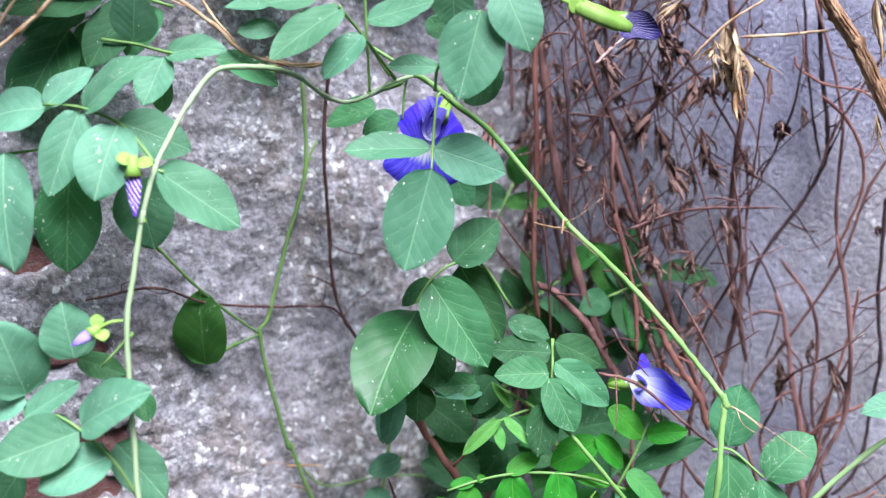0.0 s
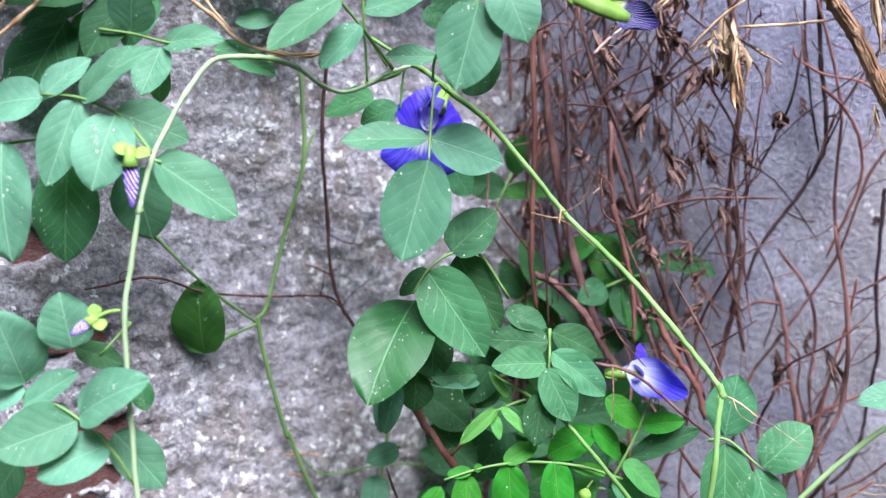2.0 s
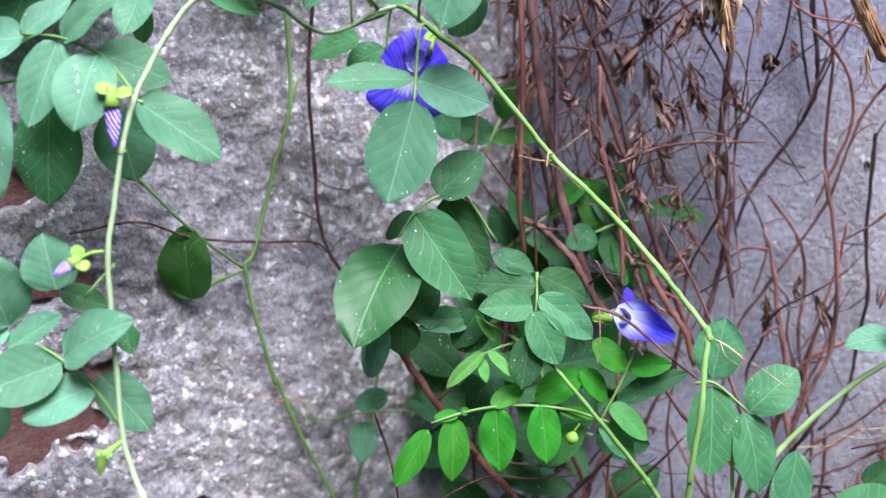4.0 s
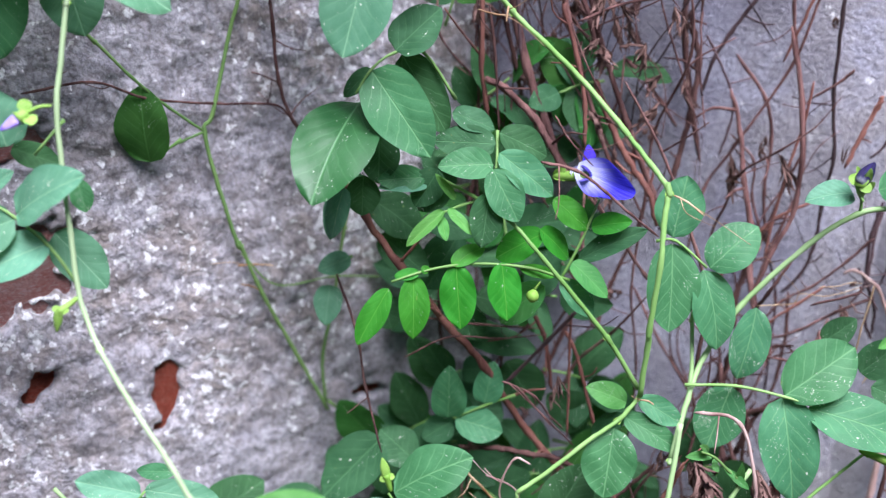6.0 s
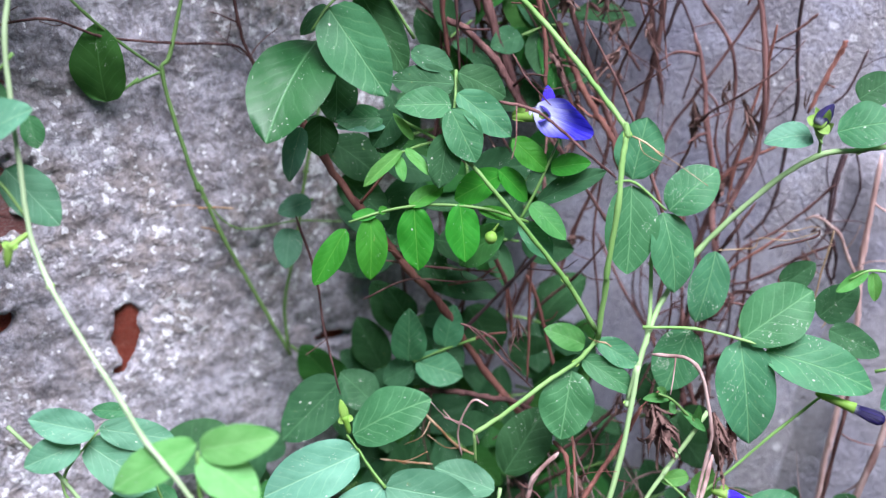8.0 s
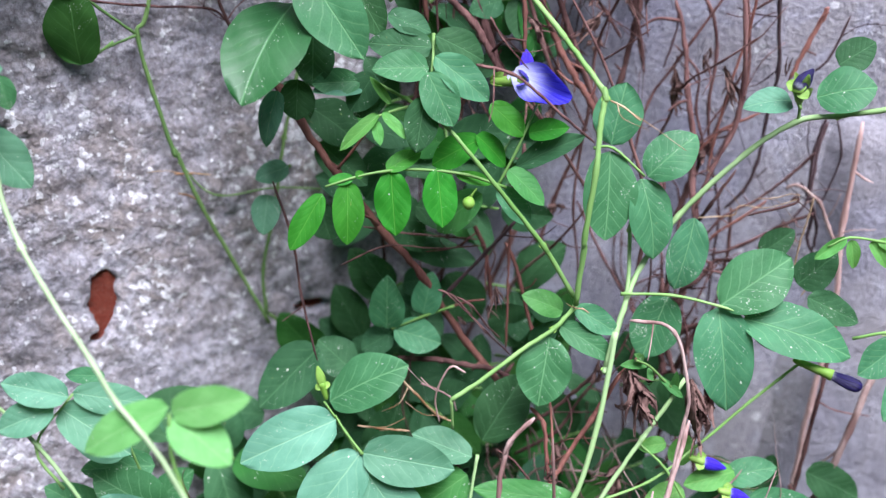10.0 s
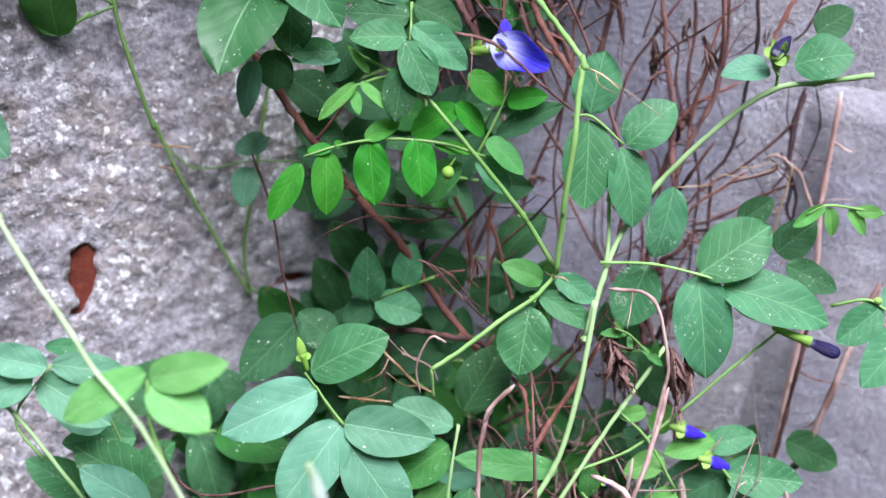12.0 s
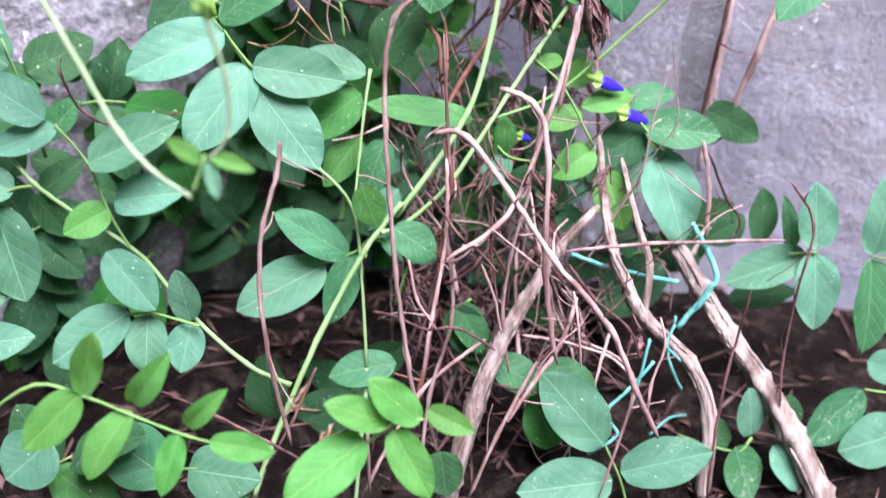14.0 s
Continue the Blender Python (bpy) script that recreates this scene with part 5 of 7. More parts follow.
leaflet(lf, (0.0537, 0.4280, 0.0676), (0.0124, 0.4200, 0.0485), 0.0246, 10)
leaflet(lf, (0.0669, 0.4280, 0.0736), (0.0544, 0.4200, 0.0405), 0.0164, 9)
leaflet(lf, (0.0805, 0.4280, 0.0820), (0.1059, 0.4250, 0.0711), 0.0169, 9)
lf = leaf(vine_low, [(0.1806, 0.4500, 0.1170), (0.1647, 0.4500, 0.1456), (0.1513, 0.4550, 0.1578)])
leaflet(lf, (0.1812, 0.4500, 0.1158), (0.1611, 0.4450, 0.1037), 0.0162, 2)
leaflet(lf, (0.1999, 0.4600, 0.1389), (0.1746, 0.4550, 0.1347), 0.0128, 2)
leaflet(lf, (0.1748, 0.4550, 0.1324), (0.1548, 0.4500, 0.1267), 0.0133, 2)
leaflet(lf, (0.1708, 0.4600, 0.1432), (0.1773, 0.4620, 0.1574), 0.0122, 2)
leaflet(lf, (0.1872, 0.4500, 0.1046), (0.1958, 0.4400, 0.0783), 0.0197, 2)
leaflet(lf, (0.1647, 0.4550, 0.1574), (0.1515, 0.4550, 0.1550), 0.0082, 2)
lf = leaf(vine_low, [(0.2124, 0.4450, 0.1150), (0.2043, 0.4500, 0.1260), (0.1964, 0.4550, 0.1355)])
leaflet(lf, (0.2107, 0.4470, 0.1156), (0.2251, 0.4350, 0.0721), 0.0302, 10)
leaflet(lf, (0.2064, 0.4550, 0.1234), (0.1835, 0.4550, 0.1084), 0.0220, 1)
leaflet(lf, (0.2043, 0.4500, 0.1265), (0.2403, 0.4450, 0.1237), 0.0205, 9)
leaflet(lf, (0.1964, 0.4600, 0.1360), (0.2215, 0.4620, 0.1407), 0.0146, 9)
leaflet(lf, (0.2435, 0.4800, 0.1265), (0.2718, 0.4800, 0.1113), 0.0195, 1)
lf = leaf(vine_low, [(0.1313, 0.4500, 0.1224), (0.1397, 0.4480, 0.1131), (0.1521, 0.4480, 0.1103)])
leaflet(lf, (0.1388, 0.4500, 0.1137), (0.1375, 0.4500, 0.1323), 0.0122, 4)
leaflet(lf, (0.1403, 0.4480, 0.1123), (0.1276, 0.4450, 0.1005), 0.0139, 0)
leaflet(lf, (0.1533, 0.4550, 0.1051), (0.1400, 0.4550, 0.0856), 0.0154, 1)
leaflet(lf, (0.1560, 0.4600, 0.1005), (0.1715, 0.4600, 0.0821), 0.0173, 1)
leaflet(lf, (0.1686, 0.4600, 0.0821), (0.1782, 0.4600, 0.0696), 0.0134, 1)
bud(vine_low, (0.1760, 0.4550, 0.1496), (0.1830, 0.4550, 0.1474), (0.1950, 0.4570, 0.1424), 0.0066, 6)
bud(vine_low, (0.1904, 0.4520, 0.1337), (0.1960, 0.4520, 0.1323), (0.2074, 0.4520, 0.1277), 0.0066, 6)
bud(vine_low, (0.1437, 0.4520, 0.1232), (0.1465, 0.4520, 0.1217), (0.1512, 0.4520, 0.1200), 0.0038, 6)
lf = leaf(vine_low, [(0.2897, 0.4350, 0.0674), (0.2779, 0.4380, 0.0657)])
leaflet(lf, (0.2894, 0.4350, 0.0692), (0.2861, 0.4380, 0.1021), 0.0208, 10)
leaflet(lf, (0.2898, 0.4350, 0.0667), (0.2912, 0.4280, 0.0289), 0.0223, 10)
leaflet(lf, (0.2874, 0.4400, 0.0640), (0.2477, 0.4400, 0.0494), 0.0201, 0)
leaflet(lf, (0.2861, 0.4550, 0.0572), (0.2795, 0.4550, 0.0888), 0.0099, 1)
leaflet(lf, (0.2718, 0.4600, 0.0629), (0.2693, 0.4600, 0.0920), 0.0182, 1)
leaflet(lf, (0.2475, 0.4750, 0.0589), (0.2674, 0.4750, 0.0715), 0.0182, 1)
leaflet(lf, (0.2565, 0.4550, 0.0335), (0.2913, 0.4550, 0.0385), 0.0150, 1)
leaflet(lf, (0.2259, 0.4700, 0.0476), (0.1904, 0.4650, 0.0235), 0.0280, 1)
leaflet(lf, (0.1933, 0.4800, 0.0427), (0.2155, 0.4800, 0.0326), 0.0186, 1)
lf = leaf(vine_low, [(0.3405, 0.4250, 0.0638), (0.3157, 0.4280, 0.0671)])
leaflet(lf, (0.3161, 0.4280, 0.0676), (0.3199, 0.4300, 0.1089), 0.0237, 10)
leaflet(lf, (0.3153, 0.4280, 0.0662), (0.3147, 0.4200, 0.0191), 0.0231, 9)
lf = leaf(vine_low, [(0.3385, 0.4200, -0.0040), (0.3177, 0.4200, -0.0003)])
leaflet(lf, (0.3165, 0.4200, -0.0003), (0.2886, 0.4150, -0.0281), 0.0220, 5)
leaflet(lf, (0.3376, 0.4100, -0.0181), (0.3027, 0.4050, -0.0262), 0.0275, 10)
leaflet(lf, (0.3219, 0.4300, 0.0101), (0.3419, 0.4300, 0.0032), 0.0175, 0)
lf = leaf(vine_low, [(0.2596, 0.4100, -0.0200), (0.2500, 0.4050, -0.0246), (0.2228, 0.4100, -0.0174)])
leaflet(lf, (0.2595, 0.4100, -0.0191), (0.2559, 0.4100, 0.0073), 0.0181, 10)
leaflet(lf, (0.2497, 0.4050, -0.0215), (0.2596, 0.4000, -0.0492), 0.0239, 5)
leaflet(lf, (0.2757, 0.4150, -0.0219), (0.2786, 0.4150, 0.0003), 0.0172, 1)
leaflet(lf, (0.2694, 0.4050, -0.0220), (0.2847, 0.4000, -0.0451), 0.0171, 10)
leaflet(lf, (0.2488, 0.4100, -0.0245), (0.2331, 0.4100, -0.0082), 0.0142, 1)
lf = leaf(vine_low, [(0.1939, 0.3850, -0.0414), (0.1903, 0.3880, -0.0276), (0.1831, 0.3920, -0.0115)])
leaflet(lf, (0.1871, 0.3880, -0.0275), (0.1407, 0.3800, -0.0275), 0.0260, 0)
leaflet(lf, (0.1900, 0.3880, -0.0233), (0.2303, 0.3800, -0.0084), 0.0232, 0)
leaflet(lf, (0.1831, 0.3920, -0.0115), (0.1535, 0.4000, 0.0231), 0.0276, 10)
leaflet(lf, (0.1633, 0.4100, -0.0220), (0.1506, 0.4150, 0.0035), 0.0225, 4)
lf = leaf(vine_low, [(0.0659, 0.3250, 0.0283), (0.0814, 0.3250, 0.0418), (0.0946, 0.3250, 0.0447)])
leaflet(lf, (0.0806, 0.3250, 0.0436), (0.0566, 0.3200, 0.0553), 0.0138, 2)
leaflet(lf, (0.0928, 0.3250, 0.0433), (0.0735, 0.3250, 0.0625), 0.0147, 2)
leaflet(lf, (0.0959, 0.3250, 0.0487), (0.1139, 0.3200, 0.0411), 0.0103, 2)
leaflet(lf, (0.0827, 0.3250, 0.0405), (0.0968, 0.3150, 0.0148), 0.0154, 2)
leaflet(lf, (0.0718, 0.3250, 0.0363), (0.0407, 0.3100, 0.0181), 0.0215, 2)
lf = leaf(vine_low, [(0.1221, 0.4300, 0.0481), (0.1141, 0.4300, 0.0419)])
leaflet(lf, (0.1141, 0.4300, 0.0419), (0.1340, 0.4200, 0.0083), 0.0186, 1)
lf = leaf(vine_low, [(-0.0116, 0.3600, 0.0029), (0.0002, 0.3600, 0.0026)])
leaflet(lf, (-0.0065, 0.3700, -0.0037), (0.0255, 0.3650, -0.0072), 0.0253, 0)
leaflet(lf, (-0.0153, 0.3750, -0.0125), (-0.0434, 0.3800, 0.0112), 0.0281, 9)
leaflet(lf, (-0.0641, 0.3750, 0.0091), (-0.0839, 0.3700, -0.0070), 0.0276, 0)
leaflet(lf, (0.0203, 0.3650, -0.0128), (-0.0060, 0.3600, -0.0172), 0.0151, 9)
lf = leaf(vine_low, [(0.1208, 0.4200, 0.0199), (0.1125, 0.4200, 0.0320)])
leaflet(lf, (0.1123, 0.4200, 0.0481), (0.1289, 0.4200, 0.0197), 0.0192, 1)
leaflet(lf, (0.0856, 0.4100, 0.0258), (0.0540, 0.4100, 0.0192), 0.0179, 9)
leaflet(lf, (0.1050, 0.3800, -0.0047), (0.1075, 0.3750, -0.0254), 0.0184, 1)
lf = leaf(vine_low, [(-0.0766, 0.4600, 0.1110), (-0.0809, 0.4550, 0.1419), (-0.0864, 0.4500, 0.1684)])
leaflet(lf, (-0.0849, 0.4500, 0.1567), (-0.1119, 0.4500, 0.1801), 0.0239, 10)
leaflet(lf, (-0.0774, 0.4650, 0.1416), (-0.1111, 0.4600, 0.1424), 0.0166, 9)
leaflet(lf, (-0.0696, 0.4500, 0.1220), (-0.0995, 0.4450, 0.1486), 0.0257, 9)
leaflet(lf, (-0.1019, 0.4600, 0.1145), (-0.1261, 0.4550, 0.1364), 0.0193, 9)
leaflet(lf, (-0.0805, 0.4700, 0.1174), (-0.0605, 0.4700, 0.1360), 0.0158, 9)
lf = leaf(vine_low, [(0.0858, 0.4150, 0.0524), (0.0897, 0.4120, 0.0677), (0.0947, 0.4100, 0.0821)])
leaflet(lf, (0.0847, 0.4100, 0.0925), (0.1038, 0.4050, 0.0808), 0.0170, 9)
leaflet(lf, (0.1154, 0.4200, 0.0495), (0.1277, 0.4150, 0.0259), 0.0169, 9)
leaflet(lf, (0.1332, 0.4150, 0.0222), (0.1556, 0.4100, 0.0086), 0.0193, 9)
leaflet(lf, (0.1546, 0.4100, 0.0198), (0.1821, 0.4050, 0.0034), 0.0247, 9)
leaflet(lf, (0.0712, 0.4200, 0.1083), (0.0780, 0.4200, 0.0889), 0.0151, 4)

vine_wall = vine("butterfly_pea_vine", "thin green vine climbing the rough mortar wall")
stem(vine_wall, 0.00098, 0.00104, [(-0.0615, 0.5348, 0.4595), (-0.0607, 0.5352, 0.4161), (-0.0693, 0.5307, 0.3834), (-0.0790, 0.5256, 0.3452), (-0.0830, 0.5235, 0.3372), (-0.0785, 0.5258, 0.3097), (-0.0714, 0.5296, 0.2781), (-0.0703, 0.5302, 0.2781), (-0.0615, 0.5348, 0.2510), (-0.0475, 0.5421, 0.2169), (-0.0319, 0.5503, 0.1791)], DULL)
stem(vine_wall, 0.00083, 0.00071, [(-0.1430, 0.4930, 0.4020), (-0.1251, 0.5015, 0.3822), (-0.1117, 0.5085, 0.3651), (-0.0976, 0.5158, 0.3500), (-0.0835, 0.5232, 0.3373)], DULL)
stem(vine_wall, 0.00071, 0.00054, [(-0.0835, 0.5232, 0.3367), (-0.0932, 0.5182, 0.3329), (-0.1019, 0.5136, 0.3290)], DULL)
stem(vine_wall, 0.00101, 0.00092, [(-0.0120, 0.5600, 0.3150), (-0.0201, 0.5564, 0.2808), (-0.0268, 0.5529, 0.2413), (-0.0334, 0.5495, 0.2106), (-0.0330, 0.5497, 0.1843)], DULL)
stem(vine_wall, 0.00051, 0.00046, [(-0.0699, 0.5304, 0.2736), (-0.0546, 0.5384, 0.2543), (-0.0265, 0.5531, 0.2539), (-0.0031, 0.5654, 0.2497)], DULL)
stem(vine_wall, 0.00071, 0.00055, [(-0.0610, 0.5350, 0.4161), (-0.0556, 0.5379, 0.4296)], DULL)
stem(vine_wall, 0.00092, 0.00084, [(-0.0318, 0.5503, 0.1840), (-0.0136, 0.5599, 0.1659), (0.0080, 0.5712, 0.1428)], DULL)
lf = leaf(vine_wall, [(-0.0931, 0.5182, 0.3343), (-0.1007, 0.5143, 0.3288)])
leaflet(lf, (-0.1076, 0.5106, 0.3242), (-0.1089, 0.5099, 0.3608), 0.0259, 6)
lf = leaf(vine_wall, [(-0.0144, 0.5300, 0.2720), (-0.0231, 0.5300, 0.2676)])
leaflet(lf, (-0.0151, 0.5250, 0.2728), (-0.0309, 0.5200, 0.2677), 0.0121, 0)
leaflet(lf, (-0.0257, 0.5250, 0.2588), (-0.0277, 0.5150, 0.2408), 0.0145, 0)
lf = leaf(vine_wall, [(0.0121, 0.5200, 0.3002), (0.0064, 0.5200, 0.2946)])
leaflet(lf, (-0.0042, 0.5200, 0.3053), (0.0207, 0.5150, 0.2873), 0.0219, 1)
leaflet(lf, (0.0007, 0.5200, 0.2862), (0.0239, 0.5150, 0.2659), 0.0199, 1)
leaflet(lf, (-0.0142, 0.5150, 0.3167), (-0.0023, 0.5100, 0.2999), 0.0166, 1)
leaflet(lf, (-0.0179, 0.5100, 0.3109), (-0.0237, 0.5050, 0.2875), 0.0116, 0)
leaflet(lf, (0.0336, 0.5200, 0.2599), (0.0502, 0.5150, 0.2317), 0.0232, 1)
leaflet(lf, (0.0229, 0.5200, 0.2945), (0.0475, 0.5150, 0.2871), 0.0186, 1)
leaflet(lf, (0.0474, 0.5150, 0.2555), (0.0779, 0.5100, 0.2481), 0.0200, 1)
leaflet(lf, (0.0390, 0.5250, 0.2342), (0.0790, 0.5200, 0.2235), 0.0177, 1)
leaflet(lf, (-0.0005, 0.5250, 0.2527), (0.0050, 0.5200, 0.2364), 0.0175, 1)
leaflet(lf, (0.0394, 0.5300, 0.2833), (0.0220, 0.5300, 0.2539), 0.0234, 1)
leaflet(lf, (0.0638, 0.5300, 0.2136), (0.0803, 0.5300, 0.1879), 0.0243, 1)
dry_stem(0.00186, 0.00172, [(-0.0260, 0.5180, 0.3300), (-0.0160, 0.5110, 0.3140), (-0.0060, 0.5050, 0.2989), (0.0097, 0.5000, 0.2770), (0.0335, 0.5000, 0.2456), (0.0504, 0.5000, 0.2249), (0.0731, 0.5100, 0.1843), (0.0957, 0.5000, 0.1605)], RUST)
dry_stem(0.00067, 0.00053, [(-0.0198, 0.5000, 0.2722), (-0.0105, 0.4900, 0.2472), (-0.0061, 0.4800, 0.2225), (0.0012, 0.4700, 0.1933)])
dry_stem(0.00064, 0.00056, [(-0.1546, 0.4860, 0.3609), (-0.1271, 0.5004, 0.3640), (-0.1058, 0.5116, 0.3546), (-0.0781, 0.5261, 0.3499), (-0.0511, 0.5402, 0.3467), (-0.0426, 0.5447, 0.3376)])
dry_stem(0.00092, 0.00086, [(-0.0480, 0.5420, 0.4760), (-0.0520, 0.5400, 0.4300), (-0.0503, 0.5406, 0.3842), (-0.0485, 0.5416, 0.3574), (-0.0426, 0.5447, 0.3376), (-0.0290, 0.5518, 0.3164)])
dry_stem(0.00042, 0.00033, [(0.0124, 0.4800, 0.2374), (0.0335, 0.4900, 0.2434), (0.0581, 0.5000, 0.2387), (0.0818, 0.5050, 0.2387)])
dry_stem(0.00060, 0.00045, [(0.0226, 0.5000, 0.2497), (0.0472, 0.5050, 0.2443), (0.0780, 0.5100, 0.2399)])
dry_stem(0.00197, 0.00223, [(0.0513, 0.5600, 0.5040), (0.0571, 0.5550, 0.4568), (0.0628, 0.5500, 0.4149), (0.0724, 0.5400, 0.3650), (0.0873, 0.5300, 0.3214)])
dry_stem(0.00109, 0.00116, [(0.0883, 0.5350, 0.4338), (0.0897, 0.5400, 0.4045), (0.0991, 0.5450, 0.3642), (0.1108, 0.5450, 0.3293), (0.1233, 0.5450, 0.2938)])
dry_stem(0.00172, 0.00149, [(0.1508, 0.5703, 0.5048), (0.1588, 0.5683, 0.4482), (0.1553, 0.5692, 0.3780), (0.1661, 0.5665, 0.3120)])
dry_stem(0.00084, 0.00079, [(0.2353, 0.5492, 0.4289), (0.2211, 0.5527, 0.4061), (0.2075, 0.5561, 0.3622), (0.1824, 0.5624, 0.3192), (0.1694, 0.5656, 0.2969), (0.1623, 0.5674, 0.2620)])
dry_stem(0.00084, 0.00090, [(0.1904, 0.5604, 0.5040), (0.2063, 0.5564, 0.4427), (0.2062, 0.5565, 0.3913), (0.2155, 0.5541, 0.3360), (0.2154, 0.5542, 0.3001), (0.2040, 0.5570, 0.2656), (0.1969, 0.5588, 0.2400)])
dry_stem(0.00082, 0.00055, [(0.0955, 0.5300, 0.3870), (0.1253, 0.5300, 0.3967), (0.1706, 0.5350, 0.3972)])
dry_stem(0.00062, 0.00056, [(0.1862, 0.5615, 0.4819), (0.1924, 0.5599, 0.4595), (0.2238, 0.5520, 0.4525)])
dry_stem(0.00073, 0.00059, [(0.0728, 0.4620, 0.3337), (0.0876, 0.4600, 0.3303), (0.1000, 0.4600, 0.3212), (0.1118, 0.4620, 0.3105), (0.1252, 0.4650, 0.2993)])
dry_stem(0.00044, 0.00034, [(0.0786, 0.4630, 0.3534), (0.0847, 0.4620, 0.3432), (0.0952, 0.4620, 0.3317)])
dry_stem(0.00081, 0.00055, [(0.0533, 0.5200, 0.3957), (0.0564, 0.5200, 0.3684), (0.0582, 0.5200, 0.3352)])
dry_stem(0.00118, 0.00115, [(0.1989, 0.5350, 0.3836), (0.2058, 0.5300, 0.3440), (0.2065, 0.5300, 0.2965), (0.1959, 0.5300, 0.2703), (0.1889, 0.5300, 0.2494)])
dry_stem(0.00142, 0.00162, [(0.2733, 0.5397, 0.2920), (0.2701, 0.5405, 0.2410), (0.2711, 0.5402, 0.1855), (0.2656, 0.5416, 0.1324), (0.2614, 0.5427, 0.0743)], TAN)
dry_stem(0.00172, 0.00171, [(0.2931, 0.5100, 0.1995), (0.2797, 0.5000, 0.1727), (0.2666, 0.4900, 0.1445), (0.2497, 0.4800, 0.1124), (0.2408, 0.4750, 0.1131)], TAN)
dry_stem(0.00114, 0.00117, [(0.2612, 0.5100, 0.1996), (0.2541, 0.5000, 0.1697), (0.2469, 0.4950, 0.1305), (0.2416, 0.4900, 0.1103), (0.2393, 0.4900, 0.1133)])
dry_stem(0.00062, 0.00051, [(0.2003, 0.4800, 0.2614), (0.2189, 0.4750, 0.2683), (0.2210, 0.4750, 0.2723)])
dry_stem(0.00085, 0.00080, [(0.1423, 0.4500, 0.2221), (0.1616, 0.4450, 0.2187), (0.1690, 0.4400, 0.1907), (0.1678, 0.4400, 0.1737), (0.1593, 0.4300, 0.1383)], TAN)
dry_stem(0.00098, 0.00106, [(0.0969, 0.4100, 0.1950), (0.0863, 0.4050, 0.1856), (0.0820, 0.4000, 0.1681), (0.0817, 0.3950, 0.1433), (0.0832, 0.3900, 0.1131), (0.0853, 0.3850, 0.0818), (0.0903, 0.3800, 0.0413), (0.0948, 0.3800, 0.0159)], TAN)
dry_stem(0.00100, 0.00106, [(0.0377, 0.4000, 0.1350), (0.0363, 0.3950, 0.1219), (0.0299, 0.3900, 0.1012), (0.0277, 0.3850, 0.0724), (0.0313, 0.3800, 0.0399), (0.0387, 0.3750, 0.0033)], TAN)
dry_stem(0.00118, 0.00128, [(0.1015, 0.3900, 0.1410), (0.1143, 0.3850, 0.1406), (0.1318, 0.3800, 0.1184), (0.1510, 0.3750, 0.0900), (0.1759, 0.3700, 0.0601), (0.1890, 0.3700, 0.0304), (0.2011, 0.3700, 0.0060)], TAN)
dry_stem(0.00119, 0.00126, [(0.1294, 0.4000, 0.1573), (0.1443, 0.3950, 0.1501), (0.1492, 0.3900, 0.1297), (0.1494, 0.3850, 0.0808), (0.1556, 0.3800, 0.0384)], TAN)
dry_stem(0.00102, 0.00105, [(0.1651, 0.4200, 0.1877), (0.1568, 0.4150, 0.1549), (0.1430, 0.4100, 0.1134), (0.1305, 0.4050, 0.0943), (0.1079, 0.4000, 0.0806)], TAN)
dry_stem(0.00083, 0.00090, [(0.1077, 0.4300, 0.1740), (0.1107, 0.4250, 0.1008), (0.1043, 0.4200, 0.0612), (0.0963, 0.4150, 0.0289)], TAN)
dry_stem(0.00112, 0.00113, [(0.2302, 0.4400, 0.1221), (0.2335, 0.4350, 0.1015), (0.2331, 0.4300, 0.0779)], TAN)
dry_stem(0.00067, 0.00057, [(0.2318, 0.4350, 0.1181), (0.2405, 0.4300, 0.0976), (0.2485, 0.4300, 0.0862), (0.2456, 0.4300, 0.0749)])
dry_stem(0.00087, 0.00079, [(0.1622, 0.4100, 0.0798), (0.2035, 0.4200, 0.0788), (0.2695, 0.4250, 0.0779)], TAN)
dry_stem(0.00066, 0.00058, [(0.2663, 0.4200, 0.1088), (0.2777, 0.4150, 0.0886), (0.2721, 0.4100, 0.0569), (0.2699, 0.4100, 0.0216), (0.2694, 0.4050, -0.0001)])
dry_stem(0.00064, 0.00065, [(-0.0197, 0.3900, 0.0246), (0.0049, 0.3850, 0.0140), (0.0296, 0.3800, 0.0019), (0.0491, 0.3800, -0.0119)])
dry_stem(0.00065, 0.00068, [(0.2466, 0.4000, 0.0632), (0.2385, 0.3950, 0.0272), (0.2338, 0.3900, -0.0056), (0.2314, 0.3850, -0.0364)])
dry_stem(0.00086, 0.00087, [(0.1484, 0.3900, 0.0348), (0.1304, 0.3800, 0.0034), (0.1178, 0.3750, -0.0258)], TAN)
dry_stem(0.00089, 0.00090, [(0.1275, 0.4100, 0.0366), (0.0957, 0.4000, 0.0133), (0.0689, 0.3900, -0.0344)], TAN)
dry_stem(0.00074, 0.00067, [(0.1678, 0.4000, 0.0407), (0.1882, 0.3950, 0.0313), (0.1934, 0.3900, 0.0164), (0.1788, 0.3800, -0.0312)], TAN)
dry_stem(0.00066, 0.00068, [(0.1300, 0.4200, 0.0804), (0.1379, 0.4150, 0.0571), (0.1278, 0.4100, 0.0249), (0.1248, 0.4000, -0.0055)])
dry_stem(0.00086, 0.00067, [(0.1471, 0.4200, 0.1074), (0.1386, 0.4150, 0.0768), (0.1350, 0.4100, 0.0480), (0.1379, 0.4050, 0.0214)], TAN)
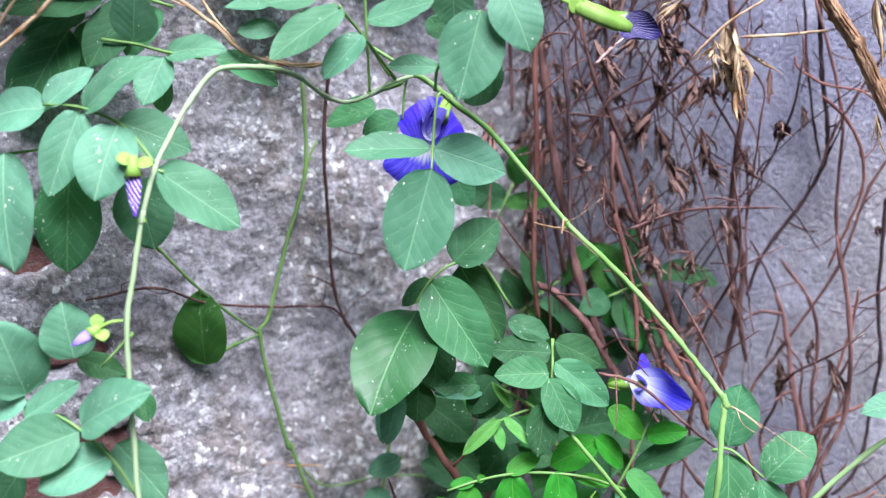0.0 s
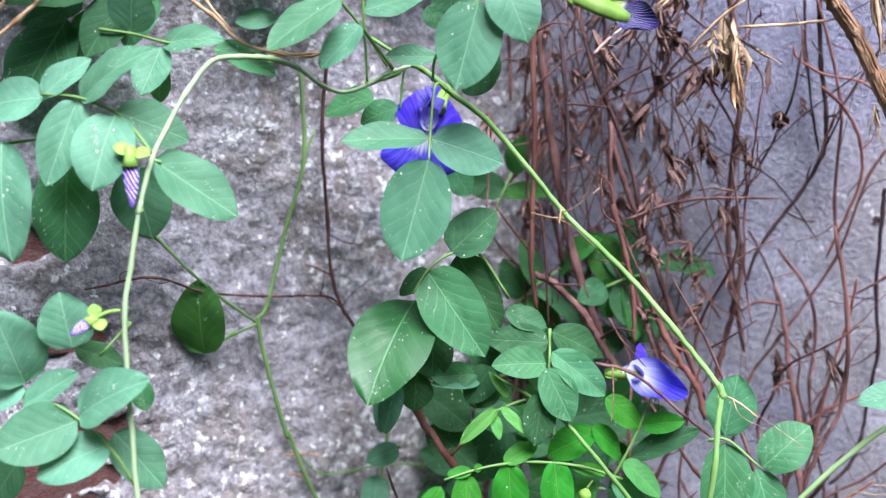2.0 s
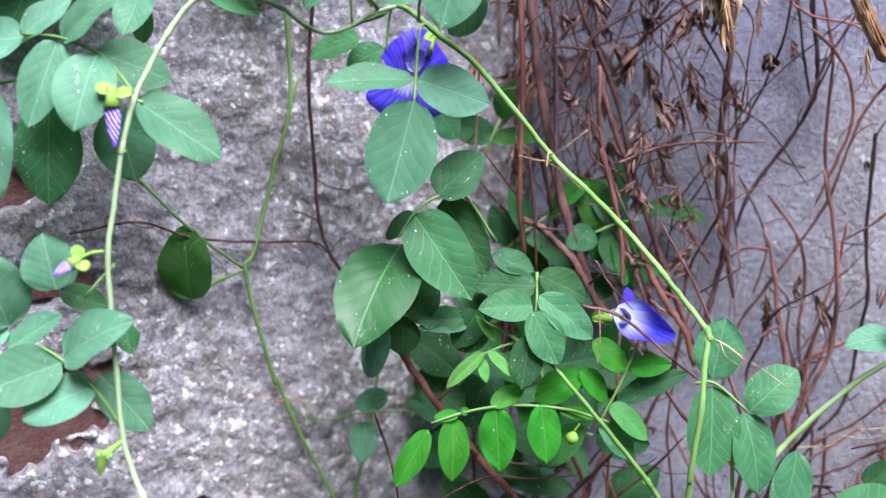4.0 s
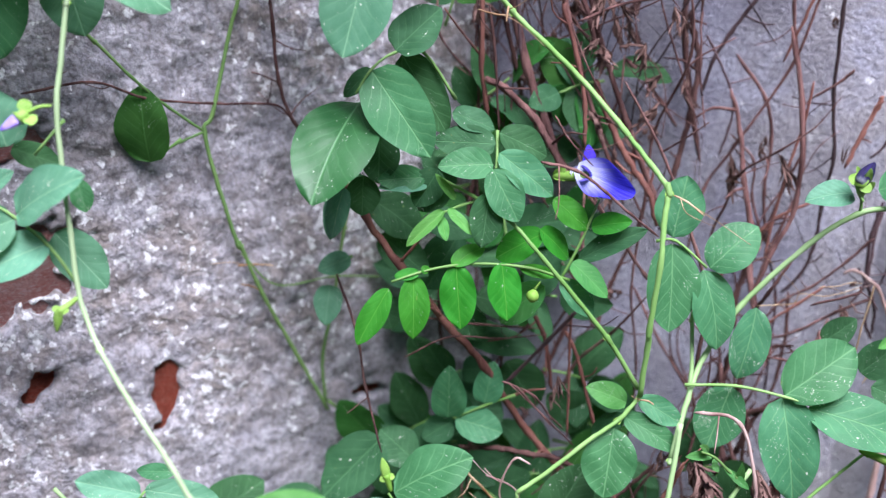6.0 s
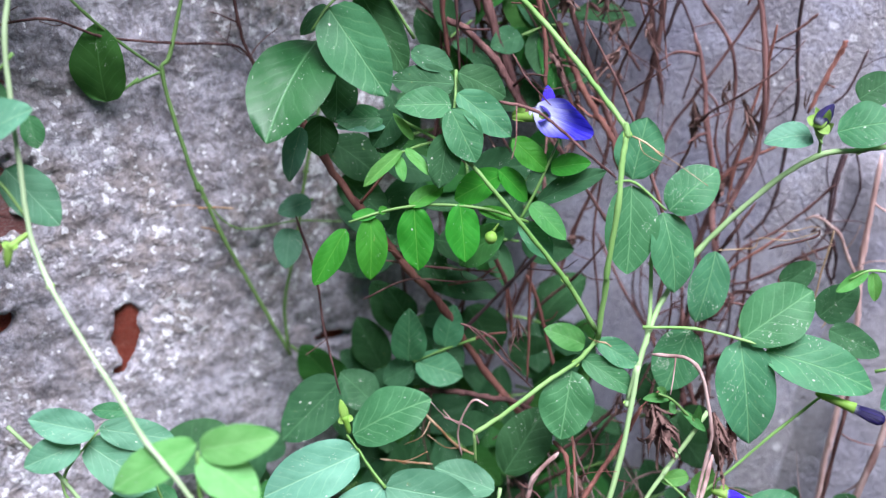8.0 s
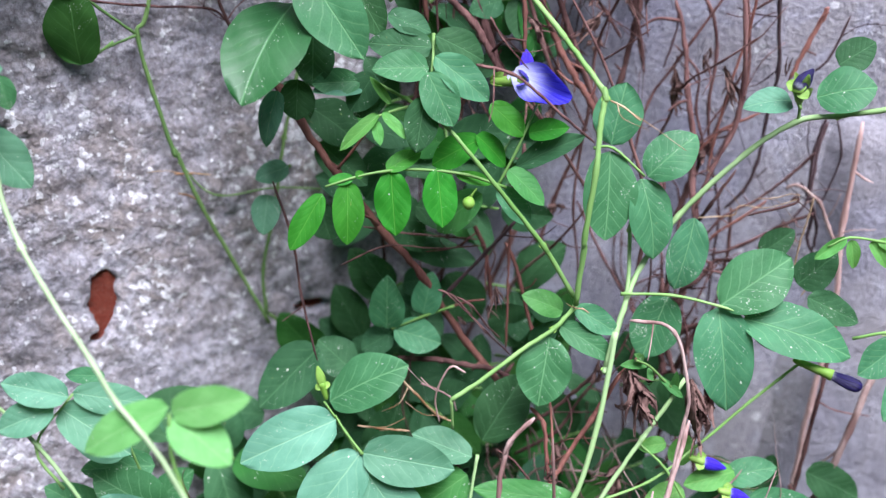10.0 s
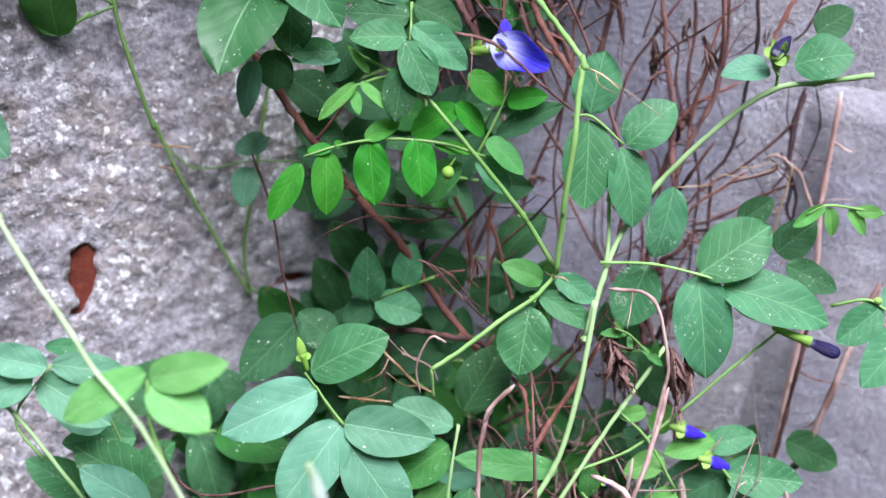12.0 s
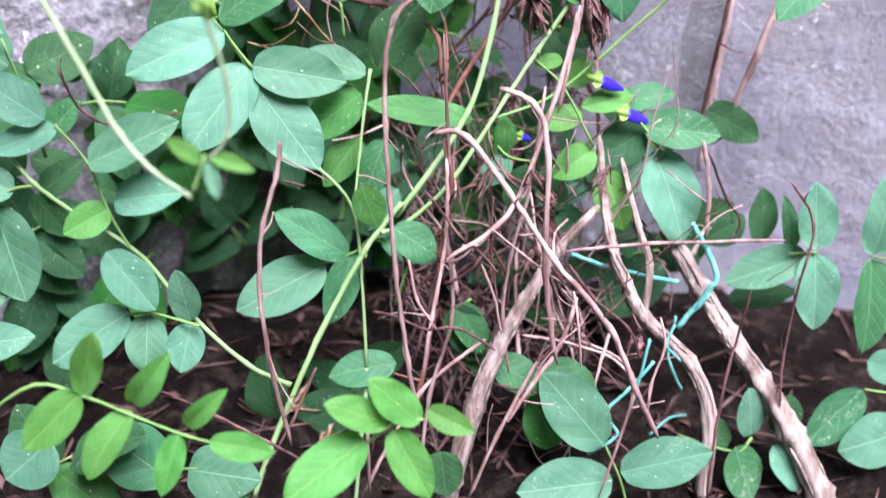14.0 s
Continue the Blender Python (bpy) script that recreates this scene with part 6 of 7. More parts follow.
dry_stem(0.00065, 0.00067, [(0.0861, 0.4200, 0.0838), (0.1015, 0.4150, 0.0463), (0.1199, 0.4100, 0.0191), (0.1535, 0.4000, 0.0118)])
dry_stem(0.00062, 0.00054, [(0.0373, 0.4100, 0.1145), (0.0469, 0.4100, 0.1118)])
dry_stem(0.00084, 0.00086, [(0.0723, 0.3750, 0.0166), (0.0730, 0.3700, -0.0209)], TAN)
dry_stem(0.00065, 0.00066, [(0.0495, 0.4000, 0.0290), (0.0388, 0.3950, 0.0058), (0.0253, 0.3900, -0.0176)])
dry_stem(0.00087, 0.00090, [(0.1092, 0.4200, 0.0890), (0.1116, 0.4100, 0.0485), (0.1009, 0.4000, 0.0132), (0.0953, 0.3900, -0.0352)], TAN)
dry_stem(0.00060, 0.00062, [(-0.0555, 0.4200, 0.1619), (-0.0480, 0.4200, 0.1449), (-0.0346, 0.4200, 0.1374), (-0.0055, 0.4200, 0.1422)])
dry_stem(0.00350, 0.00590, [(0.2195, 0.4520, 0.0741), (0.2219, 0.4470, 0.0701), (0.2349, 0.4360, 0.0490), (0.2480, 0.4260, 0.0292), (0.2623, 0.4160, 0.0094), (0.2773, 0.4060, -0.0149), (0.2922, 0.3980, -0.0440), (0.3039, 0.3900, -0.0685)], WOOD, "woody_vine", "thick weathered grey-brown woody vine stem", 5)
dry_stem(0.00162, 0.00356, [(0.1840, 0.4550, 0.1209), (0.1865, 0.4450, 0.0931), (0.1888, 0.4300, 0.0728), (0.1956, 0.4250, 0.0575), (0.2037, 0.4200, 0.0420), (0.2246, 0.4100, 0.0227), (0.2355, 0.4050, -0.0054), (0.2325, 0.3950, -0.0465)], WOOD, "woody_vine", "thick weathered grey-brown woody vine stem", 5)
dry_stem(0.00108, 0.00161, [(0.1945, 0.4500, 0.1111), (0.2001, 0.4300, 0.0841), (0.2057, 0.4250, 0.0660), (0.2037, 0.4200, 0.0420)], WOOD, "woody_vine", "thick weathered grey-brown woody vine stem", 5)
dry_stem(0.00180, 0.00500, [(0.1823, 0.4370, 0.0916), (0.1627, 0.4270, 0.0744), (0.1462, 0.4170, 0.0532), (0.1325, 0.4070, 0.0322), (0.1218, 0.3990, 0.0072), (0.1111, 0.3900, -0.0264), (0.1045, 0.3860, -0.0549)], WOOD, "woody_vine", "thick weathered grey-brown woody vine stem", 5)
twine(0.00133, [(0.2256, 0.4300, 0.0851), (0.2320, 0.4250, 0.0742), (0.2366, 0.4200, 0.0618), (0.2320, 0.4180, 0.0541), (0.2279, 0.4200, 0.0459), (0.2206, 0.4200, 0.0357)])
twine(0.00109, [(0.1707, 0.4400, 0.0662), (0.1879, 0.4350, 0.0616), (0.2048, 0.4300, 0.0587), (0.2201, 0.4250, 0.0571)])
twine(0.00071, [(0.2221, 0.4300, 0.0369), (0.2204, 0.4320, 0.0176), (0.2237, 0.4300, 0.0060), (0.2286, 0.4300, -0.0036)])
twine(0.00066, [(0.2088, 0.4100, -0.0170), (0.2184, 0.4120, -0.0090), (0.2260, 0.4100, -0.0065)])
dry_stem(0.00041, 0.00031, [(0.1198, 0.4600, 0.2235), (0.1224, 0.4570, 0.2247), (0.1252, 0.4550, 0.2234)], STRAW, "straw_stem", "dry straw-coloured dead stem")
dry_stem(0.00049, 0.00034, [(0.1316, 0.4680, 0.3172), (0.1362, 0.4600, 0.3159), (0.1427, 0.4550, 0.3111)], STRAW, "straw_stem", "dry straw-coloured dead stem")
dry_stem(0.00051, 0.00035, [(0.0610, 0.4920, 0.3928), (0.0542, 0.4880, 0.3938), (0.0464, 0.4850, 0.3962)], STRAW, "straw_stem", "dry straw-coloured dead stem")
dry_stem(0.00056, 0.00040, [(0.0602, 0.4900, 0.3971), (0.0595, 0.4880, 0.3943), (0.0589, 0.4860, 0.3908)], STRAW, "straw_stem", "dry straw-coloured dead stem")
dry_stem(0.00051, 0.00040, [(-0.0721, 0.5292, 0.2676), (-0.0646, 0.5331, 0.2670), (-0.0555, 0.5379, 0.2650)], STRAW, "straw_stem", "dry straw-coloured dead stem")
dry_stem(0.00046, 0.00035, [(-0.0711, 0.5297, 0.2577), (-0.0653, 0.5328, 0.2552), (-0.0596, 0.5358, 0.2497)], STRAW, "straw_stem", "dry straw-coloured dead stem")
dry_stem(0.00286, 0.00339, [(0.1768, 0.5200, 0.5056), (0.1881, 0.5200, 0.4890), (0.1980, 0.5200, 0.4761), (0.2068, 0.5150, 0.4567), (0.2160, 0.5100, 0.4361)], BARK, "woody_vine", "thick weathered grey-brown woody vine stem", 5)
dry_stem(0.00069, 0.00052, [(0.1219, 0.5250, 0.4678), (0.1385, 0.5200, 0.4852), (0.1589, 0.5200, 0.4980)], STRAW, "straw_stem", "dry straw-coloured dead stem")
dry_stem(0.00079, 0.00068, [(0.1454, 0.5250, 0.4787), (0.1665, 0.5250, 0.4797), (0.1866, 0.5220, 0.4817)], STRAW, "straw_stem", "dry straw-coloured dead stem")
dry_stem(0.00096, 0.00072, [(-0.1127, 0.4800, 0.4972), (-0.0906, 0.4750, 0.4816), (-0.0789, 0.4750, 0.4705), (-0.0598, 0.4750, 0.4651), (-0.0449, 0.4750, 0.4658)], STRAW, "straw_stem", "dry straw-coloured dead stem")
dry_stem(0.00072, 0.00063, [(-0.0983, 0.4800, 0.4972), (-0.0938, 0.4800, 0.4878), (-0.0816, 0.4770, 0.4734)], STRAW, "straw_stem", "dry straw-coloured dead stem")
dry_stem(0.00089, 0.00088, [(-0.1773, 0.4400, 0.4655), (-0.1588, 0.4400, 0.4786), (-0.1425, 0.4400, 0.4938)], STRAW, "straw_stem", "dry straw-coloured dead stem")
dry_stem(0.00067, 0.00066, [(-0.1723, 0.4400, 0.4743), (-0.1579, 0.4400, 0.4938)], STRAW, "straw_stem", "dry straw-coloured dead stem")
dry_stem(0.00072, 0.00063, [(-0.0442, 0.4750, 0.4658), (-0.0526, 0.4750, 0.4643), (-0.0698, 0.4780, 0.4687)], STRAW, "straw_stem", "dry straw-coloured dead stem")
dead_leaf((0.1385, 0.5250, 0.4855), (0.1456, 0.5200, 0.4399), 0.0196, 423, STRAW)
dead_leaf((0.1420, 0.5230, 0.4828), (0.1413, 0.5150, 0.4463), 0.0158, 424, STRAW)
dead_leaf((0.1344, 0.5230, 0.4750), (0.1210, 0.5150, 0.4670), 0.0079, 425, STRAW)
dead_leaf((0.1330, 0.5230, 0.4776), (0.1335, 0.5180, 0.4528), 0.0116, 426, STRAW)
dead_leaf((0.1432, 0.5270, 0.4804), (0.1384, 0.5200, 0.4541), 0.0080, 427, STRAW)
dead_leaf((0.1196, 0.5250, 0.4984), (0.1064, 0.5300, 0.4871), 0.0079, 428, STRAW)
dead_leaf((0.2019, 0.5100, 0.4996), (0.2070, 0.5100, 0.4643), 0.0102, 429, STRAW)
dead_leaf((0.2056, 0.5100, 0.4438), (0.2082, 0.5100, 0.4178), 0.0057, 430, STRAW)
dead_leaf((0.1451, 0.5200, 0.4515), (0.1503, 0.5200, 0.4528), 0.0037, 431, STRAW)
dead_leaf((0.1438, 0.4500, 0.1972), (0.1501, 0.4500, 0.1801), 0.0154, 432)
dead_leaf((0.1486, 0.4500, 0.1829), (0.1527, 0.4450, 0.1653), 0.0093, 433)
dead_leaf((0.1764, 0.5450, 0.3193), (0.1813, 0.5450, 0.2936), 0.0084, 434)
dead_leaf((0.1991, 0.5350, 0.3210), (0.2068, 0.5350, 0.2986), 0.0072, 435)
dead_leaf((0.1747, 0.5450, 0.3052), (0.1829, 0.5400, 0.3123), 0.0062, 436)
dead_leaf((0.1045, 0.4300, 0.1536), (0.1119, 0.4300, 0.1563), 0.0076, 437)

# ---- single dead stems that stand out of the tangle ----
dry_stem(0.00120, 0.00100, [(0.1930, 0.5618, 0.5052), (0.1945, 0.5614, 0.4910), (0.1968, 0.5608, 0.4623), (0.2006, 0.5598, 0.4351), (0.1999, 0.5600, 0.4167), (0.1897, 0.5626, 0.3959), (0.1783, 0.5654, 0.3785), (0.1709, 0.5673, 0.3649), (0.1654, 0.5687, 0.3472)], DARK, label="thin blackish dead vine stem by grey wall")
dry_stem(0.00070, 0.00060, [(0.1869, 0.5653, 0.5037), (0.1884, 0.5649, 0.4912), (0.1903, 0.5644, 0.4678), (0.1953, 0.5632, 0.4349), (0.1987, 0.5623, 0.4184)], DARK, label="thin blackish dead vine stem by grey wall")
dry_stem(0.00060, 0.00050, [(0.1813, 0.5567, 0.4712), (0.1833, 0.5562, 0.4649), (0.1962, 0.5530, 0.4569), (0.2129, 0.5488, 0.4533), (0.2231, 0.5462, 0.4463), (0.2329, 0.5438, 0.4445)], RUST)
dry_stem(0.00080, 0.00060, [(0.2295, 0.5496, 0.4798), (0.2235, 0.5511, 0.4710), (0.2115, 0.5541, 0.4497), (0.2024, 0.5564, 0.4316), (0.1965, 0.5579, 0.4131)])
dry_stem(0.00090, 0.00070, [(0.1948, 0.5533, 0.4515), (0.2071, 0.5502, 0.4390), (0.2145, 0.5484, 0.4229), (0.2155, 0.5481, 0.4048), (0.2098, 0.5495, 0.3863), (0.2016, 0.5516, 0.3646)], RUST)
dry_stem(0.00110, 0.00090, [(0.0631, 0.5350, 0.4758), (0.0649, 0.5338, 0.4603), (0.0670, 0.5325, 0.4361), (0.0676, 0.5312, 0.3957), (0.0688, 0.5300, 0.3708)], DARK, label="thin blackish dead vine stem by grey wall")
dry_stem(0.00140, 0.00120, [(0.0520, 0.5400, 0.4897), (0.0504, 0.5375, 0.4621), (0.0516, 0.5350, 0.4237), (0.0503, 0.5325, 0.3704), (0.0532, 0.5300, 0.3418)], RUST)
dry_stem(0.00100, 0.00060, [(0.0712, 0.5300, 0.4275), (0.0752, 0.5350, 0.4325), (0.0862, 0.5400, 0.4481), (0.1009, 0.5450, 0.4569), (0.1106, 0.5500, 0.4613)])
dry_stem(0.00080, 0.00060, [(0.0756, 0.5100, 0.4659), (0.0820, 0.5150, 0.4717), (0.0902, 0.5200, 0.4785)], TAN)
dry_stem(0.00060, 0.00050, [(0.0646, 0.5200, 0.4434), (0.0762, 0.5300, 0.4421), (0.0881, 0.5400, 0.4411)])
dry_stem(0.00160, 0.00130, [(0.0898, 0.5500, 0.4336), (0.0915, 0.5475, 0.4229), (0.0969, 0.5450, 0.4051), (0.1024, 0.5425, 0.3890), (0.1060, 0.5400, 0.3729)])
dry_stem(0.00080, 0.00070, [(0.2132, 0.5387, 0.3568), (0.2104, 0.5394, 0.3357), (0.2046, 0.5408, 0.3117), (0.1990, 0.5422, 0.2808), (0.1969, 0.5428, 0.2660)], RUST)
dry_stem(0.00080, 0.00060, [(0.2329, 0.5388, 0.3622), (0.2272, 0.5402, 0.3566), (0.2143, 0.5434, 0.3474)])
dry_stem(0.00110, 0.00090, [(0.2307, 0.5563, 0.4000), (0.2307, 0.5563, 0.3875), (0.2301, 0.5565, 0.3479), (0.2326, 0.5559, 0.3158), (0.2293, 0.5567, 0.2885), (0.2270, 0.5572, 0.2657), (0.2216, 0.5586, 0.2504), (0.2133, 0.5607, 0.2405)], DARK, label="thin blackish dead vine stem by grey wall")
dry_stem(0.00060, 0.00060, [(0.1641, 0.5610, 0.3774), (0.1673, 0.5602, 0.3728), (0.1769, 0.5578, 0.3525), (0.1796, 0.5571, 0.3414), (0.1779, 0.5575, 0.3300), (0.1741, 0.5585, 0.3159)], DARK, label="thin blackish dead vine stem by grey wall")
dry_stem(0.00170, 0.00150, [(0.1575, 0.5676, 0.3893), (0.1594, 0.5671, 0.3781), (0.1630, 0.5662, 0.3622), (0.1596, 0.5671, 0.3344), (0.1545, 0.5684, 0.3093), (0.1520, 0.5690, 0.2940), (0.1481, 0.5700, 0.2734)])
dry_stem(0.00110, 0.00080, [(0.1257, 0.5706, 0.3647), (0.1320, 0.5690, 0.3585), (0.1446, 0.5659, 0.3428), (0.1526, 0.5639, 0.3302)])
dry_stem(0.00100, 0.00090, [(0.1814, 0.5646, 0.3673), (0.1972, 0.5607, 0.3439), (0.2011, 0.5597, 0.3230), (0.1994, 0.5601, 0.2966), (0.2019, 0.5595, 0.2752)])
dry_stem(0.00170, 0.00160, [(0.1078, 0.5500, 0.3570), (0.1121, 0.5460, 0.3436), (0.1196, 0.5420, 0.3256), (0.1285, 0.5380, 0.3108), (0.1340, 0.5340, 0.3025), (0.1383, 0.5300, 0.2863)], RUST)
dry_stem(0.00120, 0.00100, [(0.0877, 0.5200, 0.3963), (0.0881, 0.5175, 0.3923), (0.0940, 0.5150, 0.3707), (0.0978, 0.5125, 0.3491), (0.0979, 0.5100, 0.3304)], RUST)
dry_stem(0.00170, 0.00170, [(0.0520, 0.5300, 0.3606), (0.0608, 0.5275, 0.3558), (0.0756, 0.5250, 0.3419), (0.0830, 0.5225, 0.3288), (0.0919, 0.5200, 0.3142)])
dry_stem(0.00130, 0.00110, [(0.2492, 0.5417, 0.3489), (0.2471, 0.5422, 0.3430), (0.2416, 0.5436, 0.3295), (0.2350, 0.5453, 0.3118)], RUST)
dry_stem(0.00070, 0.00060, [(0.2621, 0.5445, 0.3442), (0.2553, 0.5462, 0.3246), (0.2485, 0.5479, 0.3160)], DARK, label="thin blackish dead vine stem by grey wall")
dry_stem(0.00100, 0.00090, [(0.2574, 0.5477, 0.2936), (0.2537, 0.5486, 0.2743), (0.2533, 0.5487, 0.2547), (0.2565, 0.5479, 0.2417), (0.2550, 0.5482, 0.2281), (0.2591, 0.5472, 0.2182)], DARK, label="thin blackish dead vine stem by grey wall")
dry_stem(0.00080, 0.00070, [(0.2570, 0.5437, 0.2913), (0.2542, 0.5445, 0.2785), (0.2534, 0.5447, 0.2656), (0.2515, 0.5451, 0.2491), (0.2452, 0.5467, 0.2387)], DARK, label="thin blackish dead vine stem by grey wall")
dry_stem(0.00090, 0.00090, [(0.2482, 0.5479, 0.2582), (0.2537, 0.5466, 0.2487), (0.2580, 0.5455, 0.2357), (0.2580, 0.5455, 0.2222)], DARK, label="thin blackish dead vine stem by grey wall")
dry_stem(0.00060, 0.00050, [(0.2640, 0.5500, 0.2915), (0.2679, 0.5490, 0.2726), (0.2639, 0.5500, 0.2543), (0.2604, 0.5509, 0.2450)], DARK, label="thin blackish dead vine stem by grey wall")
dry_stem(0.00100, 0.00080, [(0.1887, 0.5498, 0.2692), (0.1928, 0.5488, 0.2743), (0.2036, 0.5461, 0.2860), (0.2209, 0.5418, 0.2960)], RUST)
dry_stem(0.00080, 0.00070, [(0.2503, 0.5374, 0.2770), (0.2387, 0.5403, 0.2635), (0.2239, 0.5440, 0.2495), (0.2098, 0.5476, 0.2402), (0.2002, 0.5500, 0.2277)])
dry_stem(0.00100, 0.00090, [(0.2677, 0.5371, 0.2250), (0.2620, 0.5385, 0.2362), (0.2560, 0.5400, 0.2498), (0.2449, 0.5428, 0.2580), (0.2392, 0.5442, 0.2560)], TAN)
dry_stem(0.00090, 0.00080, [(0.2538, 0.5386, 0.2445), (0.2363, 0.5429, 0.2349), (0.2193, 0.5472, 0.2235), (0.2046, 0.5509, 0.2172)])
dry_stem(0.00080, 0.00070, [(0.2289, 0.5398, 0.2507), (0.2165, 0.5429, 0.2400), (0.2039, 0.5460, 0.2290), (0.1974, 0.5476, 0.2149)], RUST)
dry_stem(0.00080, 0.00070, [(0.2044, 0.5589, 0.2620), (0.2093, 0.5577, 0.2389), (0.2085, 0.5579, 0.2112), (0.2077, 0.5581, 0.1827)], DARK, label="thin blackish dead vine stem by grey wall")
dry_stem(0.00100, 0.00090, [(0.2135, 0.5506, 0.2443), (0.2140, 0.5505, 0.2207), (0.2114, 0.5511, 0.1961), (0.2079, 0.5520, 0.1816)])
dry_stem(0.00028, 0.00020, [(0.1841, 0.5060, 0.2522), (0.1924, 0.5039, 0.2533), (0.2006, 0.5018, 0.2549), (0.2029, 0.5013, 0.2597), (0.2139, 0.4985, 0.2594), (0.2231, 0.4962, 0.2624), (0.2293, 0.4947, 0.2653)], STRAW, "straw_stem", "dry straw-coloured dead stem")
dry_stem(0.00028, 0.00020, [(0.2108, 0.4993, 0.2637), (0.2188, 0.4973, 0.2648), (0.2247, 0.4958, 0.2670), (0.2294, 0.4947, 0.2668)], STRAW, "straw_stem", "dry straw-coloured dead stem")
dry_stem(0.00050, 0.00040, [(0.2386, 0.5024, 0.2631), (0.2373, 0.5027, 0.2538), (0.2347, 0.5033, 0.2397), (0.2326, 0.5038, 0.2189)], STRAW, "straw_stem", "dry straw-coloured dead stem")
dry_stem(0.00050, 0.00040, [(0.2483, 0.4999, 0.2345), (0.2433, 0.5012, 0.2238), (0.2380, 0.5025, 0.2121)], STRAW, "straw_stem", "dry straw-coloured dead stem")
dry_stem(0.00100, 0.00080, [(0.0959, 0.5000, 0.2534), (0.0824, 0.5050, 0.2353), (0.0662, 0.5100, 0.2156), (0.0523, 0.5150, 0.1995)], DARK, label="thin blackish dead vine stem by grey wall")
dry_stem(0.00070, 0.00060, [(0.0934, 0.5050, 0.2495), (0.0924, 0.5033, 0.2326), (0.0925, 0.5017, 0.2187), (0.0921, 0.5000, 0.1846)], RUST)
dry_stem(0.00100, 0.00080, [(0.0911, 0.5100, 0.2384), (0.0949, 0.5075, 0.2312), (0.0988, 0.5050, 0.2191), (0.1047, 0.5025, 0.1960), (0.1079, 0.5000, 0.1862)], RUST)
dry_stem(0.00110, 0.00100, [(0.0747, 0.5200, 0.2480), (0.0810, 0.5183, 0.2339), (0.0838, 0.5167, 0.2213), (0.0855, 0.5150, 0.2053)], RUST)
dry_stem(0.00060, 0.00040, [(0.0576, 0.4700, 0.2291), (0.0648, 0.4725, 0.2246), (0.0722, 0.4750, 0.2150), (0.0813, 0.4775, 0.2041), (0.0929, 0.4800, 0.1912)])
dry_stem(0.00050, 0.00040, [(0.0663, 0.4750, 0.2236), (0.0737, 0.4767, 0.2182), (0.0798, 0.4783, 0.2089), (0.0875, 0.4800, 0.2001)])
dry_stem(0.00140, 0.00130, [(0.0383, 0.5000, 0.1812), (0.0599, 0.5000, 0.1797), (0.0724, 0.5000, 0.1771), (0.0849, 0.5000, 0.1748), (0.0959, 0.5000, 0.1692)])
dry_stem(0.00050, 0.00040, [(0.0704, 0.4600, 0.1918), (0.0633, 0.4613, 0.1941), (0.0576, 0.4625, 0.1827), (0.0565, 0.4637, 0.1741), (0.0585, 0.4650, 0.1636)], TAN)
dry_stem(0.00050, 0.00040, [(0.0496, 0.4600, 0.1864), (0.0576, 0.4633, 0.1815), (0.0643, 0.4667, 0.1750), (0.0667, 0.4700, 0.1667)], TAN)
dry_stem(0.00060, 0.00050, [(0.0402, 0.4700, 0.1840), (0.0475, 0.4733, 0.1742), (0.0565, 0.4767, 0.1624), (0.0657, 0.4800, 0.1556)], STRAW, "straw_stem", "dry straw-coloured dead stem")
dry_stem(0.00060, 0.00050, [(0.0198, 0.4600, 0.1649), (0.0313, 0.4650, 0.1605), (0.0445, 0.4700, 0.1564)], STRAW, "straw_stem", "dry straw-coloured dead stem")
dry_stem(0.00100, 0.00090, [(0.1011, 0.4600, 0.1740), (0.1068, 0.4567, 0.1668), (0.1086, 0.4533, 0.1498), (0.1104, 0.4500, 0.1368)], RUST)
dry_stem(0.00120, 0.00110, [(0.1444, 0.4700, 0.1866), (0.1308, 0.4650, 0.1647), (0.1183, 0.4600, 0.1467), (0.1108, 0.4550, 0.1338), (0.1075, 0.4500, 0.1284)], RUST)
dry_stem(0.00060, 0.00060, [(0.1104, 0.4650, 0.1755), (0.1113, 0.4575, 0.1606), (0.1106, 0.4500, 0.1484)], RUST)
dry_stem(0.00100, 0.00090, [(0.1348, 0.4900, 0.1755), (0.1265, 0.4933, 0.1654), (0.1165, 0.4967, 0.1534), (0.1061, 0.5000, 0.1446)])
dry_stem(0.00140, 0.00120, [(0.1086, 0.4300, 0.1274), (0.1113, 0.4240, 0.1065), (0.1067, 0.4180, 0.0762), (0.1036, 0.4120, 0.0511), (0.0965, 0.4060, 0.0118), (0.0939, 0.4000, -0.0044)], RUST)
dry_stem(0.00090, 0.00090, [(0.1094, 0.4270, 0.1196), (0.1095, 0.4198, 0.0992), (0.1079, 0.4125, 0.0788), (0.1023, 0.4052, 0.0509), (0.0975, 0.3980, 0.0245)], TAN)
dry_stem(0.00080, 0.00070, [(0.1515, 0.4200, 0.1530), (0.1462, 0.4175, 0.1108), (0.1382, 0.4150, 0.0994), (0.1253, 0.4125, 0.0842), (0.1096, 0.4100, 0.0735)], TAN)
dry_stem(0.00060, 0.00045, [(0.1290, 0.4100, 0.1059), (0.1283, 0.4067, 0.0833), (0.1313, 0.4033, 0.0573), (0.1292, 0.4000, 0.0384)])
dry_stem(0.00070, 0.00060, [(0.1234, 0.4000, 0.0783), (0.1299, 0.4000, 0.0609), (0.1332, 0.4000, 0.0441)], TAN)
dry_stem(0.00100, 0.00090, [(0.1652, 0.3900, 0.0659), (0.1572, 0.3833, 0.0458), (0.1463, 0.3767, 0.0332), (0.1333, 0.3700, 0.0160)], TAN)
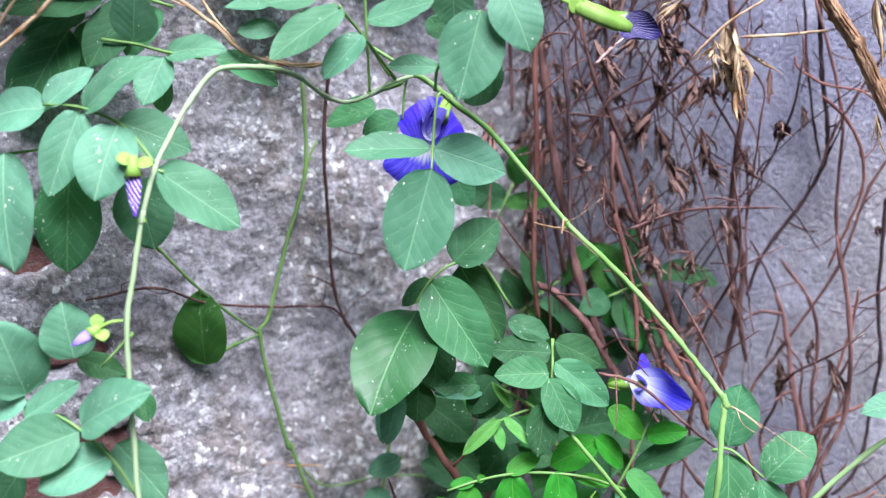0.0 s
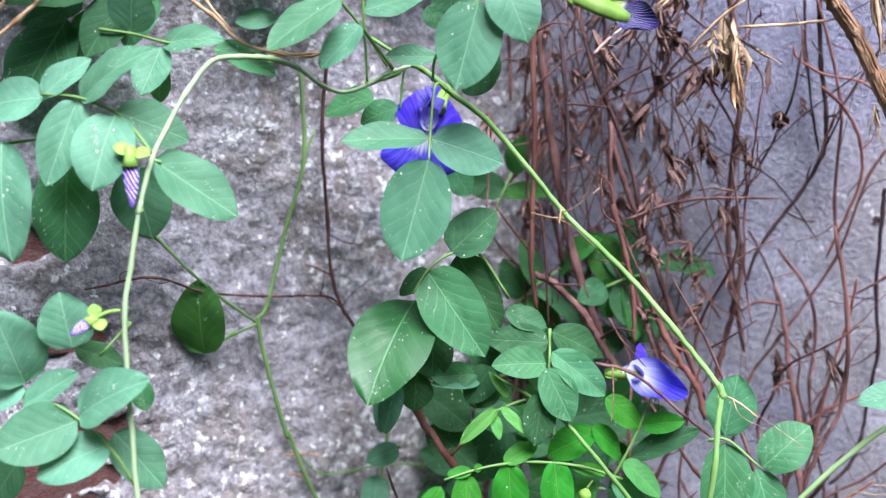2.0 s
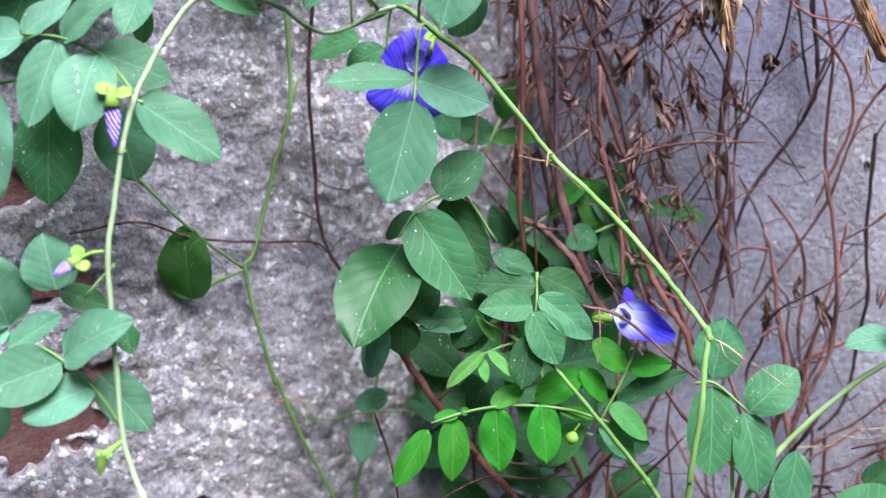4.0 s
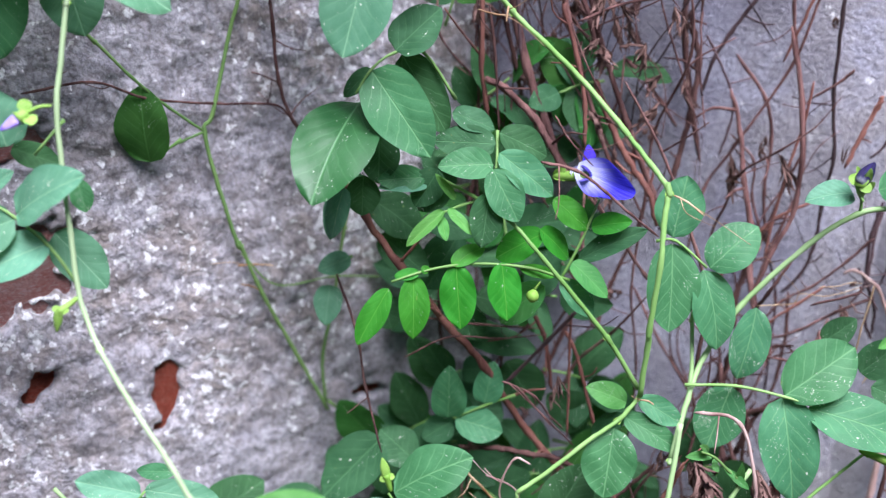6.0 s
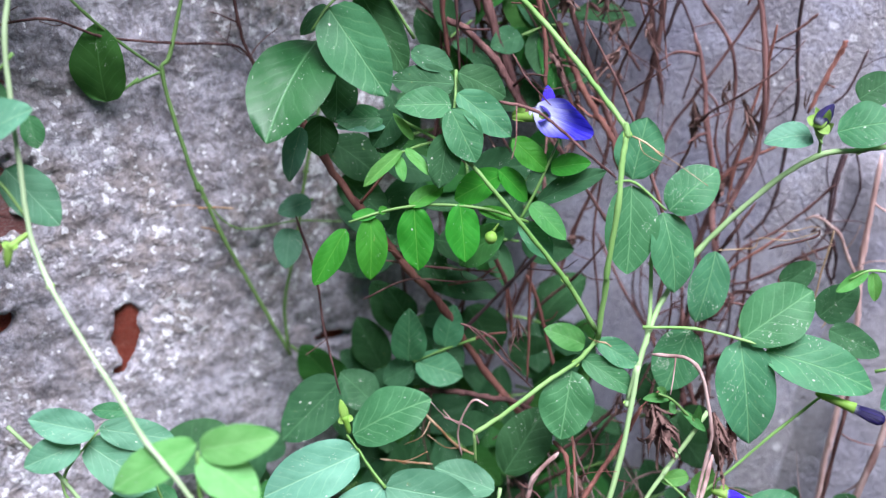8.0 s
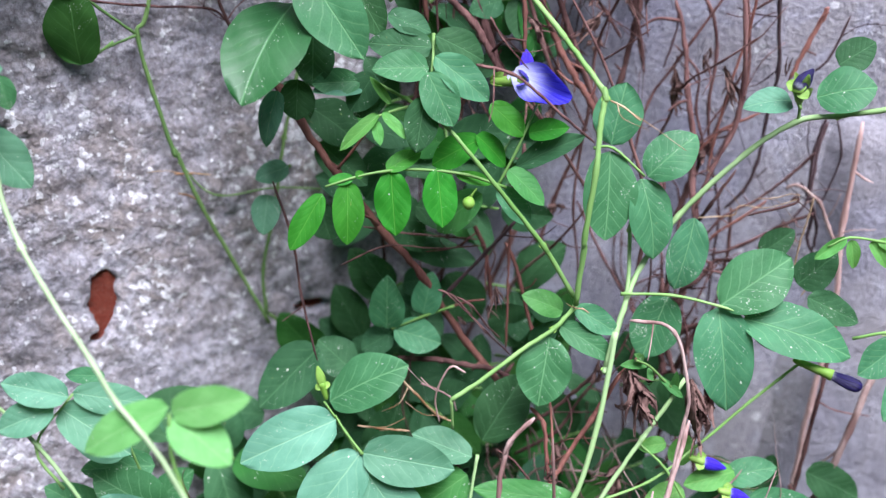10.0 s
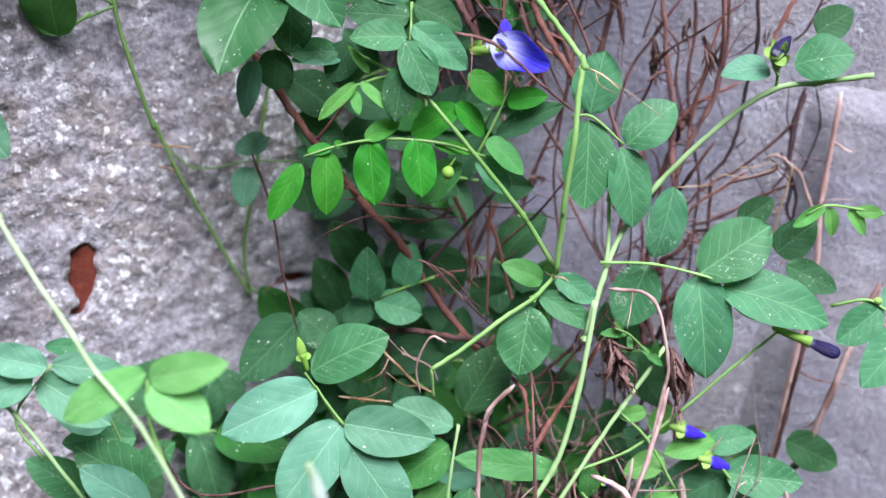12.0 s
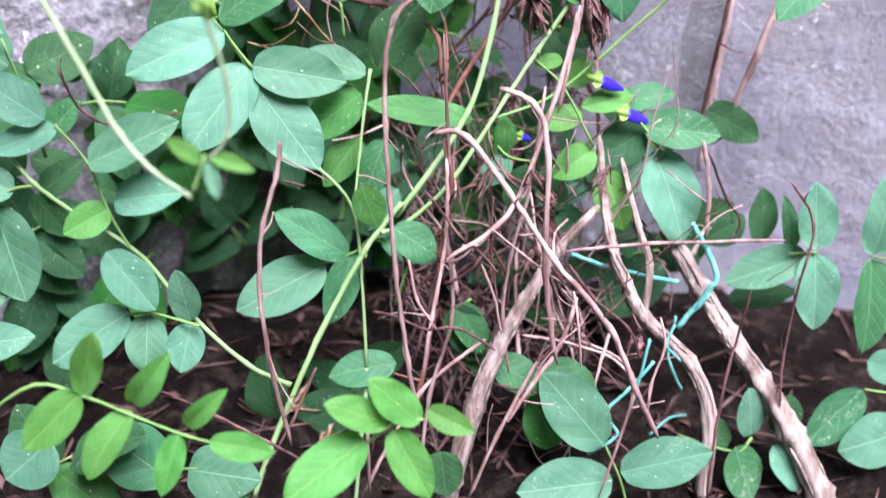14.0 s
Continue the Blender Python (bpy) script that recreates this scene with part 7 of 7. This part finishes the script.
dry_stem(0.00060, 0.00050, [(0.1634, 0.3900, 0.0686), (0.1653, 0.3850, 0.0540), (0.1666, 0.3800, 0.0365)], TAN)
dry_stem(0.00080, 0.00060, [(0.1808, 0.3900, 0.0493), (0.1757, 0.3800, 0.0420), (0.1708, 0.3700, 0.0324)], TAN)
dry_stem(0.00070, 0.00060, [(0.1425, 0.4000, 0.0430), (0.1554, 0.3962, 0.0426), (0.1683, 0.3925, 0.0405), (0.1813, 0.3888, 0.0368), (0.1931, 0.3850, 0.0266)], TAN)
dry_stem(0.00090, 0.00070, [(0.1642, 0.4100, 0.0734), (0.1766, 0.4067, 0.0572), (0.1924, 0.4033, 0.0437), (0.1980, 0.4000, 0.0301)])
dry_stem(0.00070, 0.00060, [(0.0910, 0.3900, 0.0849), (0.0944, 0.3875, 0.0676), (0.1026, 0.3850, 0.0545)], TAN)
dry_stem(0.00070, 0.00060, [(0.0753, 0.3900, 0.0610), (0.0850, 0.3888, 0.0589), (0.0979, 0.3875, 0.0531), (0.1124, 0.3862, 0.0537), (0.1290, 0.3850, 0.0432)])
dry_stem(0.00060, 0.00050, [(0.2002, 0.3800, 0.0601), (0.2027, 0.3783, 0.0464), (0.1975, 0.3767, 0.0289), (0.1968, 0.3750, 0.0147)], TAN)
dead_leaf((0.0637, 0.5861, 0.4682), (0.0713, 0.5842, 0.4607), 0.0060, 500, CRISP)
dead_leaf((0.0851, 0.5807, 0.4644), (0.0872, 0.5802, 0.4475), 0.0060, 501, CRISP)
dead_leaf((0.1055, 0.5756, 0.4457), (0.1076, 0.5751, 0.4363), 0.0050, 502, CRISP)
dead_leaf((0.1197, 0.5721, 0.4532), (0.1191, 0.5722, 0.4420), 0.0070, 503, CRISP)
dead_leaf((0.1342, 0.5684, 0.4160), (0.1366, 0.5679, 0.3991), 0.0080, 504, CRISP)
dead_leaf((0.1117, 0.5741, 0.4194), (0.1129, 0.5738, 0.4062), 0.0060, 505, CRISP)
dead_leaf((0.1237, 0.5711, 0.4083), (0.1258, 0.5705, 0.3989), 0.0070, 506, CRISP)
dead_leaf((0.1430, 0.5663, 0.4440), (0.1438, 0.5661, 0.4367), 0.0050, 507, CRISP)
dead_leaf((0.1858, 0.5555, 0.4461), (0.1891, 0.5547, 0.4298), 0.0060, 508, CRISP)
dead_leaf((0.1620, 0.5615, 0.4258), (0.1574, 0.5626, 0.4090), 0.0080, 509, CRISP)
dead_leaf((0.1547, 0.5633, 0.3883), (0.1537, 0.5636, 0.3693), 0.0060, 510, CRISP)
dead_leaf((0.1262, 0.5704, 0.3855), (0.1295, 0.5696, 0.3664), 0.0070, 511, CRISP)
dead_leaf((0.0546, 0.5884, 0.4493), (0.0529, 0.5888, 0.4339), 0.0080, 512, CRISP)
dead_leaf((0.0601, 0.5870, 0.4607), (0.0488, 0.5898, 0.4569), 0.0060, 513, CRISP)
dead_leaf((0.2025, 0.5514, 0.3186), (0.2124, 0.5489, 0.2942), 0.0070, 514, SHRIVEL)
dead_leaf((0.1786, 0.5573, 0.3130), (0.1849, 0.5558, 0.3044), 0.0060, 515, SHRIVEL)
dead_leaf((0.1962, 0.5529, 0.3278), (0.1953, 0.5532, 0.3165), 0.0060, 516, SHRIVEL)
dead_leaf((0.2236, 0.5461, 0.3872), (0.2261, 0.5455, 0.3796), 0.0060, 517, SHRIVEL)
dead_leaf((0.1275, 0.5701, 0.3793), (0.1294, 0.5696, 0.3665), 0.0070, 518, SHRIVEL)
dead_leaf((0.2296, 0.5346, 0.3159), (0.2311, 0.5342, 0.3279), 0.0040, 519, SHRIVEL)
dead_leaf((0.1906, 0.5444, 0.3248), (0.1951, 0.5432, 0.3129), 0.0060, 520, SHRIVEL)
dead_leaf((0.2382, 0.5325, 0.2528), (0.2426, 0.5314, 0.2564), 0.0040, 521, SHRIVEL)
dead_leaf((0.0851, 0.4850, 0.2251), (0.0869, 0.4850, 0.2092), 0.0070, 522, SHRIVEL)
dead_leaf((0.0816, 0.4850, 0.2156), (0.0848, 0.4850, 0.2044), 0.0050, 523, SHRIVEL)
dead_leaf((0.1365, 0.4850, 0.1862), (0.1344, 0.4850, 0.1695), 0.0080, 524, SHRIVEL)
dead_leaf((0.0669, 0.4850, 0.2093), (0.0728, 0.4850, 0.2045), 0.0040, 525, SHRIVEL)
dead_leaf((0.1453, 0.4550, 0.1979), (0.1525, 0.4500, 0.1647), 0.0120, 526, CRISP)
dead_leaf((0.1428, 0.4550, 0.1950), (0.1496, 0.4500, 0.1782), 0.0090, 527, CRISP)
dead_leaf((0.1391, 0.4550, 0.1780), (0.1423, 0.4500, 0.1768), 0.0050, 528, SHRIVEL)
dead_leaf((0.1740, 0.4550, 0.1904), (0.1785, 0.4500, 0.1538), 0.0120, 529, CRISP)
dead_leaf((0.1811, 0.4550, 0.1859), (0.1820, 0.4500, 0.1538), 0.0120, 530, CRISP)
lf = leaf(vine_right, [(0.1561, 0.4550, 0.1665), (0.1655, 0.4537, 0.1837), (0.1599, 0.4525, 0.1917), (0.1531, 0.4513, 0.1989), (0.1467, 0.4500, 0.2024)])
leaflet(lf, (0.1533, 0.4550, 0.1979), (0.1402, 0.4500, 0.2003), 0.0048, 4)
leaflet(lf, (0.1519, 0.4550, 0.1994), (0.1465, 0.4500, 0.2053), 0.0040, 4)
leaflet(lf, (0.1541, 0.4550, 0.1964), (0.1542, 0.4500, 0.1900), 0.0030, 4)
leaflet(lf, (0.1605, 0.4550, 0.1905), (0.1694, 0.4500, 0.1833), 0.0042, 4)
leaflet(lf, (0.1658, 0.4550, 0.1831), (0.1657, 0.4500, 0.1965), 0.0042, 4)
leaflet(lf, (0.1591, 0.4550, 0.1920), (0.1629, 0.4500, 0.1885), 0.0030, 4)
# low left leaves, all kind 1, whose dark colour stands for shade
lf = leaf(vine_low, [(-0.0754, 0.5065, 0.1331), (-0.0845, 0.5017, 0.1431)])
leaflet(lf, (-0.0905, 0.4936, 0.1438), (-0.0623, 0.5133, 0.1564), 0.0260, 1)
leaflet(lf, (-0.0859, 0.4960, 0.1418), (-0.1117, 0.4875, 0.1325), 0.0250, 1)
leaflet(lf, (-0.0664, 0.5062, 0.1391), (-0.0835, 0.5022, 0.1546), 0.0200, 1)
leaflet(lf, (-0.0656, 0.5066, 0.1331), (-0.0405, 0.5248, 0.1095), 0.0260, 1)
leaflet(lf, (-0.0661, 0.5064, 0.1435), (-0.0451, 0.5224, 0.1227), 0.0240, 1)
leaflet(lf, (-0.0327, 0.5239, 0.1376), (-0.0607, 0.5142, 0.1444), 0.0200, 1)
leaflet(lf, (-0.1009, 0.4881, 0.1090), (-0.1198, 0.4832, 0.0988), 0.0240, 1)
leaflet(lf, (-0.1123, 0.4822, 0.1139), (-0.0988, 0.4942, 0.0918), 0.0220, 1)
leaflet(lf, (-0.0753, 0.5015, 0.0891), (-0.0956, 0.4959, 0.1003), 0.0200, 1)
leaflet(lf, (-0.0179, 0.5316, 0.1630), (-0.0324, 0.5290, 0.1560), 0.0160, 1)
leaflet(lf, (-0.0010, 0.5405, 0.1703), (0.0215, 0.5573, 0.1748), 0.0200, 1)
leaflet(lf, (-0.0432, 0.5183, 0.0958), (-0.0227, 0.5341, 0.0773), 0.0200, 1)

dry_stem(0.00120, 0.00060, [(0.2206, 0.4460, 0.0660), (0.2171, 0.4520, 0.0757), (0.2206, 0.4580, 0.0853)], WOOD, "dry_stem", "frayed grey-brown strand of woody stem")
dry_stem(0.00120, 0.00060, [(0.2251, 0.4460, 0.0630), (0.2273, 0.4520, 0.0726), (0.2340, 0.4580, 0.0792)], WOOD, "dry_stem", "frayed grey-brown strand of woody stem")
dry_stem(0.00120, 0.00060, [(0.2179, 0.4460, 0.0646), (0.2118, 0.4520, 0.0713), (0.2046, 0.4580, 0.0736)], WOOD, "dry_stem", "frayed grey-brown strand of woody stem")
dry_stem(0.00120, 0.00060, [(0.2285, 0.4460, 0.0569), (0.2352, 0.4520, 0.0635), (0.2417, 0.4580, 0.0731)], WOOD, "dry_stem", "frayed grey-brown strand of woody stem")
dry_stem(0.00120, 0.00060, [(0.2200, 0.4460, 0.0571), (0.2127, 0.4520, 0.0608), (0.2093, 0.4580, 0.0675)], WOOD, "dry_stem", "frayed grey-brown strand of woody stem")
dry_stem(0.00120, 0.00060, [(0.2333, 0.4460, 0.0508), (0.2278, 0.4520, 0.0666), (0.2257, 0.4580, 0.0763)], WOOD, "dry_stem", "frayed grey-brown strand of woody stem")
twine(0.00080, [(0.2077, 0.4100, 0.0230), (0.1956, 0.4070, 0.0099), (0.1848, 0.4040, -0.0010), (0.1903, 0.4010, -0.0110), (0.1762, 0.3980, -0.0196)])
twine(0.00070, [(0.2046, 0.4100, 0.0350), (0.2011, 0.4070, 0.0188), (0.1964, 0.4040, 0.0009)])
twine(0.00060, [(0.2161, 0.4100, 0.0420), (0.2120, 0.4070, 0.0334), (0.2186, 0.4040, 0.0259)])
twine(0.00090, [(0.2289, 0.4050, 0.0599), (0.2236, 0.4050, 0.0520), (0.2301, 0.4050, 0.0655), (0.2248, 0.4050, 0.0557)])

# ---- dry tangle along the grey wall and in the corner ----
def wall_y(x):
    return min(LEFT_A + LEFT_B * x, RIGHT_A + RIGHT_B * x)


def dry_tangle(count, seed, x0, x1, z0, z1, gap0, gap1, lean, r, mat, label, bits=0.0, joined="", reach=1.0):
    g = random.Random(seed)
    verts, faces = [], []
    for _ in range(count):
        x, z = g.uniform(x0, x1), g.uniform(z0, z1)
        d = Vector((g.gauss(0, lean), 0, g.choice((-1, 1)) if lean < 1 else g.gauss(0, 1))).normalized()
        pts, n = [], g.randrange(4, 8)
        step = g.uniform(0.012, 0.045) * reach
        gap = g.uniform(gap0, gap1)
        for _ in range(n):
            pts.append((x, wall_y(x) - gap, max(-0.05, z)))
            d = (d + Vector((g.gauss(0, 0.2), 0, g.gauss(0, 0.2)))).normalized()
            x, z, gap = min(x1 + 0.03, max(x0 - 0.01, x + d.x * step)), z + d.z * step, min(gap1, max(gap0, gap + g.gauss(0, 0.008)))
        k = r * g.choice((0.5, 0.7, 0.8, 1.0, 1.2, 1.6))
        if joined:
            v, f = tube(pts, k, k * 0.6, 5, 4, 0.2, g, k * 0.5, 0, 0.4)
            for q in range(2, len(v) // 5 - 2, 4):
                o = v[q * 5]
                w, h = tube([o, o + Vector((g.uniform(-1, 1), g.uniform(-0.5, 0.3), g.uniform(-1, 1))) * g.uniform(0.003, 0.012)], k * 0.5, k * 0.2, 4, 2, 0.0, g)
                faces += [tuple(i + len(verts) for i in face) for face in h]
                verts += w
            faces += [tuple(i + len(verts) for i in face) for face in f]
            verts += v
        else:
            dry_stem(k, k * 0.45, pts, mat, "dry_stem", label)
        if g.random() < bits:
            p = Vector(pts[g.randrange(1, len(pts))])
            dead_leaf(p, p + Vector((g.uniform(-0.012, 0.012), -0.004, -g.uniform(0.008, 0.025))), g.uniform(0.006, 0.014), g.randrange(9999))
    if joined:
        tagged(link_mesh("dry_twigs", verts, faces, mat), joined, "dry twigs", "", "stuff")


dry_tangle(18, 11, 0.04, 0.12, 0.24, 0.56, 0.012, 0.06, 0.30, 0.0011, DRY, "thin reddish-brown dead vine stem in corner", 0.3)
dry_tangle(16, 12, 0.10, 0.28, 0.30, 0.56, 0.006, 0.03, 0.7, 0.00045, DARK, "fine dark dead tendril against grey wall", 0.1, "tangle of fine dark dead vine twigs by wall")
dry_tangle(14, 13, 0.05, 0.16, 0.10, 0.30, 0.02, 0.075, 0.45, 0.0009, DRY, "thin reddish-brown dead vine stem in corner", 0.2)
dry_tangle(110, 14, 0.095, 0.19, -0.01, 0.12, 0.06, 0.14, 0.8, 0.0005, TAN, "tangled pale brown dead stem near ground", 0.2, "tangle of fine dead vine twigs by wall", 0.45)
dry_tangle(70, 16, 0.095, 0.20, -0.03, 0.11, 0.06, 0.19, 0.7, 0.0005, DRY, "tangled dark dead stem near ground", 0.3, "tangle of fine dead vine twigs by wall", 0.45)
dry_tangle(26, 17, 0.10, 0.18, -0.04, 0.06, 0.10, 0.17, 0.3, 0.0008, TAN, "pinkish-brown dead stem rising from earth", 0.1, reach=0.6)
dry_tangle(90, 18, 0.06, 0.13, 0.34, 0.57, 0.008, 0.05, 0.6, 0.0005, DRY, "thin dark dead stem in corner", 0.6, "tangle of fine dead vine twigs by wall")
dry_tangle(22, 15, 0.165, 0.19, 0.12, 0.24, 0.02, 0.05, 0.15, 0.0014, DRY, "brown fibrous dead stem in thick bundle", 0.3, reach=0.6)
dry_tangle(8, 19, 0.08, 0.17, 0.12, 0.34, 0.03, 0.075, 0.35, 0.0010, DRY, "thin reddish-brown dead vine stem in corner", 0.3)


# ---- undergrowth: leaves mostly low down behind the others, shade put into their darker colours ----
def undergrowth(count, seed, x0, x1, z0, z1, gap0, gap1, size, kinds):
    g = random.Random(seed)
    for _ in range(count):
        x, z = g.uniform(x0, x1), g.uniform(z0, z1)
        p = Vector((x, wall_y(x) - g.uniform(gap0, gap1), z))
        up = Vector((g.uniform(-1, 1), g.uniform(-0.5, 0.1), g.uniform(-0.3, 0.9))).normalized()
        ln = g.uniform(0.02, 0.04)
        q = p + up * ln
        lf = leaf(vine_low, [p, p.lerp(q, 0.5) + Vector((0, -0.003, 0.002)), q])
        for k in range(g.choice((3, 3, 5))):
            t = (1.0, 0.62, 0.62, 0.3, 0.3)[k]
            out = (up if k == 0 else up.cross(Vector((0, -1, 0.2))).normalized() * (1 if k % 2 else -1) + up * 0.35).normalized()
            a = p.lerp(q, t)
            s = size * g.uniform(0.75, 1.25)
            tip = a + (out + Vector((0, -0.15, g.uniform(-0.5, 0.1)))).normalized() * s
            for at in (a, tip):
                at.y = min(at.y, wall_y(at.x) - 0.008)
            leaflet(lf, a, tip, s * g.uniform(0.55, 0.68), g.choice(kinds), g.uniform(-35, 35))


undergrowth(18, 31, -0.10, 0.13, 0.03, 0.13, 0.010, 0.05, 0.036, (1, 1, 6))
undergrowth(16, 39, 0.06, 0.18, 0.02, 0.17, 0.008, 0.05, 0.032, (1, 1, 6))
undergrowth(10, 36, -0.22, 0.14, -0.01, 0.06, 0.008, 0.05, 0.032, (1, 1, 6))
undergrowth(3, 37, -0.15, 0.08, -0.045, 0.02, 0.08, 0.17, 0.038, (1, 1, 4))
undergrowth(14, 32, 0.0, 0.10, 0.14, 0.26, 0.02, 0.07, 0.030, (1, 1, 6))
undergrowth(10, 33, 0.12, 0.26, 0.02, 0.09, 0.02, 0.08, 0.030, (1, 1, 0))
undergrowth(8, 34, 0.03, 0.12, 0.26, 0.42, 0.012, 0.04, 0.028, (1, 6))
# next row: unseen leaves above the view, added to shade the upper wall
undergrowth(9, 38, -0.11, 0.10, 0.545, 0.60, 0.012, 0.055, 0.038, (1, 0, 9))
undergrowth(7, 35, -0.20, -0.10, 0.48, 0.58, 0.015, 0.04, 0.034, (9, 0, 1))


# ---- crisp dead foliage caught in the upper tangle ----
g = random.Random(77)
for _ in range(70):
    x = g.triangular(0.06, 0.19, 0.09)
    p = Vector((x, wall_y(x) - g.uniform(0.02, 0.07), g.triangular(0.30, 0.57, 0.52)))
    dead_leaf(p, p + Vector((g.uniform(-0.014, 0.014), g.uniform(-0.006, 0.002), -g.uniform(0.008, 0.026))), g.uniform(0.005, 0.012), g.randrange(9999))


# ---- litter on the earth ----
def litter(count, seed):
    g = random.Random(seed)
    verts, faces = [], []
    for _ in range(count):
        x, y = g.uniform(-0.25, 0.36), g.uniform(0.22, 0.56)
        if y > wall_y(x) - 0.006:
            continue
        c = Vector((x, y, soil_height(x, y) + 0.0012))
        a = g.uniform(0, 6.3)
        u, w = Vector((math.cos(a), math.sin(a), g.uniform(-0.3, 0.3))), Vector((-math.sin(a), math.cos(a), g.uniform(-0.3, 0.3)))
        ln, wd = (g.uniform(0.008, 0.03), g.uniform(0.0004, 0.001)) if g.random() < 0.6 else (g.uniform(0.003, 0.007), g.uniform(0.0012, 0.003))
        n = len(verts)
        up = Vector((0, 0, max(0.0006, wd * 0.6)))
        verts += [c - u * ln - w * wd * 0.3, c - w * wd + up, c + u * ln, c + w * wd + up * 0.4, c - up]
        faces += [(n, n + 1, n + 3), (n + 1, n + 2, n + 3), (n, n + 4, n + 1), (n + 1, n + 4, n + 2), (n + 2, n + 4, n + 3), (n + 3, n + 4, n)]
    ob = link_mesh("leaf_litter", verts, faces, CRISP, smooth=False)
    tagged(ob, "dry twig bits and leaf crumbs on dark earth", "litter", "", "stuff")


litter(900, 5)

# curled dead leaves lying on the earth among the stems
g = random.Random(91)
for _ in range(46):
    x, y = g.uniform(-0.16, 0.26), g.uniform(0.30, 0.50)
    if y > wall_y(x) - 0.02:
        continue
    p = Vector((x, y, soil_height(x, y) + 0.004))
    a = g.uniform(0, 6.3)
    dead_leaf(p, p + Vector((math.cos(a), math.sin(a), g.uniform(0.05, 0.3))) * g.uniform(0.010, 0.022), g.uniform(0.007, 0.014), g.randrange(9999), g.choice((CRISP, SHRIVEL, SHRIVEL)))

# the soft green stem goes on down to the soil
stem(vine_low, 0.00095, 0.00100, [(0.0722, 0.4100, 0.0227), (0.0712, 0.4050, 0.0090), (0.0694, 0.4000, -0.0040), (0.0655, 0.3950, -0.0472)], SOFT)
# two broad tan dead leaves lying on the soil
for x, y, turn, seed in ((0.030, 0.445, 0.4, 71), (0.048, 0.425, 1.3, 72)):
    p = Vector((x, y, soil_height(x, y) + 0.004))
    dead_leaf(p, p + Vector((math.cos(turn), math.sin(turn), 0.35)) * 0.024, 0.014, seed, STRAW)
